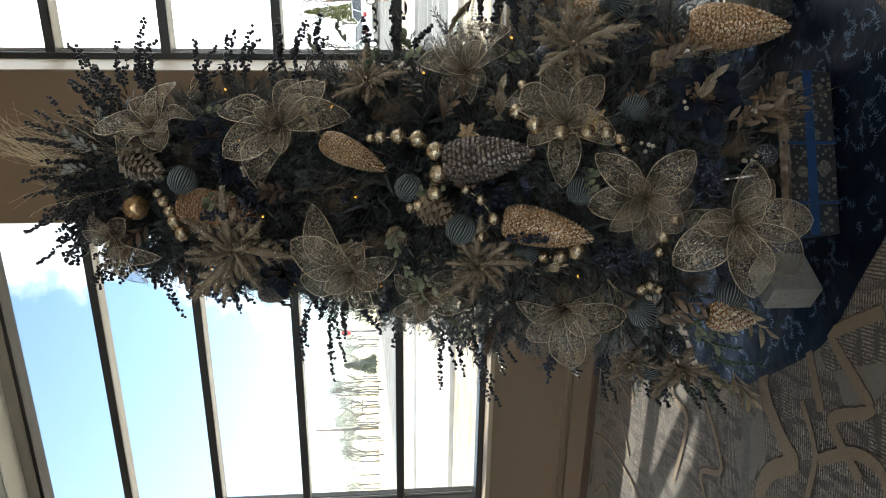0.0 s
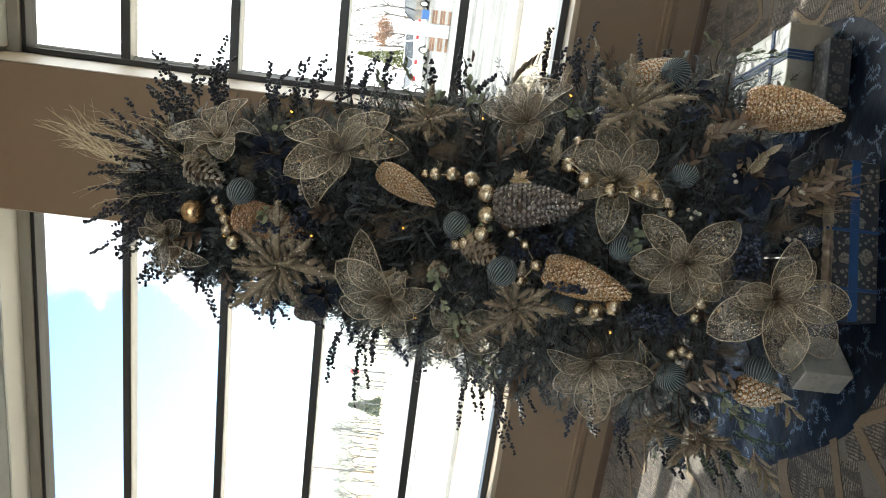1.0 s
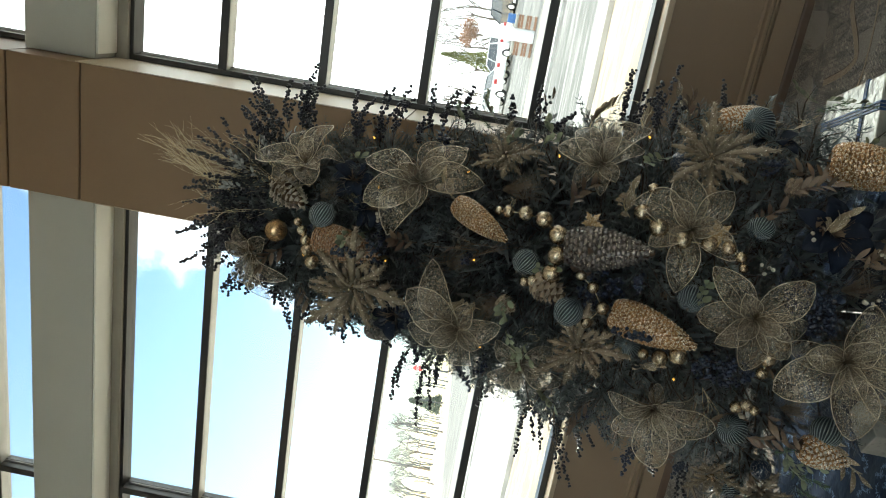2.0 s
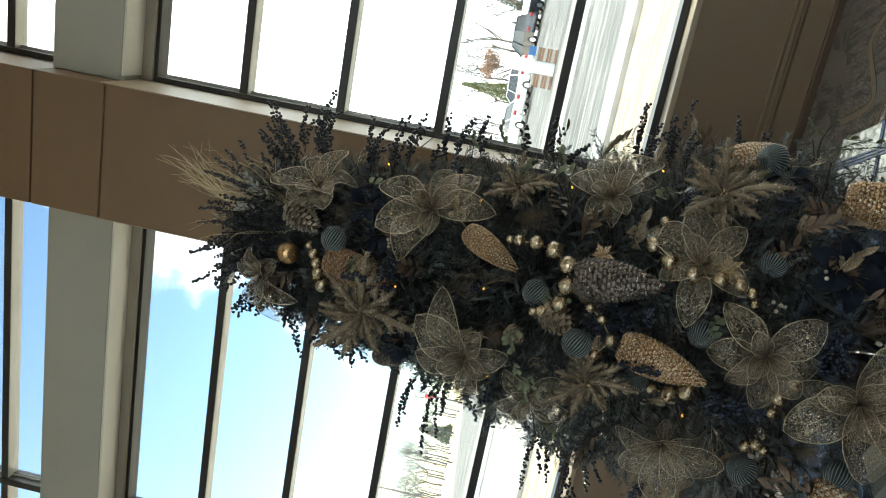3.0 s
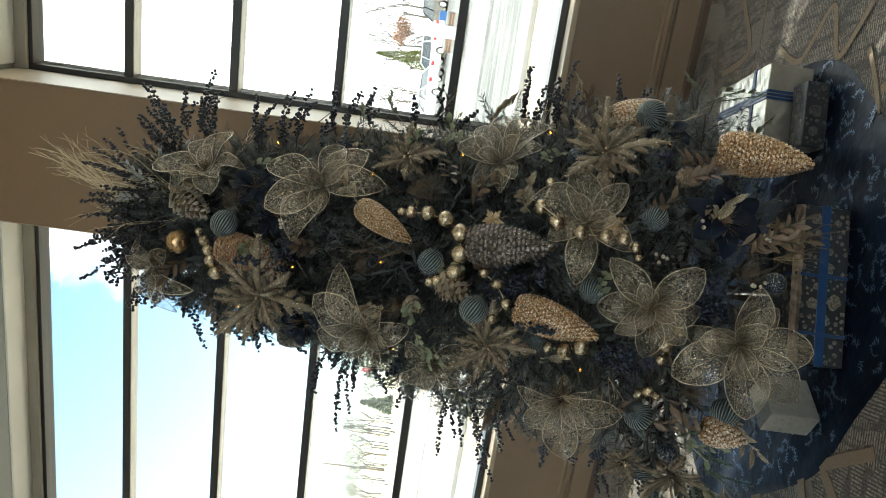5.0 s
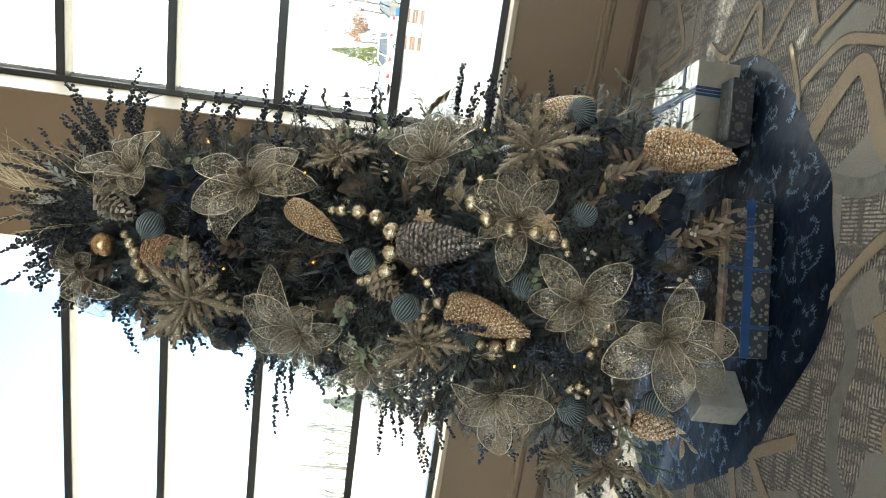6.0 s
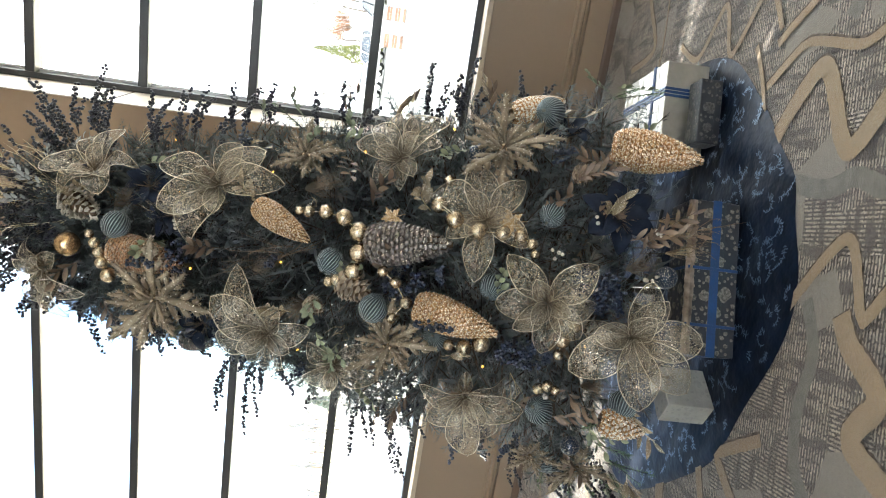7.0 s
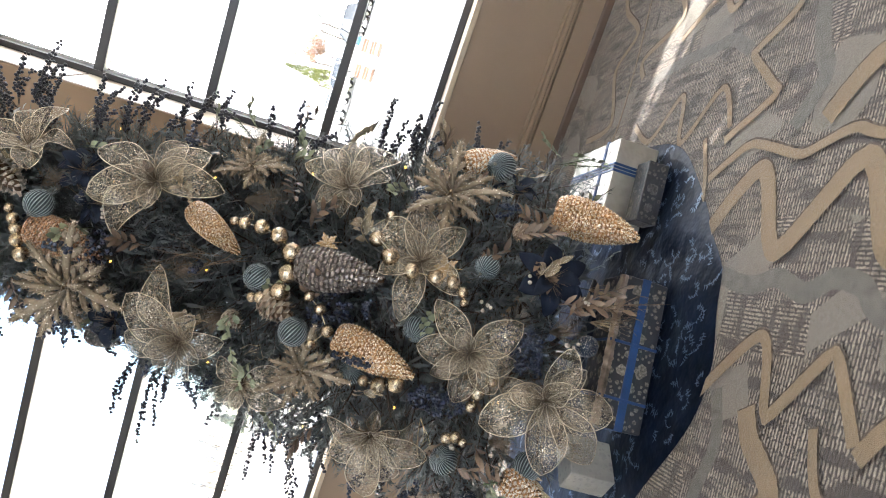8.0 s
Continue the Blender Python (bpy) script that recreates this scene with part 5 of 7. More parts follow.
SPRAYS_TOP = (
    (2.32, 22, -0.19, -0.02, 0.41), (2.3, 13, -0.26, -0.04, 0.38), (2.33, 37, -0.04, 0.03, 0.38), (2.34, 48, 0.09, 0.08, 0.39), (2.31, 61, 0.14, 0.08, 0.22), (2.31, 79, 0.21, 0.10, 0.24),
    (2.29, 98, 0.27, 0.11, 0.09), (2.32, 13, -0.08, 0.01, 0.33), (2.32, 17, -0.04, 0.02, 0.25), (2.33, 32, 0.07, 0.06, 0.29), (2.15, -66, -0.15, -0.05, 0.06), (2.32, -32, -0.17, -0.04, 0.14),
    (2.31, 32, -0.03, 0.02, 0.23), (2.21, 59, 0.22, 0.08, 0.05), (2.3, 9, -0.17, -0.02, 0.30), (2.32, 27, -0.09, 0.02, 0.40),
)
# x, y and height of each foot in the dense mass at the top, then its reach in x and z
TOP_MASS = ((0.10, 0.36, 2.36, -0.03, 0.22), (0.16, 0.35, 2.38, 0.00, 0.24), (0.22, 0.36, 2.40, 0.02, 0.22), (0.06, 0.38, 2.34, -0.08, 0.20), (0.28, 0.38, 2.38, 0.05, 0.20), (0.13, 0.40, 2.42, -0.05, 0.24), (0.20, 0.40, 2.44, 0.03, 0.22), (0.02, 0.38, 2.30, -0.13, 0.14), (0.00, 0.40, 2.27, -0.16, 0.07))
for n, (z, az, out, dx, dz) in enumerate(SPRAYS_EAST):
    berry_spray(on_tree(z, az, out - 0.04), Vector((dx * 1.08 + 0.03, 0.03, dz)), 0.015, 100 + n, 3)
for n, (z, az, out, dx, dz) in enumerate(SPRAYS_WEST):
    berry_spray(on_tree(z, az, out - 0.04), Vector((dx * 1.08 - 0.03, -0.03, dz)), 0.02, 200 + n, 3)
for n, (x, y, z, dx, dz) in enumerate(TOP_MASS):
    berry_spray(Vector((x, y, z)), Vector((dx, -0.02, dz)), 0.02, 340 + n, 6)
for n, (z, az, dx, dy, dz) in enumerate(SPRAYS_TOP):
    berry_spray(on_tree(z, az, -0.06), Vector((dx, dy, dz)), 0.02, 300 + n, 5)


def berry_cluster(z, az, width, height, count, seed, out):
    """A close heap of shiny blue berries lying on the needles."""
    rng = random.Random(seed)
    root = thing("berry_cluster", "cluster of small shiny blue berries", "berry cluster", facing(on_tree(z, az, out), outward(az)), "berry clusters on the tree")
    g, s = Geo(), Geo()
    for i in range(count):
        a, r = rng.uniform(0, 2 * math.pi), math.sqrt(rng.random())
        p = Vector((width * r * math.cos(a), height * r * math.sin(a), 0.03 * (1 - r * r) + rng.uniform(-0.012, 0.012)))
        g.ball(p, rng.uniform(0.005, 0.0075), 8, 5)
        s.tube([p * 0.4 - Vector((0, 0, 0.03)), p], 0.0007, 0.0005, 3)
    b = part("fruit", g.mesh("fruit", M_BERRYBLUE), root)
    b["kind"] = "stuff"
    part("stalk", s.mesh("stalk", M_STEM), root)


for row in ((0.722, -3.3, 0.05, 0.10, 130, 1, 0.03), (0.51, 15.8, 0.07, 0.06, 120, 2, 0.02), (1.125, 9.7, 0.07, 0.08, 110, 3, 0.0), (1.024, 2.9, 0.012, 0.07, 40, 5, 0.125), (1.909, 3.8, 0.08, 0.05, 90, 4, 0.02), (2.009, 4.1, 0.02, 0.05, 30, 6, 0.09), (0.573, 17.9, 0.05, 0.05, 80, 7, 0.03)):
    berry_cluster(*row)


# -- twigs --
def twig_bundle(name, base, vec, seed, count, mat, label, spread, curl, r=0.0013):
    rng = random.Random(seed)
    root = thing(name, label, "twigs", Matrix.Translation(base), "twigs on the tree")
    for k in range(count):
        g = Geo()
        v = vec * rng.uniform(0.65, 1.05) + Vector((rng.uniform(-1, 1), rng.uniform(-1, 1), rng.uniform(-1, 1))) * vec.length * spread
        w = Vector((rng.uniform(-1, 1), rng.uniform(-1, 1), rng.uniform(-1, 1))) * curl
        pts = [v * t + w * math.sin(t * 3 + k) * t * (1 + t) for t in [i / 9 for i in range(10)]]
        g.tube(pts, r, r * 0.35, 4)
        for i in (4, 5, 6, 7, 8):
            d = (pts[i + 1] - pts[i]).normalized() + Vector((rng.uniform(-1, 1), rng.uniform(-1, 1), rng.uniform(-1, 1))) * 0.6
            e = pts[i] + d * vec.length * rng.uniform(0.08, 0.17)
            g.tube([pts[i], pts[i].lerp(e, 0.5) + w * 0.06, e], r * 0.5, r * 0.25, 3)
        part("twig", g.mesh("twig", mat), root)


for n, (z, az, dx, dy, dz) in enumerate(((2.33, 42, 0.09, 0.10, 0.56), (2.36, 48, -0.05, 0.04, 0.46), (2.34, 55, 0.13, 0.08, 0.30), (2.33, 32, -0.03, 0.05, 0.45), (2.31, 42, 0.02, 0.06, 0.40), (2.33, 37, 0.05, 0.08, 0.51), (2.32, 20, -0.15, 0.0, 0.36))):
    twig_bundle("gold_twigs", on_tree(z, az, -0.06), Vector((dx, dy, dz)) * 0.86, 40 + n, 7, M_GOLDTWIG, "wispy gold grass sprigs at the tree top", 0.085, 0.05, 0.0014)
for n, (dx, dz) in enumerate(((0.18, 0.29), (0.13, 0.33), (0.20, 0.24))):
    twig_bundle("gold_twigs", Vector((0.30, 0.41, 2.60)), Vector((dx, 0.02, dz)), 140 + n, 6, M_GOLDTWIG, "drooping gold grass plume at the tree top", 0.09, 0.04, 0.0019)
for n, (z, az, dx, dy, dz) in enumerate(((1.54, 15, -0.01, 0.0, 0.20), (1.54, 15, -0.10, -0.03, 0.11), (1.56, 12, 0.10, -0.04, -0.12), (1.58, 14, -0.08, -0.02, 0.15), (1.51, 18, 0.02, -0.03, 0.12))):
    twig_bundle("bare_twigs", on_tree(z, az, 0.0), Vector((dx, dy, dz)), 60 + n, 3, M_BROWNTWIG, "tangle of thin bare brown twigs", 0.2, 0.04, 0.0017)
for n, (z, az, dx, dy, dz) in enumerate(((0.333, 27, 0.05, -0.02, -0.14), (0.271, 32, 0.06, -0.04, -0.13), (1.15, -50, -0.14, -0.05, 0.0), (2.06, -50, -0.10, -0.03, -0.05))):
    twig_bundle("bare_twigs", on_tree(z, az, 0.02), Vector((dx, dy, dz)), 70 + n, 5, M_BROWNTWIG, "wispy straw coloured grass sprigs", 0.16, 0.03, 0.0012)


# -- leaf sprays --
def leaf_mesh(length, width):
    """A single leaf with a folded midrib."""
    g = Geo()
    n = 12
    mid, left, right = [], [], []
    for i in range(n + 1):
        t = i / n
        w = width / 2 * math.sin(math.pi * (0.06 + 0.94 * t)) ** 0.8
        z = 0.14 * length * math.sin(2.2 * t)
        mid.append(Vector((length * t, 0, z)))
        left.append(Vector((length * t + 0.2 * w, w, z + w * 0.22)))
        right.append(Vector((length * t + 0.2 * w, -w, z + w * 0.22)))
    verts = mid + left + right
    m = n + 1
    faces = [(i, i + 1, m + i + 1, m + i) for i in range(n)] + [(i + 1, i, 2 * m + i, 2 * m + i + 1) for i in range(n)]
    g.add(verts, faces)
    low = [v - Vector((0, 0, 0.0012)) for v in verts]
    g.add(low, [tuple(reversed(f)) for f in faces])
    return g


def leaf_spray(name, base, vec, leaves, mesh, size, label, seed, stem_mat):
    rng = random.Random(seed)
    root = thing(name, label, "leaf spray", Matrix.Translation(base), name.replace("_", " ") + "s on the tree")
    out = Vector((base.x - AX, base.y - AY, 0)).normalized()
    pts = curve_points(Vector((0, 0, 0)), vec, 0.02, 7)
    g = Geo()
    g.tube(pts, 0.0022, 0.001, 5)
    part("stem", g.mesh("stem", stem_mat), root)
    d0 = vec.normalized()
    for k in range(leaves):
        t = 0.12 + 0.88 * k / max(1, leaves - 1)
        j = min(5, int(t * 6))
        p = pts[j].lerp(pts[j + 1], t * 6 - j)
        s = d0.cross(out).normalized() * (1 if k % 2 else -1)
        d = d0 * (0.75 if k < leaves - 1 else 2) + s * rng.uniform(0.6, 1.0) + out * rng.uniform(0.1, 0.5)
        x = d.normalized()
        y = out.cross(x).normalized()
        rot = Matrix((x, y, x.cross(y))).transposed().to_4x4()
        part("leaf", mesh, root, "", Matrix.Translation(p) @ rot @ pose(0, 0, 0, rng.uniform(-30, 30)) @ Matrix.Scale(size * rng.uniform(0.8, 1.15), 4))


BRONZE_LEAF = leaf_mesh(1.0, 0.30).mesh("leaf", M_BRONZE)
GOLD_FERN_LEAF = leaf_mesh(1.0, 0.30).mesh("leaf", M_FERN)
GREEN_LEAF = leaf_mesh(1.0, 0.55).mesh("leaf", M_GREEN)


def lobed_leaf_mesh():
    """A broad leaf with five lobes and toothed edges, dished a little, with a short stem."""
    g = Geo()
    n = 60
    for lift, flip in ((0.0, 1), (-0.014, -1)):
        ring = []
        for k in range(n):
            a = 2 * math.pi * k / n
            r = 0.36 + 0.13 * math.cos(5 * a) ** 3 + 0.03 * math.cos(15 * a) - 0.10 * math.exp(-((a - math.pi) / 0.3) ** 2)
            ring.append((0.45 + r * math.cos(a), r * math.sin(a), lift + 0.12 * r * math.cos(5 * a)))
        verts = [(0.45, 0, lift - 0.03)] + ring
        g.add(verts, [(0, 1 + k, 1 + (k + 1) % n)[::flip] for k in range(n)])
    g.tube([(-0.15, 0, 0.0), (0.1, 0, -0.01), (0.45, 0, -0.02)], 0.02, 0.012, 5)
    return g.mesh("blade", M_GOLDLEAF)


OAK_LEAF = lobed_leaf_mesh()
FROST_LEAF = leaf_mesh(1.0, 0.42).mesh("leaf", M_FROSTWHITE)
for n, (z, az, dx, dy, dz) in enumerate(((2.40, 40, 0.04, -0.02, 0.10), (2.37, 55, 0.08, -0.02, 0.05), (2.44, 30, 0.00, -0.03, 0.09), (2.34, 70, 0.07, -0.04, -0.02), (2.46, 48, 0.05, 0.0, 0.09))):
    leaf_spray("frosted_spray", on_tree(z, az, 0.02), Vector((dx, dy, dz)), 9, FROST_LEAF, 0.027, "white frosted small leaf spray", 60 + n, M_STEM)
for n, (z, az, dx, dy, dz) in enumerate(((0.528, 49, 0.06, 0.0, -0.13), (0.487, 48, 0.02, 0.03, 0.12), (0.518, 41, -0.07, -0.05, -0.03), (0.446, 29, 0.05, -0.04, -0.18), (0.415, 26, 0.15, 0.0, -0.13), (0.724, -19, -0.01, 0.03, 0.16), (0.703, -21, 0.07, 0.01, -0.11), (0.58, -21, 0.03, -0.03, -0.09), (0.683, -27, 0.08, 0.04, 0.07), (0.621, 44, 0.06, -0.04, -0.10))):
    leaf_spray("bronze_spray", on_tree(z, az, 0.03), Vector((dx, dy, dz)), 12, BRONZE_LEAF, 0.052, "bronze laurel leaf spray on the tree", n, M_BRONZE)
for n, (z, az, dx, dy, dz) in enumerate(((0.425, -24, 0.02, -0.02, -0.07), (0.456, -20, -0.07, -0.03, -0.05), (1.41, 1, -0.06, -0.02, 0.01), (1.32, -14, -0.08, -0.02, 0.02), (1.56, 95, 0.08, 0.04, 0.06), (0.364, 92, 0.01, -0.03, -0.16), (0.425, 86, 0.05, 0.03, 0.09), (1.38, 61, 0.03, 0.0, -0.05), (1.4, -12, -0.07, -0.04, -0.09), (1.67, 92, 0.05, 0.02, 0.05), (1.34, 66, 0.05, 0.0, 0.04))):
    leaf_spray("green_spray", on_tree(z, az, 0.04), Vector((dx, dy, dz)), 8, GREEN_LEAF, 0.032, "dull grey green eucalyptus spray", 20 + n, M_GREEN)
for n, (z, az, dx, dy, dz) in enumerate(((0.353, -54, -0.06, -0.02, 0.08), (0.209, -44, -0.08, -0.04, -0.05), (0.817, 98, 0.07, 0.03, 0.06), (0.271, -49, -0.03, -0.05, -0.10))):
    leaf_spray("frosted_spray", on_tree(z, az, 0.0), Vector((dx, dy, dz)), 9, GOLD_FERN_LEAF, 0.075, "frosted pale gold fern spray", 40 + n, M_GOLDTWIG)


def fir_sprig(z, az, dx, dy, dz, seed):
    rng = random.Random(seed)
    v = Vector((dx, dy, dz))
    root = thing("fir_sprig", "fresh green fir sprig tucked into the tree", "sprig", Matrix.Translation(on_tree(z, az, 0.0)), "fir sprigs on the tree")
    g, n = Geo(), Geo()
    g.tube([v * 0, v], 0.002, 0.001, 4)
    for i in range(90):
        s = Vector((rng.uniform(-1, 1), rng.uniform(-1, 1), rng.uniform(-1, 1)))
        n.blade(v * (0.05 + 0.95 * i / 90), v.normalized() * 0.7 + s, (0, 0, 1), 0.022, 0.003)
    part("stem", g.mesh("stem", M_STEM), root)
    part("needles", n.mesh("needles", M_PINE), root)


for n, row in enumerate(((1.57, 96, 0.08, 0.03, 0.12), (0.467, -26, 0.06, -0.02, -0.08), (0.333, -36, -0.05, -0.08, -0.12), (0.312, -40, 0.02, -0.08, -0.15), (0.364, 90, 0.05, -0.05, -0.15), (0.415, 88, 0.06, -0.02, -0.1), (0.271, -46, -0.08, -0.05, -0.06), (0.394, -30, 0.0, -0.07, -0.10), (0.36, -62, -0.11, -0.05, -0.02), (0.42, -68, -0.12, -0.04, 0.03), (0.30, -66, -0.10, -0.05, -0.07), (0.25, -56, -0.10, -0.05, -0.05), (0.33, -72, -0.12, -0.03, 0.0))):
    fir_sprig(*row, 80 + n)


def fillers():
    """Small picks that fill the gaps between the larger ornaments."""
    rng = random.Random(77)
    for k in range(84):
        z = 0.32 + 2.0 * (k + 0.5) / 84
        az = -85 + (k * 71.3) % 190
        base = on_tree(z, az, rng.uniform(-0.05, 0.0))
        o = outward(az + rng.uniform(-40, 40))
        v = (o * rng.uniform(0.5, 1.0) + Vector((rng.uniform(-0.7, 0.7), rng.uniform(-0.2, 0.2), rng.uniform(-0.6, 0.8)))).normalized() * rng.uniform(0.09, 0.15)
        sort = 4 if az < -55 else k % 6
        if sort in (0, 3):
            leaf_spray("bronze_spray", base, v, 9, BRONZE_LEAF, 0.055, "bronze laurel leaf spray on the tree", 300 + k, M_BRONZE)
        elif sort == 1:
            leaf_spray("frosted_spray", base, v, 9, GOLD_FERN_LEAF, 0.065, "frosted pale gold fern spray", 300 + k, M_GOLDTWIG)
        elif sort == 2:
            leaf_spray("green_spray", base, v, 8, GREEN_LEAF, 0.038, "dull grey green eucalyptus spray", 300 + k, M_GREEN)
        elif sort == 4:
            berry_spray(base, v, 0.01, 400 + k, 3, 0.006, M_BERRYBLUE)
        else:
            twig_bundle("bare_twigs", base, v, 500 + k, 4, M_GOLDTWIG if k % 4 else M_BROWNTWIG, "wispy straw coloured grass sprigs", 0.25, 0.03, 0.0013)


fillers()


def feather_tuft(z, az, direction, length, spread, count, seed, mat, label):
    """A brush of fine fibres that spring from one stem and fan out."""
    rng = random.Random(seed)
    root = thing("feather_tuft", label, "dried brush", Matrix.Translation(on_tree(z, az, 0.0)), "dried brushes on the tree")
    across = outward(az + 90)
    d = (outward(az) * 0.55 + across * direction[0] + Vector((0, 0, direction[1]))).normalized()
    g, st = Geo(), Geo()
    for k in range(count):
        v = (d + Vector((rng.gauss(0, 1), rng.gauss(0, 1), rng.gauss(0, 1))) * spread).normalized() * length * rng.uniform(0.6, 1.05)
        bow = Vector((rng.uniform(-1, 1), rng.uniform(-1, 1), rng.uniform(-1, 1))) * 0.12 * length
        g.tube([v * 0.05, v * 0.5 + bow * 0.5, v], 0.0007, 0.0002, 3)
    st.tube([-d * 0.07, d * 0.02], 0.0025, 0.0018, 5)
    f = part("fibre_brush", g.mesh("fibre_brush", mat), root)
    f["kind"] = "stuff"
    part("stem", st.mesh("stem", M_STEM), root)


BROWN_BRUSH = "soft brown feathery grass brush"
for n, (z, az, sx, sz, ln, sp) in enumerate(((1.64, 6, 0.4, -0.4, 0.11, 0.30), (1.5, 42, 0.1, -0.9, 0.17, 0.26), (1.44, -2, -0.3, 0.6, 0.11, 0.3),
                                              (1.53, 52, 0.5, -0.3, 0.11, 0.3), (0.518, -10, 0.3, -0.7, 0.11, 0.28), (0.765, 7, -0.2, -0.6, 0.10, 0.3), (0.446, 22, 0.3, -0.5, 0.12, 0.28), (2.15, 30, 0.2, -0.6, 0.12, 0.3))):
    feather_tuft(z, az, (sx, sz), ln, sp, 130, 600 + n, M_FEATHER, BROWN_BRUSH)
for n, (z, az, sx, sz, ln) in enumerate(((0.343, 31, 0.0, -1.3, 0.16), (0.333, 27, 0.1, -1.3, 0.13), (0.353, 35, -0.1, -1.2, 0.13))):
    feather_tuft(z, az, (sx, sz), ln, 0.13, 24, 640 + n, M_STRAW, "straw coloured grass brush over a present")


def pearl_pick(z, az, seed):
    """Three or four ivory pearls on short wires."""
    rng = random.Random(seed)
    root = thing("pearl_pick", "small pick of ivory pearls on wires", "pearl pick", facing(on_tree(z, az, 0.04), outward(az)), "pearl picks on the tree")
    for k in range(4):
        p = Vector((rng.uniform(-0.016, 0.016), rng.uniform(-0.016, 0.016), rng.uniform(0.0, 0.02)))
        pe = part("pearl", PEARL, root, "", Matrix.Translation(p) @ Matrix.Scale(rng.uniform(0.0055, 0.0075), 4))
        g = Geo()
        g.tube([(0, 0, 0), (-p.x * 60, -p.y * 60, -6)], 0.12, 0.12, 4)
        part("wire", g.mesh("wire", M_STEM), pe)


def pearl_mesh():
    g = Geo()
    g.ball((0, 0, 0), 1.0, 14, 9)
    return g.mesh("pearl", M_PEARL)


PEARL = pearl_mesh()
for n, (z, az) in enumerate(((0.564, 33, ), (0.374, 31), (0.621, -14), (0.806, 52), (1.14, -9), (0.518, -3), (1.28, -18), (0.672, 24), (1.47, 55), (0.384, 20), (1.91, 22))):
    pearl_pick(z, az, 700 + n)
cone(0.62, 47, 0.56, 45, 0.026, 0.03, M_CONEWOOD, M_CONETIP, "small natural brown pine cone", 9, 9)
cone(1.445, -1, 1.383, -4, 0.026, 0.03, M_CONEWOOD, M_CONETIP, "small natural brown pine cone", 9, 9)


def oak_leaf(z, az, size, out, spin):
    root = thing("oak_leaf", "single gold glitter oak leaf", "leaf", facing(on_tree(z, az, out), outward(az), spin), "gold leaves on the tree")
    part("blade", OAK_LEAF, root, "", Matrix.Scale(size, 4))


oak_leaf(0.785, 31.0, 0.085, 0.07, 100)
oak_leaf(1.165, 31.3, 0.075, 0.05, 110)


# -- fairy lights --
def fairy_lights():
    root = thing("fairy_lights", "string of tiny warm white fairy lights with dark cable", "fairy lights", pose(AX, AY, 0))
    g = Geo()
    g.ball((0, 0, 0), 1.0, 8, 6, (0.8, 0.8, 1.5))
    bulb = g.mesh("bulb", M_BULB)
    s = Geo()
    s.tube([(0, 0, -2.6), (0, 0, -0.9)], 0.7, 0.8, 6)
    socket = s.mesh("socket", M_STEM)
    rng = random.Random(9)
    wire = []
    for i in range(26):
        t = i / 25
        z = 0.35 + 2.0 * t
        az = -95 + (i * 47) % 200
        p = on_tree(z, az, rng.uniform(-0.07, 0.0)) - Vector((AX, AY, 0))
        b = part("bulb", bulb, root, "", Matrix.Translation(p) @ pose(0, 0, 0, rng.uniform(30, 150), 0, az) @ Matrix.Scale(0.0048, 4))
        part("socket", socket, b)
    g = Geo()
    pts = [outward(t * 1440) * max(0.02, girth(0.35 + 2.0 * t) - 0.10) + Vector((0, 0, 0.35 + 2.0 * t)) for t in [i / 240 for i in range(241)]]
    g.tube(pts, 0.0016, 0.0016, 4)
    part("cable", g.mesh("cable", M_STEM), root, "thin dark cable")


fairy_lights()


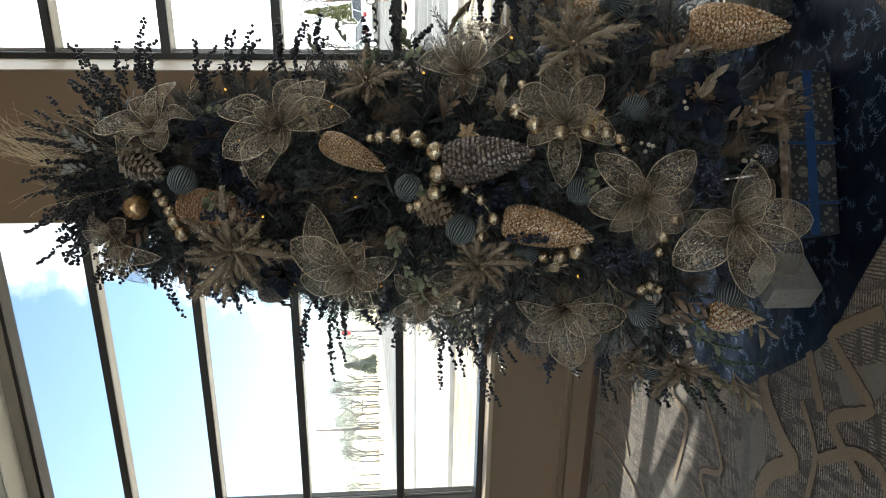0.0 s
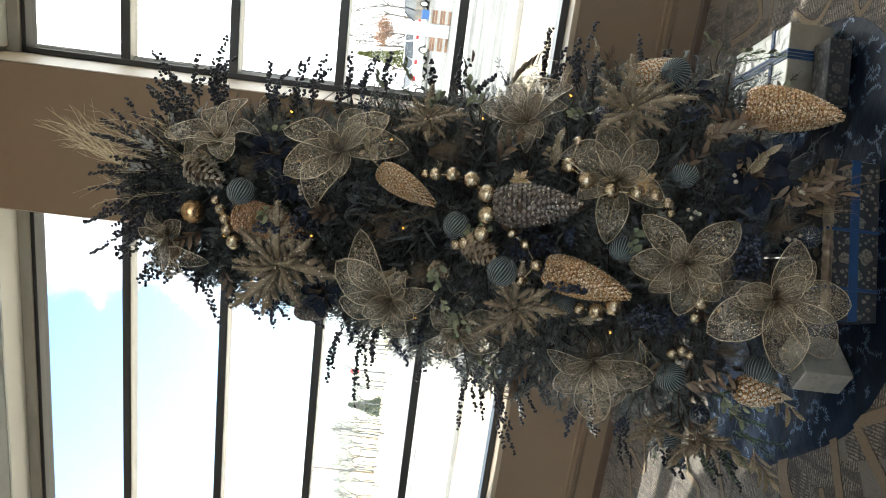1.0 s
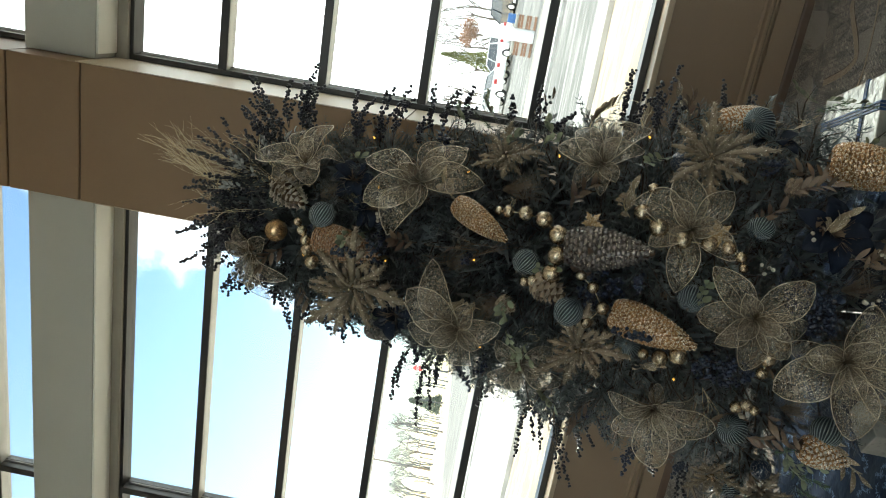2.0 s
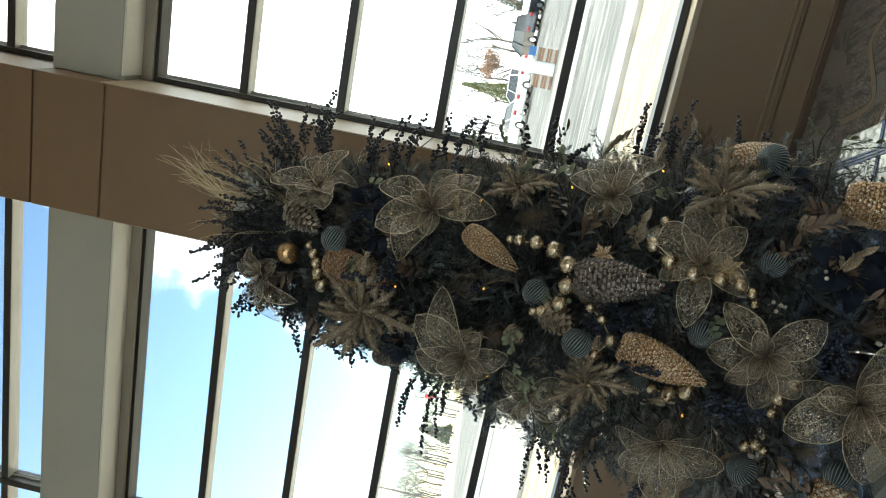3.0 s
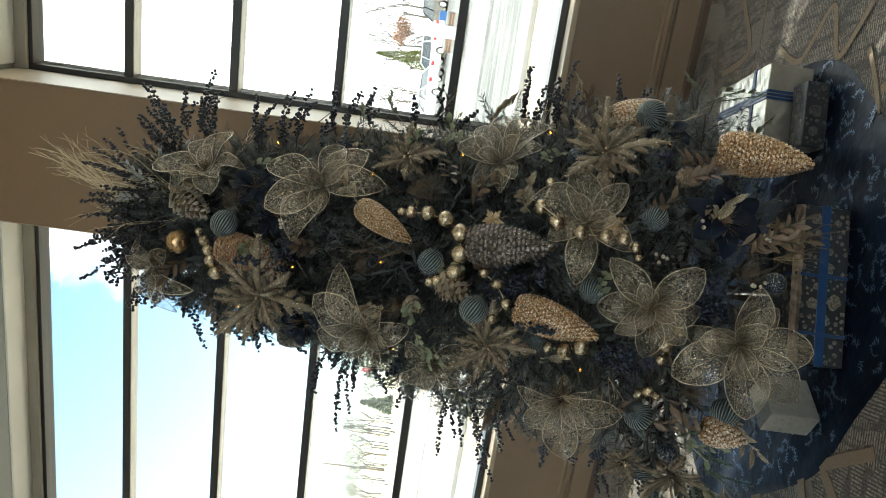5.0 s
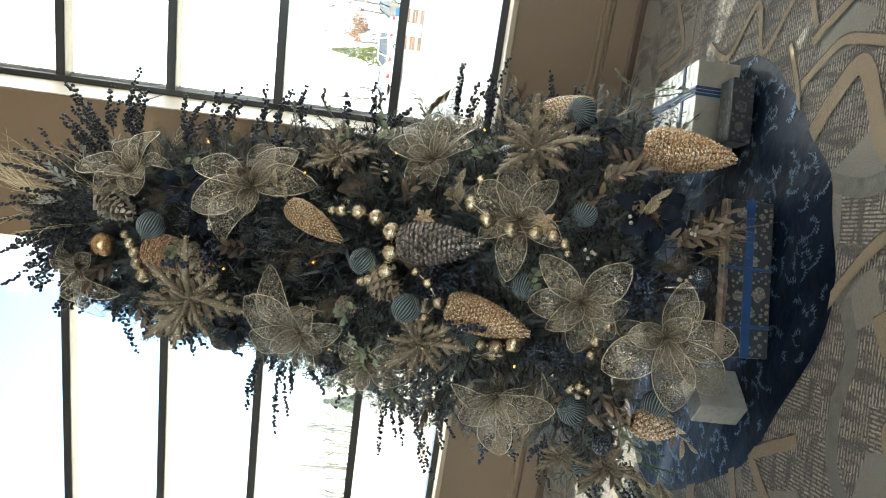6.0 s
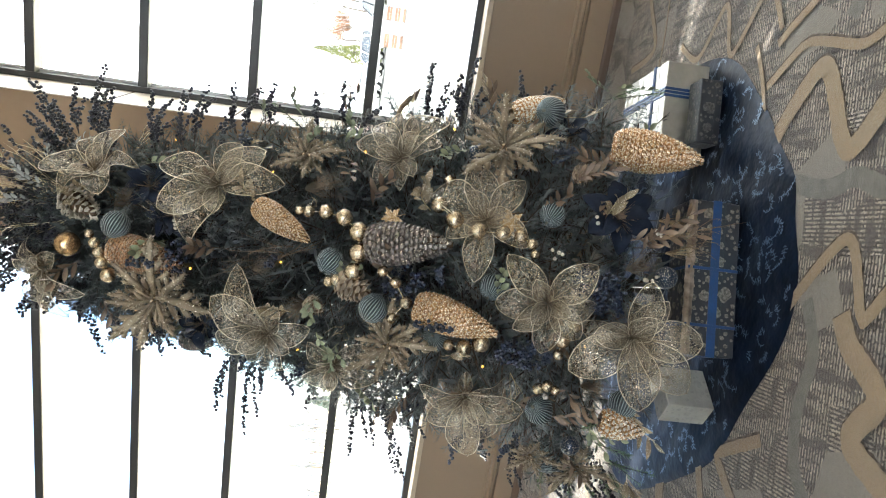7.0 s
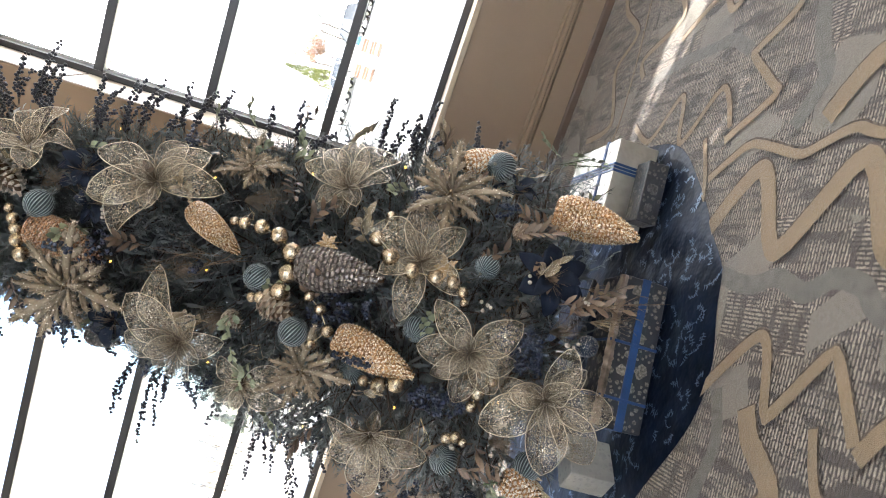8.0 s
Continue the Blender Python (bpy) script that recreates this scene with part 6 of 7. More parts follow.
# ---- skirt and presents ----
def tree_skirt():
    """A round velvet cloth that lies in folds, with a wavy hem and scrolls printed round it."""
    root = thing("tree_skirt", "navy crushed velvet tree skirt with silvery scroll print", "tree skirt", pose(0.30, 0.51, 0))

    def hem(a):
        deg = math.degrees(a)
        r = 0.85 + 0.008 * math.sin(9 * a + 1.0)
        for centre, rise, spread in ((-52, 0.045, 5), (-74, 0.075, 14), (-10, 0.035, 9), (180, 0.17, 14), (-107, -0.02, 8)):
            off = (deg - centre + 180) % 360 - 180
            r += rise * math.exp(-0.5 * (off / spread) ** 2)
        return r

    def height(r, a):
        fold = 0.5 + 0.5 * math.sin(11 * a + 2.0 * math.sin(3 * a)) * math.cos(5 * r + 2 * a)
        crumple = noise.noise(Vector((r * math.cos(a) * 7, r * math.sin(a) * 7, 1.5)))
        return 0.005 + 0.009 * fold * min(1, r * 1.5) * (1 - 0.55 * max(0, (r - 0.75) / 0.15)) * 0.8 + 0.012 * (crumple + 0.7) * min(1, max(0, 0.92 - r) * 5) + 0.09 * max(0, 0.35 - r)

    g = Geo()
    na, nr = 220, 42
    verts, faces = [], []
    for i in range(nr + 1):
        for k in range(na):
            a = 2 * math.pi * k / na
            r = 0.05 + (hem(a) - 0.05) * i / nr
            z = height(r, a) if i < nr else 0.003
            verts.append((r * math.cos(a), r * math.sin(a), z))
    for i in range(nr):
        for k in range(na):
            faces.append((i * na + k, (i + 1) * na + k, (i + 1) * na + (k + 1) % na, i * na + (k + 1) % na))
    g.add(verts, faces)
    part("cloth", g.mesh("cloth", M_VELVET), root)
    rng = random.Random(21)
    s = Geo()

    def stroke(x, y, turn, ln, bend, wide):
        pts = []
        for q in range(6):
            u = q / 5
            px = x + ln * u * math.cos(turn + bend * u)
            py = y + ln * u * math.sin(turn + bend * u)
            pts.append(Vector((px, py, height(math.hypot(px, py), math.atan2(py, px)) + 0.0035)))
        vs = []
        for q, p in enumerate(pts):
            d = (pts[min(q + 1, 5)] - pts[max(q - 1, 0)]).normalized()
            side = Vector((-d.y, d.x, 0)) * wide * (0.5 + 0.5 * math.sin(math.pi * (q + 0.6) / 6.2))
            vs += [p + side, p - side]
        s.add(vs, [(2 * q, 2 * q + 1, 2 * q + 3, 2 * q + 2) for q in range(5)])

    for k in range(470):
        rr = 0.32 + 0.60 * math.sqrt((k + 0.5) / 470)
        a = k * 2.39996 + rng.uniform(-0.1, 0.1)
        if rr > hem(a) - 0.03 or rng.random() < 0.15:
            continue
        x, y = rr * math.cos(a), rr * math.sin(a)
        way = rng.uniform(0, 2 * math.pi)
        bend = rng.choice((-1, 1)) * rng.uniform(0.8, 2.6)
        for j in range(rng.choice((4, 6, 8, 10))):
            w = way + bend * j / 6
            stroke(x, y, w, 0.010, 0.1, 0.0011)
            for side in (1, -1):
                for swing in (0.45, 0.95):
                    if rng.random() < 0.62:
                        stroke(x, y, w + side * swing, rng.uniform(0.005, 0.017) * (1.1 - 0.08 * j), side * 0.6, rng.uniform(0.0009, 0.0017))
            x, y = x + 0.010 * math.cos(w), y + 0.010 * math.sin(w)
    pr = part("scroll_print", s.mesh("scroll_print", M_SCROLL), root, "silvery scroll print")
    pr["kind"] = "stuff"


tree_skirt()


def present(x, y, w, d, h, turn, dots, ribbon_at, label, strands=3, base=0.03, paper=M_FOIL, inks=M_DOT, dot=0.012):
    """A wrapped box with folded paper edges, its ribbon, and a spotted print where it has one."""
    root = thing("present", label, "present", pose(x, y, base, 0, 0, turn), "presents under the tree")
    g = Geo()
    g.box((-w / 2, -d / 2, 0), (w / 2, d / 2, h), 0, 0.004)
    part("wrapped_box", g.mesh("wrapped_box", paper, False), root)
    g = Geo()
    g.box((-w / 2 - 0.0015, -0.001 - d / 2, h * 0.30), (w / 2 + 0.0015, d / 2 + 0.001, h * 0.308), 0)
    part("paper_fold", g.mesh("paper_fold", paper, False), root)
    if paper is M_FOILDARK and w > 0.4:
        g = Geo()
        n = 60
        verts = []
        for i in range(n + 1):
            px = -w / 2 + 0.002 + (w - 0.004) * i / n
            puff = noise.noise(Vector((px * 38, 0, 2)))
            fold = noise.noise(Vector((px * 70, 5, 2)))
            verts += [(px, -d / 2 - 0.002, h - 0.016 - 0.012 * abs(fold)), (px, -d / 2 - 0.007 - 0.004 * puff, h - 0.003 + 0.004 * fold),
                      (px, -d / 2 + 0.008, h + 0.009 + 0.008 * puff), (px, -d / 2 + 0.026 + 0.010 * fold, h + 0.002)]
        g.add(verts, [(4 * i + k, 4 * i + k + 1, 4 * i + k + 5, 4 * i + k + 4) for i in range(n) for k in range(3)])
        part("foil_top", g.mesh("foil_top", M_ROSEFOIL, False), root, "crinkled rose foil top")
    for axis, off, wid in ribbon_at:
        g = Geo()
        for j in range(strands):
            o = off + (j - (strands - 1) / 2) * wid / strands * 1.15
            q = wid / strands * 0.42
            if axis == "z":
                g.box((-w / 2 - 0.003, -d / 2 - 0.003, o - q), (w / 2 + 0.003, d / 2 + 0.003, o + q), 0, 0.001)
            elif axis == "x":
                g.box((o - q, -d / 2 - 0.004, -0.001), (o + q, d / 2 + 0.004, h + 0.004), 0, 0.001)
            else:
                g.box((-w / 2 - 0.004, o - q, -0.001), (w / 2 + 0.004, o + q, h + 0.004), 0, 0.001)
        part("ribbon", g.mesh("ribbon", M_RIBBON, False), root, "blue ribbon")
    if dots:
        g = Geo()
        rng = random.Random(int(w * 1000))
        for face in range(5):
            half = (d if face in (1, 2) else w) / 2
            span = w if face in (0, 1, 2) else d
            tall = d if face == 0 else h
            placed = []
            for tries in range(int(span * tall * 9000)):
                r = dot * rng.choice((0.3, 0.45, 0.7, 1.1, 1.4))
                if span < 2.4 * r or tall < 2.4 * r:
                    continue
                u, v = rng.uniform(-span / 2 + r, span / 2 - r), rng.uniform(r, tall - r)
                if any((u - pu) ** 2 + (v - pv) ** 2 < (1.12 * (r + pr)) ** 2 for pu, pv, pr in placed):
                    continue
                placed.append((u, v, r))
                if face == 0:
                    c, e1, e2, nn = Vector((u, v - d / 2, h)), Vector((1, 0, 0)), Vector((0, 1, 0)), Vector((0, 0, 1))
                else:
                    sgn = 1 if face in (1, 3) else -1
                    e2 = Vector((0, 0, 1))
                    if face in (1, 2):
                        c, e1, nn = Vector((u, sgn * half, v)), Vector((1, 0, 0)), Vector((0, sgn, 0))
                    else:
                        c, e1, nn = Vector((sgn * half, u, v)), Vector((0, 1, 0)), Vector((sgn, 0, 0))
                wob = [rng.uniform(0.72, 1.08) for q in range(18)]
                ring = [c + nn * 0.0012 + (e1 * math.cos(t) + e2 * math.sin(t)) * r * wob[q] for q, t in enumerate([2 * math.pi * q / 18 for q in range(18)])]
                g.add(ring + [c + nn * 0.0012], [(q, (q + 1) % 18, 18) for q in range(18)])
        pr = part("print", g.mesh("print", inks, False), root, "grey snowflake print")
        pr["kind"] = "stuff"


present(0.900, 0.668, 0.35, 0.44, 0.17, 19, False, (("y", -0.10, 0.02), ("x", 0.055, 0.035)), "silver foil present with thin blue ribbon")
present(0.441, -0.028, 0.52, 0.16, 0.17, 25, True, (("x", 0.03, 0.012), ("x", -0.16, 0.012), ("z", 0.082, 0.036)), "long flat dark foil present with lace dots and blue ribbon", 1, 0.03, M_FOILDARK, M_LACE, 0.019)
present(0.031, -0.096, 0.16, 0.10, 0.165, 63.4, True, (), "small pale silver present box", 3, 0.03, M_PALEPAPER)
present(0.965, 0.375, 0.24, 0.10, 0.085, 20, True, (), "small dark present with faint lace dots", 1, 0.03, M_FOILDARK, M_FAINTLACE, 0.018)

# ---- outdoors ----


def rise(y):
    """The ground outside climbs gently away from the windows."""
    return -0.45 + 0.042 * (min(y, 60.0) - 3.0)


def strip(name, x0, y0, x1, y1, lift, mat, label, category):
    """A stretch of ground that follows the slope, with a real edge."""
    g = Geo()
    verts = [(x, y, z) for x in (x0, x1) for y in (y0, y1) for z in (rise(y) - 0.3, rise(y) + lift)]
    g.add(verts, [(0, 1, 3, 2), (4, 6, 7, 5), (0, 4, 5, 1), (2, 3, 7, 6), (1, 5, 7, 3), (0, 2, 6, 4)])
    return thing(name, label, category, kind="structure", data=g.mesh(name, mat, False))


def outdoors():
    g = Geo()
    cuts = (2.36, 60.0, 3000.0)
    verts = [(x, y, rise(y) - 0.05) for y in cuts for x in (-1500, 1500)]
    verts += [(x, y, rise(2.36) - 0.05) for y in (-1500,) for x in (-1500, 1500)]
    g.add(verts, [(0, 1, 3, 2), (2, 3, 5, 4), (6, 7, 1, 0)])
    thing("ground", "dry straw coloured winter lawn", "ground", kind="structure", data=g.mesh("ground", M_LAWN, False))
    strip("lawn", -300, 2.36, 300, 11.4, 0.0, M_LAWN, "dry winter lawn with pale frost patches", "lawn")
    strip("kerb", -300, 11.4, 300, 12.6, 0.10, M_KERB, "pale concrete kerb", "kerb")
    strip("road", -6.0, 12.61, 300, 19.8, 0.01, M_ASPHALT, "grey asphalt drive outside the windows", "road")
    strip("frosted_lawn", -300, 12.61, -6.01, 19.8, 0.03, M_FROSTLAWN, "frosted pale lawn beside the drive", "lawn")
    strip("kerb", -300, 19.81, 300, 22.6, 0.10, M_KERB, "pale concrete kerb", "kerb")
    strip("gravel_bed", -300, 22.61, 300, 27.4, 0.04, M_MULCH, "pale gravel and mulch planting bed", "ground")
    strip("parking_lot", -26, 27.41, 300, 59.9, 0.0, M_ASPHALT, "grey asphalt parking lot", "parking lot")


outdoors()


def car(x, y, turn, paint, label, tall=0.0):
    """A parked car: body with wheel arches, a glazed cabin under a roof with pillars, four wheels, lamps."""
    root = thing("car", label, "car", pose(x, y, rise(y) + 0.01, 0, 0, turn), "parked cars")

    def arch(cx):
        return [(cx - 0.39 * math.cos(t), 0.30 + 0.39 * math.sin(t)) for t in [math.pi * k / 8 for k in range(9)]]

    low = [(-2.22, 0.30)] + arch(-1.36) + arch(1.38) + [(2.22, 0.28), (2.28, 0.52), (2.20, 0.72), (1.95, 0.84), (1.10, 0.95), (0.2, 0.97), (-1.5, 0.99), (-2.12, 0.98 + 0.5 * tall), (-2.25, 0.80), (-2.28, 0.50)]
    g = Geo()
    n = len(low)
    rows = []
    for yy, q in ((-0.87, 0.985), (-0.80, 1.0), (0.80, 1.0), (0.87, 0.985)):
        rows += [Vector((px * q, yy, 0.30 + (pz - 0.30) * q)) for px, pz in low]
    faces = [(r * n + k, (r + 1) * n + k, (r + 1) * n + (k + 1) % n, r * n + (k + 1) % n) for r in range(3) for k in range(n)]
    faces += [tuple(range(n)), tuple(3 * n + k for k in range(n - 1, -1, -1))]
    g.add(rows, faces)
    part("body", g.mesh("body", paint, False), root)
    top = 1.45 + tall
    cabin = [(-2.05 if tall else -1.72, 0.98), (-1.70 if tall else -1.05, top - 0.04), (0.30, top), (1.12, 0.96)]
    g = Geo()
    g.add([Vector((px, s * (0.80 if pz < 1.1 else 0.62), pz)) for s in (-1, 1) for px, pz in cabin], [(0, 4, 5, 1), (1, 5, 6, 2), (2, 6, 7, 3), (0, 1, 2, 3), (7, 6, 5, 4)])
    part("glazing", g.mesh("glazing", M_CARGLASS, False), root, "dark tinted glazing")
    g = Geo()
    g.box((cabin[1][0] - 0.05, -0.65, top - 0.05), (cabin[2][0] + 0.08, 0.65, top + 0.02), 0, 0.02)
    part("roof", g.mesh("roof", paint), root)
    for s in (-1, 1):
        g = Geo()
        for (xa, za), (xb, zb) in ((cabin[0], cabin[1]), ((-0.30, 0.98), (-0.36, top)), (cabin[3], cabin[2])):
            g.tube([(xa, s * 0.81, za), (xb, s * 0.635, zb)], 0.045, 0.04, 6)
        part("pillars", g.mesh("pillars", paint), root)
        for px in (-1.36, 1.38):
            w = part("wheel", None, root, "", pose(px, s * 0.78, 0.33, 90))
            t = Geo()
            t.lathe([(0.21, -0.1), (0.31, -0.1), (0.33, -0.06), (0.33, 0.06), (0.31, 0.1), (0.21, 0.1)], 20)
            part("tyre", t.mesh("tyre", M_TYRE), w)
            t = Geo()
            for k in range(7):
                a = 2 * math.pi * k / 7
                t.tube([(0, 0, s * 0.04), (0.21 * math.cos(a), 0.21 * math.sin(a), s * -0.09)], 0.035, 0.025, 4)
            t.lathe([(0.205, -0.102), (0.225, -0.102), (0.225, 0.102), (0.205, 0.102)], 18)
            part("rim", t.mesh("rim", M_RIM), w)
        g = Geo()
        g.box((-2.285, s * 0.66 - 0.15, 0.70), (-2.10, s * 0.66 + 0.19, 0.90), 0, 0.02)
        part("tail_lamp", g.mesh("tail_lamp", M_TAIL), root, "red tail lamp")
        g = Geo()
        g.box((2.10, s * 0.66 - 0.15, 0.60), (2.27, s * 0.66 + 0.15, 0.74), 0, 0.02)
        part("headlight", g.mesh("headlight", M_RIM), root)
    g = Geo()
    g.box((-2.36, -0.80, 0.36), (-2.18, 0.80, 0.56), 0, 0.03)
    part("bumper", g.mesh("bumper", paint), root)


car(-3.60, 45.5, 135, M_CARWHITE, "white saloon car parked in the lot")
car(-1.15, 47.2, 135, M_CARWHITE, "white estate car parked in the lot", 0.12)
car(2.1, 55.5, 125, M_CARDARK, "dark estate car parked farther off", 0.35)
car(4.6, 56.0, 125, M_CARDARK, "dark car parked farther off", 0.1)
car(7.6, 50.5, 140, M_CARBLUE, "blue car parked near the drive")
car(-13.0, 48, 135, M_CARDARK, "dark car parked farther off")


def brick_mesh():
    g = Geo()
    g.box((-0.105, -0.05, -0.034), (0.105, 0.05, 0.034), 0, 0.004)
    return g.mesh("brick", M_BRICK, False)


def entrance_sign():
    """A slim white pylon between two low brick piers."""
    root = thing("entrance_sign", "slim white pylon sign between low brick piers", "sign", pose(0.63, 30.0, rise(30.0)) @ Matrix.Scale(1.33, 4))
    bm = brick_mesh()
    pale = bm.copy()
    pale.materials[0] = M_KERB
    for cx in (-0.42, 0.42):
        g = Geo()
        g.box((cx - 0.17, -0.17, 0), (cx + 0.17, 0.17, 0.62))
        part("pier_core", g.mesh("pier_core", M_KERB, False), root, "mortar core")
        for row in range(7):
            for k in (-1, 1):
                part("brick", pale if row % 3 == 1 else bm, root, "", pose(cx + k * 0.108, -0.145, 0.045 + row * 0.084))
                part("brick", bm, root, "", pose(cx + k * 0.145, 0.0 + (row % 2) * 0.05, 0.045 + row * 0.084, 0, 0, 90))
        g = Geo()
        g.box((cx - 0.23, -0.23, 0.62), (cx + 0.23, 0.23, 0.69), 0, 0.01)
        part("capstone", g.mesh("capstone", M_KERB, False), root)
    g = Geo()
    g.box((-0.21, -0.12, 0.0), (0.21, 0.12, 1.62), 0, 0.02)
    part("pylon", g.mesh("pylon", M_STOPWHITE, False), root, "white pylon board")


entrance_sign()
slab("collection_bin", (1.06, 36.0, rise(36.2)), (1.52, 36.5, rise(36.2) + 1.05), M_BLUEBIN, bevel=0.04, label="blue plastic collection bin", category="bin")


def leaf_cloud(centre, size, count, blade, seed, shape):
    rng = random.Random(seed)
    g = Geo()
    for i in range(count):
        p = shape(rng)
        p = Vector((p[0] * size[0], p[1] * size[1], p[2] * size[2])) + Vector(centre)
        d = Vector((rng.uniform(-1, 1), rng.uniform(-1, 1), rng.uniform(-0.5, 1)))
        g.blade(p, d, (rng.uniform(-1, 1), rng.uniform(-1, 1), 1), blade * rng.uniform(0.7, 1.4), blade * 0.55)
    return g


def in_cone(rng):
    t = rng.random() ** 1.6
    a = rng.uniform(0, 6.283)
    r = (1 - t) * (0.75 + 0.25 * rng.random()) * (0.9 + 0.2 * math.sin(3 * a + 9 * t))
    return r * math.cos(a), r * math.sin(a), t


def in_lumps(rng):
    k = rng.randrange(7)
    c = Vector((math.cos(k * 2.4) * 0.5, math.sin(k * 2.4) * 0.5, 0.2 * math.sin(k * 1.7)))
    v = Vector((rng.gauss(0, 1), rng.gauss(0, 1), rng.gauss(0, 1))).normalized() * 0.5 * rng.random() ** 0.5
    return c + v


def branching(height, radius, seed, depth=4):
    """A bare crown: limbs that fork again and again and taper to twigs."""
    rng = random.Random(seed)
    g = Geo()

    def grow(p, d, ln, r, level):
        q = p + d * ln + Vector((0, 0, 0.04 * ln))
        g.tube([p, p.lerp(q, 0.5) + Vector((rng.uniform(-1, 1), rng.uniform(-1, 1), 0)) * 0.05 * ln, q], r, r * 0.6, 5 if level < 2 else 3)
        if level >= depth:
            return
        for k in range(3 if level else 4):
            n = (d + Vector((rng.uniform(-1, 1), rng.uniform(-1, 1), rng.uniform(-0.2, 0.7))) * 0.75).normalized()
            grow(p.lerp(q, rng.uniform(0.6, 1.0)), n, ln * rng.uniform(0.55, 0.75), r * 0.52, level + 1)

    grow(Vector((0, 0, 0)), Vector((0, 0, 1)), height * 0.33, radius, 0)
    return g


def tree(name, x, y, label, trunk, crown, mat):
    root = thing(name, label, "tree", pose(x, y, rise(y)), "trees outdoors")
    part("trunk", trunk.mesh("trunk", M_FARLEAF), root)
    if crown:
        part("crown", crown.mesh("crown", mat), root)
    return root


def small_trunk(h, r):
    g = Geo()
    g.tube([(0, 0, -0.1), (0.02, 0, h * 0.5), (0, 0.02, h)], r, r * 0.4, 7)
    return g


tree("cypress", -1.75, 50.5, "conical evergreen beside the parking lot", small_trunk(3.0, 0.09), leaf_cloud((0, 0, 0.1), (1.0, 1.0, 4.65), 5200, 0.16, 1, in_cone), M_CYPRESS)
tree("russet_tree", -0.1, 52.5, "small tree with russet winter leaves", branching(4.1, 0.10, 3), leaf_cloud((0, 0, 3.1), (1.15, 1.15, 1.1), 1500, 0.18, 2, in_lumps), M_RUSSET)
rng_trees = random.Random(31)
BARE = [branching(9.0, 0.10, s, 5) for s in (4, 5)]
YOUNG = branching(3.9, 0.032, 8, 5).mesh("trunk", M_FARLEAF)
BARE_MESH = [b.mesh("trunk", M_FARLEAF) for b in BARE]
for k in range(60):
    x = -120 + k * 3.6 + rng_trees.uniform(-2, 2) if k < 44 else -9 + (k - 44) * 1.25 + rng_trees.uniform(-0.5, 0.5)
    y = rng_trees.uniform(78, 120) if k < 44 else rng_trees.uniform(56, 74)
    root = thing("bare_tree", "leafless winter tree beyond the parking lot", "tree", pose(x, y, rise(y), 0, 0, rng_trees.uniform(0, 360)) @ Matrix.Scale(rng_trees.uniform(0.7, 1.25), 4), "trees outdoors")
    part("trunk", BARE_MESH[k % 2], root)
WOODS = [branching(5.6, 0.085, s, 5).mesh("trunk", M_FARWOOD) for s in (14, 15, 16)]
for k in range(54):
    x, y = -56 + k * 0.86 + rng_trees.uniform(-1, 1), rng_trees.uniform(52, 66)
    root = thing("bare_tree", "low leafless winter tree with pale grey twigs", "tree", pose(x, y, rise(y), 0, 0, rng_trees.uniform(0, 360)) @ Matrix.Scale(rng_trees.uniform(0.75, 1.2), 4), "trees outdoors")
    part("trunk", WOODS[k % 3], root)
for k in range(4):
    x, y = -95 + k * 33 + rng_trees.uniform(-3, 3), rng_trees.uniform(70, 110)
    root = thing("evergreen", "dark evergreen beyond the parking lot", "tree", pose(x, y, rise(y)), "trees outdoors")
    part("trunk", small_trunk(4.0, 0.14).mesh("trunk", M_FARLEAF), root)
    part("crown", leaf_cloud((0, 0, 0.6), (1.7, 1.7, 5.2), 1500, 0.5, 50 + k, in_cone).mesh("crown", M_FARGREEN), root)
for x, y in ((-33, 62), (-36, 62), (-57, 71)):
    root = thing("young_tree", "slender bare street tree", "tree", pose(x, y, rise(y), 0, 0, x * 30) @ Matrix.Scale(1.0, 4), "trees outdoors")
    part("trunk", YOUNG, root)


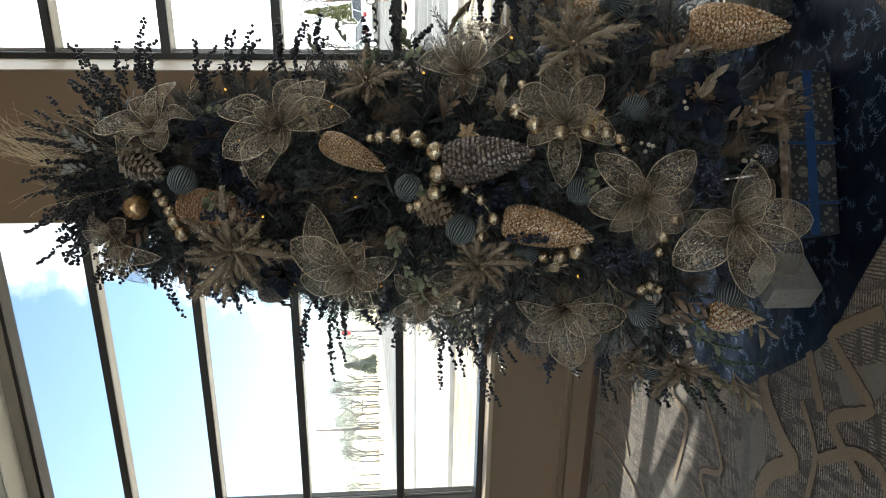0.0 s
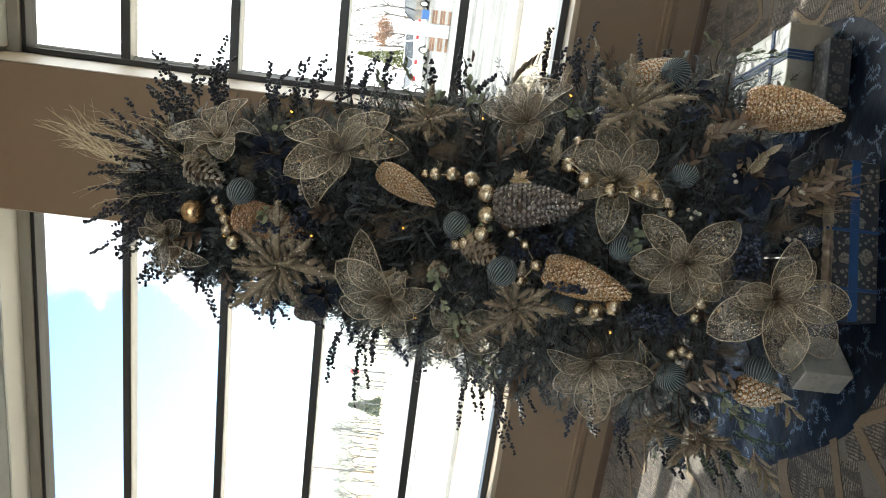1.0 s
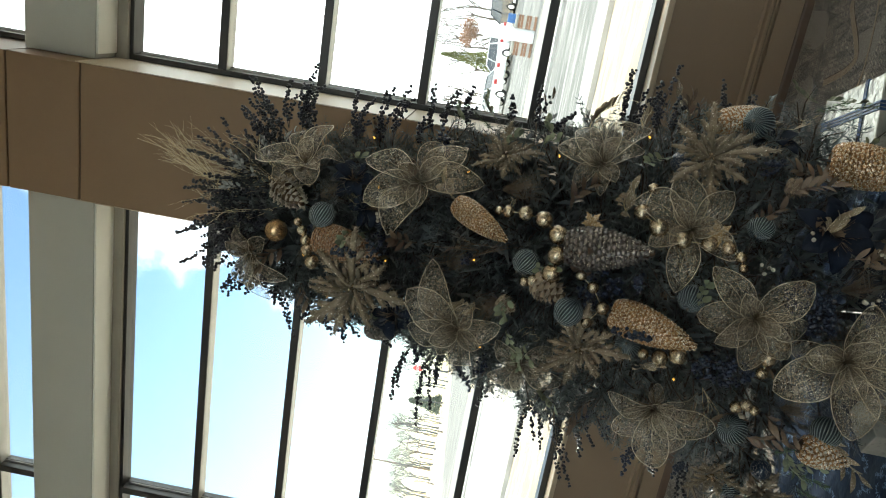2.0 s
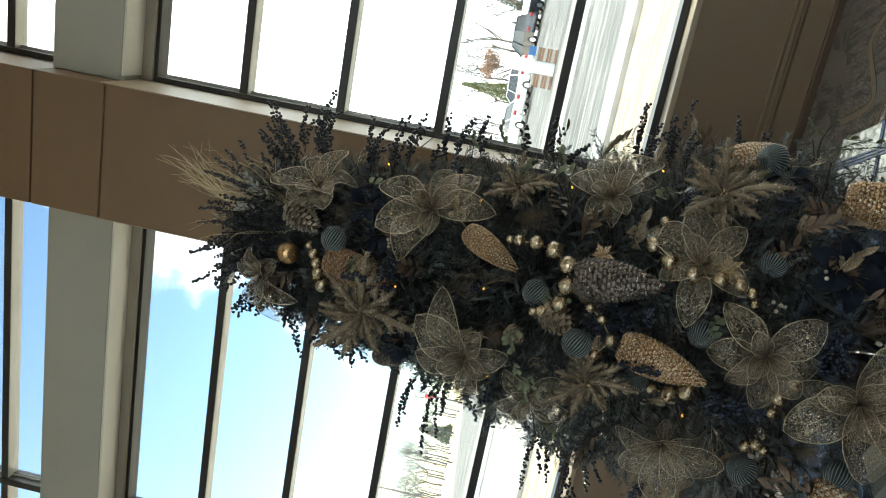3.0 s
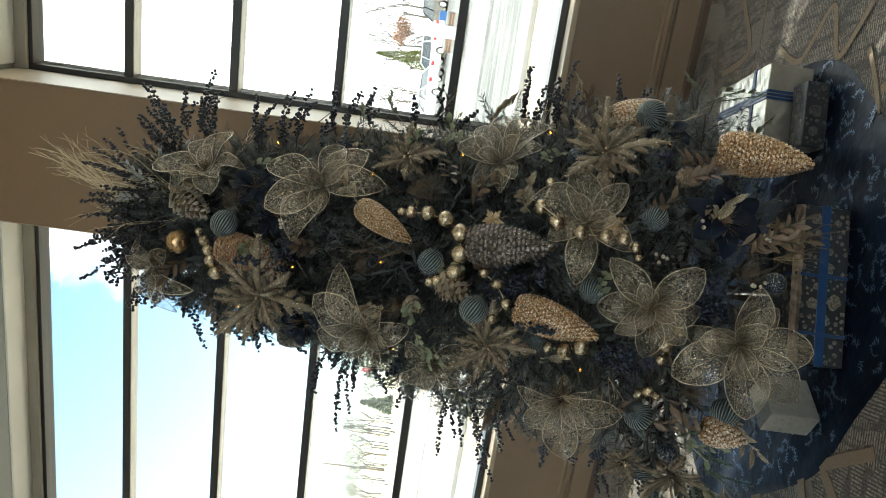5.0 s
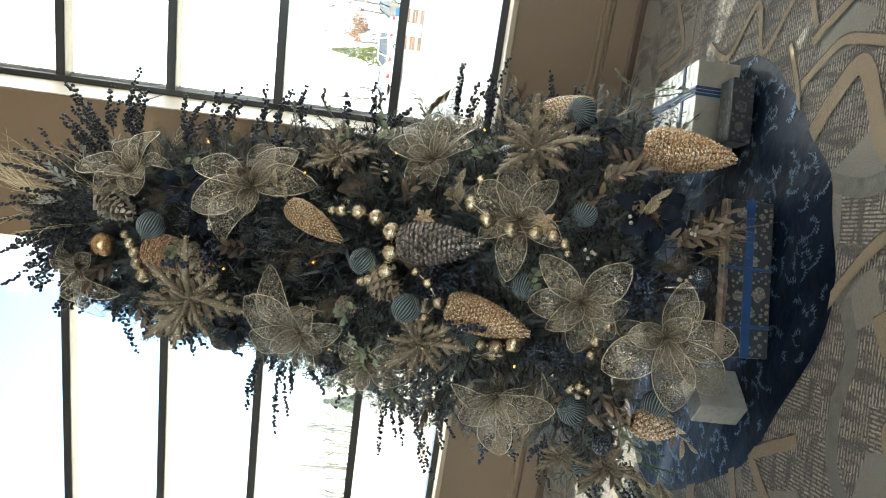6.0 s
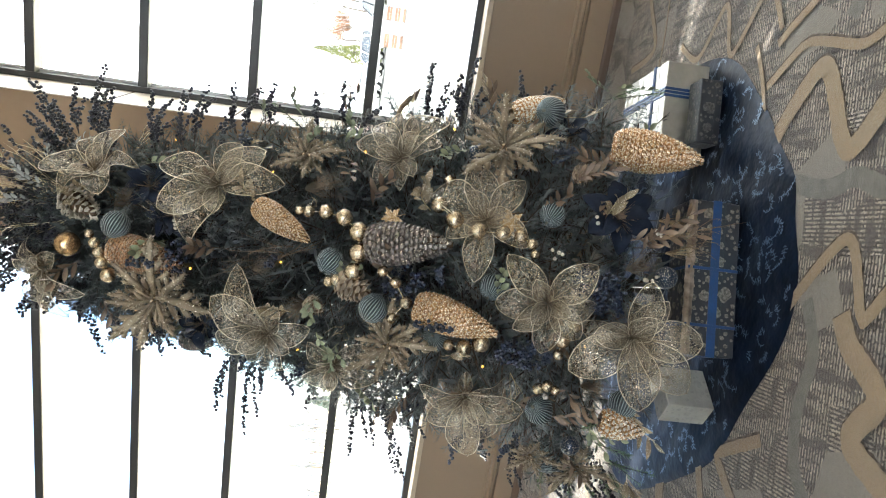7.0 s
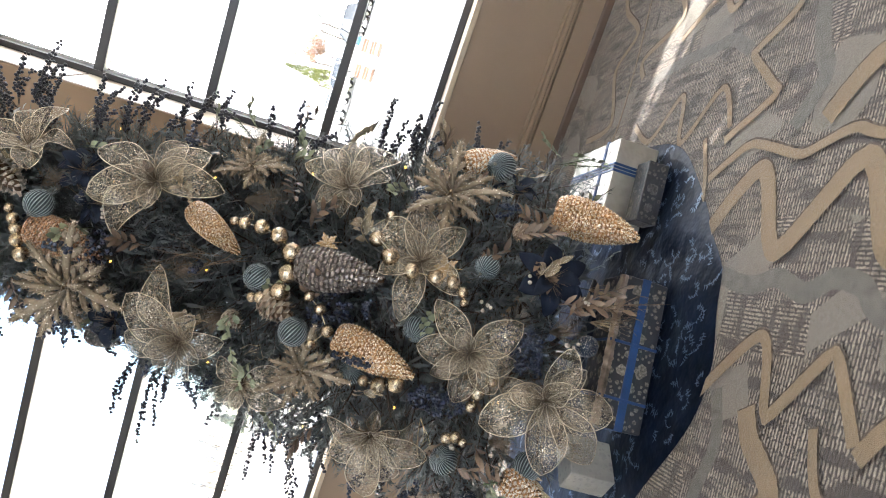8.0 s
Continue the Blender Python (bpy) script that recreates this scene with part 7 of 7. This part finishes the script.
def stop_sign(x, y):
    root = thing("stop_sign", "red octagonal stop sign on a steel post", "sign", pose(x, y, rise(y), 0, 0, -28))
    g = Geo()
    g.tube([(0, 0.03, 0), (0, 0.03, 3.0)], 0.03, 0.03, 8)
    part("post", g.mesh("post", M_RIM), root)

    def octagon(r, y0, y1):
        g = Geo()
        ring = [(r * math.cos(math.pi / 8 + k * math.pi / 4), r * math.sin(math.pi / 8 + k * math.pi / 4)) for k in range(8)]
        g.add([(a, y0, b + 2.72) for a, b in ring] + [(a, y1, b + 2.72) for a, b in ring],
              [tuple(range(8)), tuple(range(15, 7, -1))] + [(k, 8 + k, 8 + (k + 1) % 8, (k + 1) % 8) for k in range(8)])
        return g

    part("border", octagon(0.40, -0.006, 0.0).mesh("border", M_STOPWHITE, False), root, "white border")
    part("face", octagon(0.375, -0.012, -0.006).mesh("face", M_STOP, False), root, "red face")
    cu = bpy.data.curves.new("word", "FONT")
    cu.body = "STOP"
    cu.size = 0.30
    cu.align_x, cu.align_y = "CENTER", "CENTER"
    cu.extrude = 0.002
    cu.materials.append(M_STOPWHITE)
    part("lettering", cu, root, "white lettering", pose(0, -0.016, 2.72, 90))


stop_sign(-23.7, 45.0)


def utility_pole(x, y, tall, reach):
    root = thing("utility_pole", "wooden utility pole with two cross arms", "utility pole", pose(x, y, rise(y), 0, 0, 20), "utility poles")
    g = Geo()
    g.tube([(0, 0, -0.1), (0, 0, tall)], 0.018 * tall, 0.013 * tall, 8)
    part("post", g.mesh("post", M_POLE), root)
    for z in (0.92 * tall, 0.55 * tall):
        g = Geo()
        g.box((-reach, -0.05, z - 0.05), (reach, 0.05, z + 0.05), 0, 0.01)
        part("cross_arm", g.mesh("cross_arm", M_POLE, False), root)


for x, y, tall, reach in ((-95.6, 150, 10.4, 3.2), (-60, 85, 9.0, 1.2), (-46.5, 70, 3.4, 0.9)):
    utility_pole(x, y, tall, reach)


for k in range(14):
    x, y = -46 + k * 2.4 + rng_trees.uniform(-1, 1), rng_trees.uniform(44, 66)
    root = thing("young_tree", "slender bare street tree", "tree", pose(x, y, rise(y), 0, 0, k * 47) @ Matrix.Scale(rng_trees.uniform(1.1, 1.8), 4), "trees outdoors")
    part("trunk", YOUNG, root)
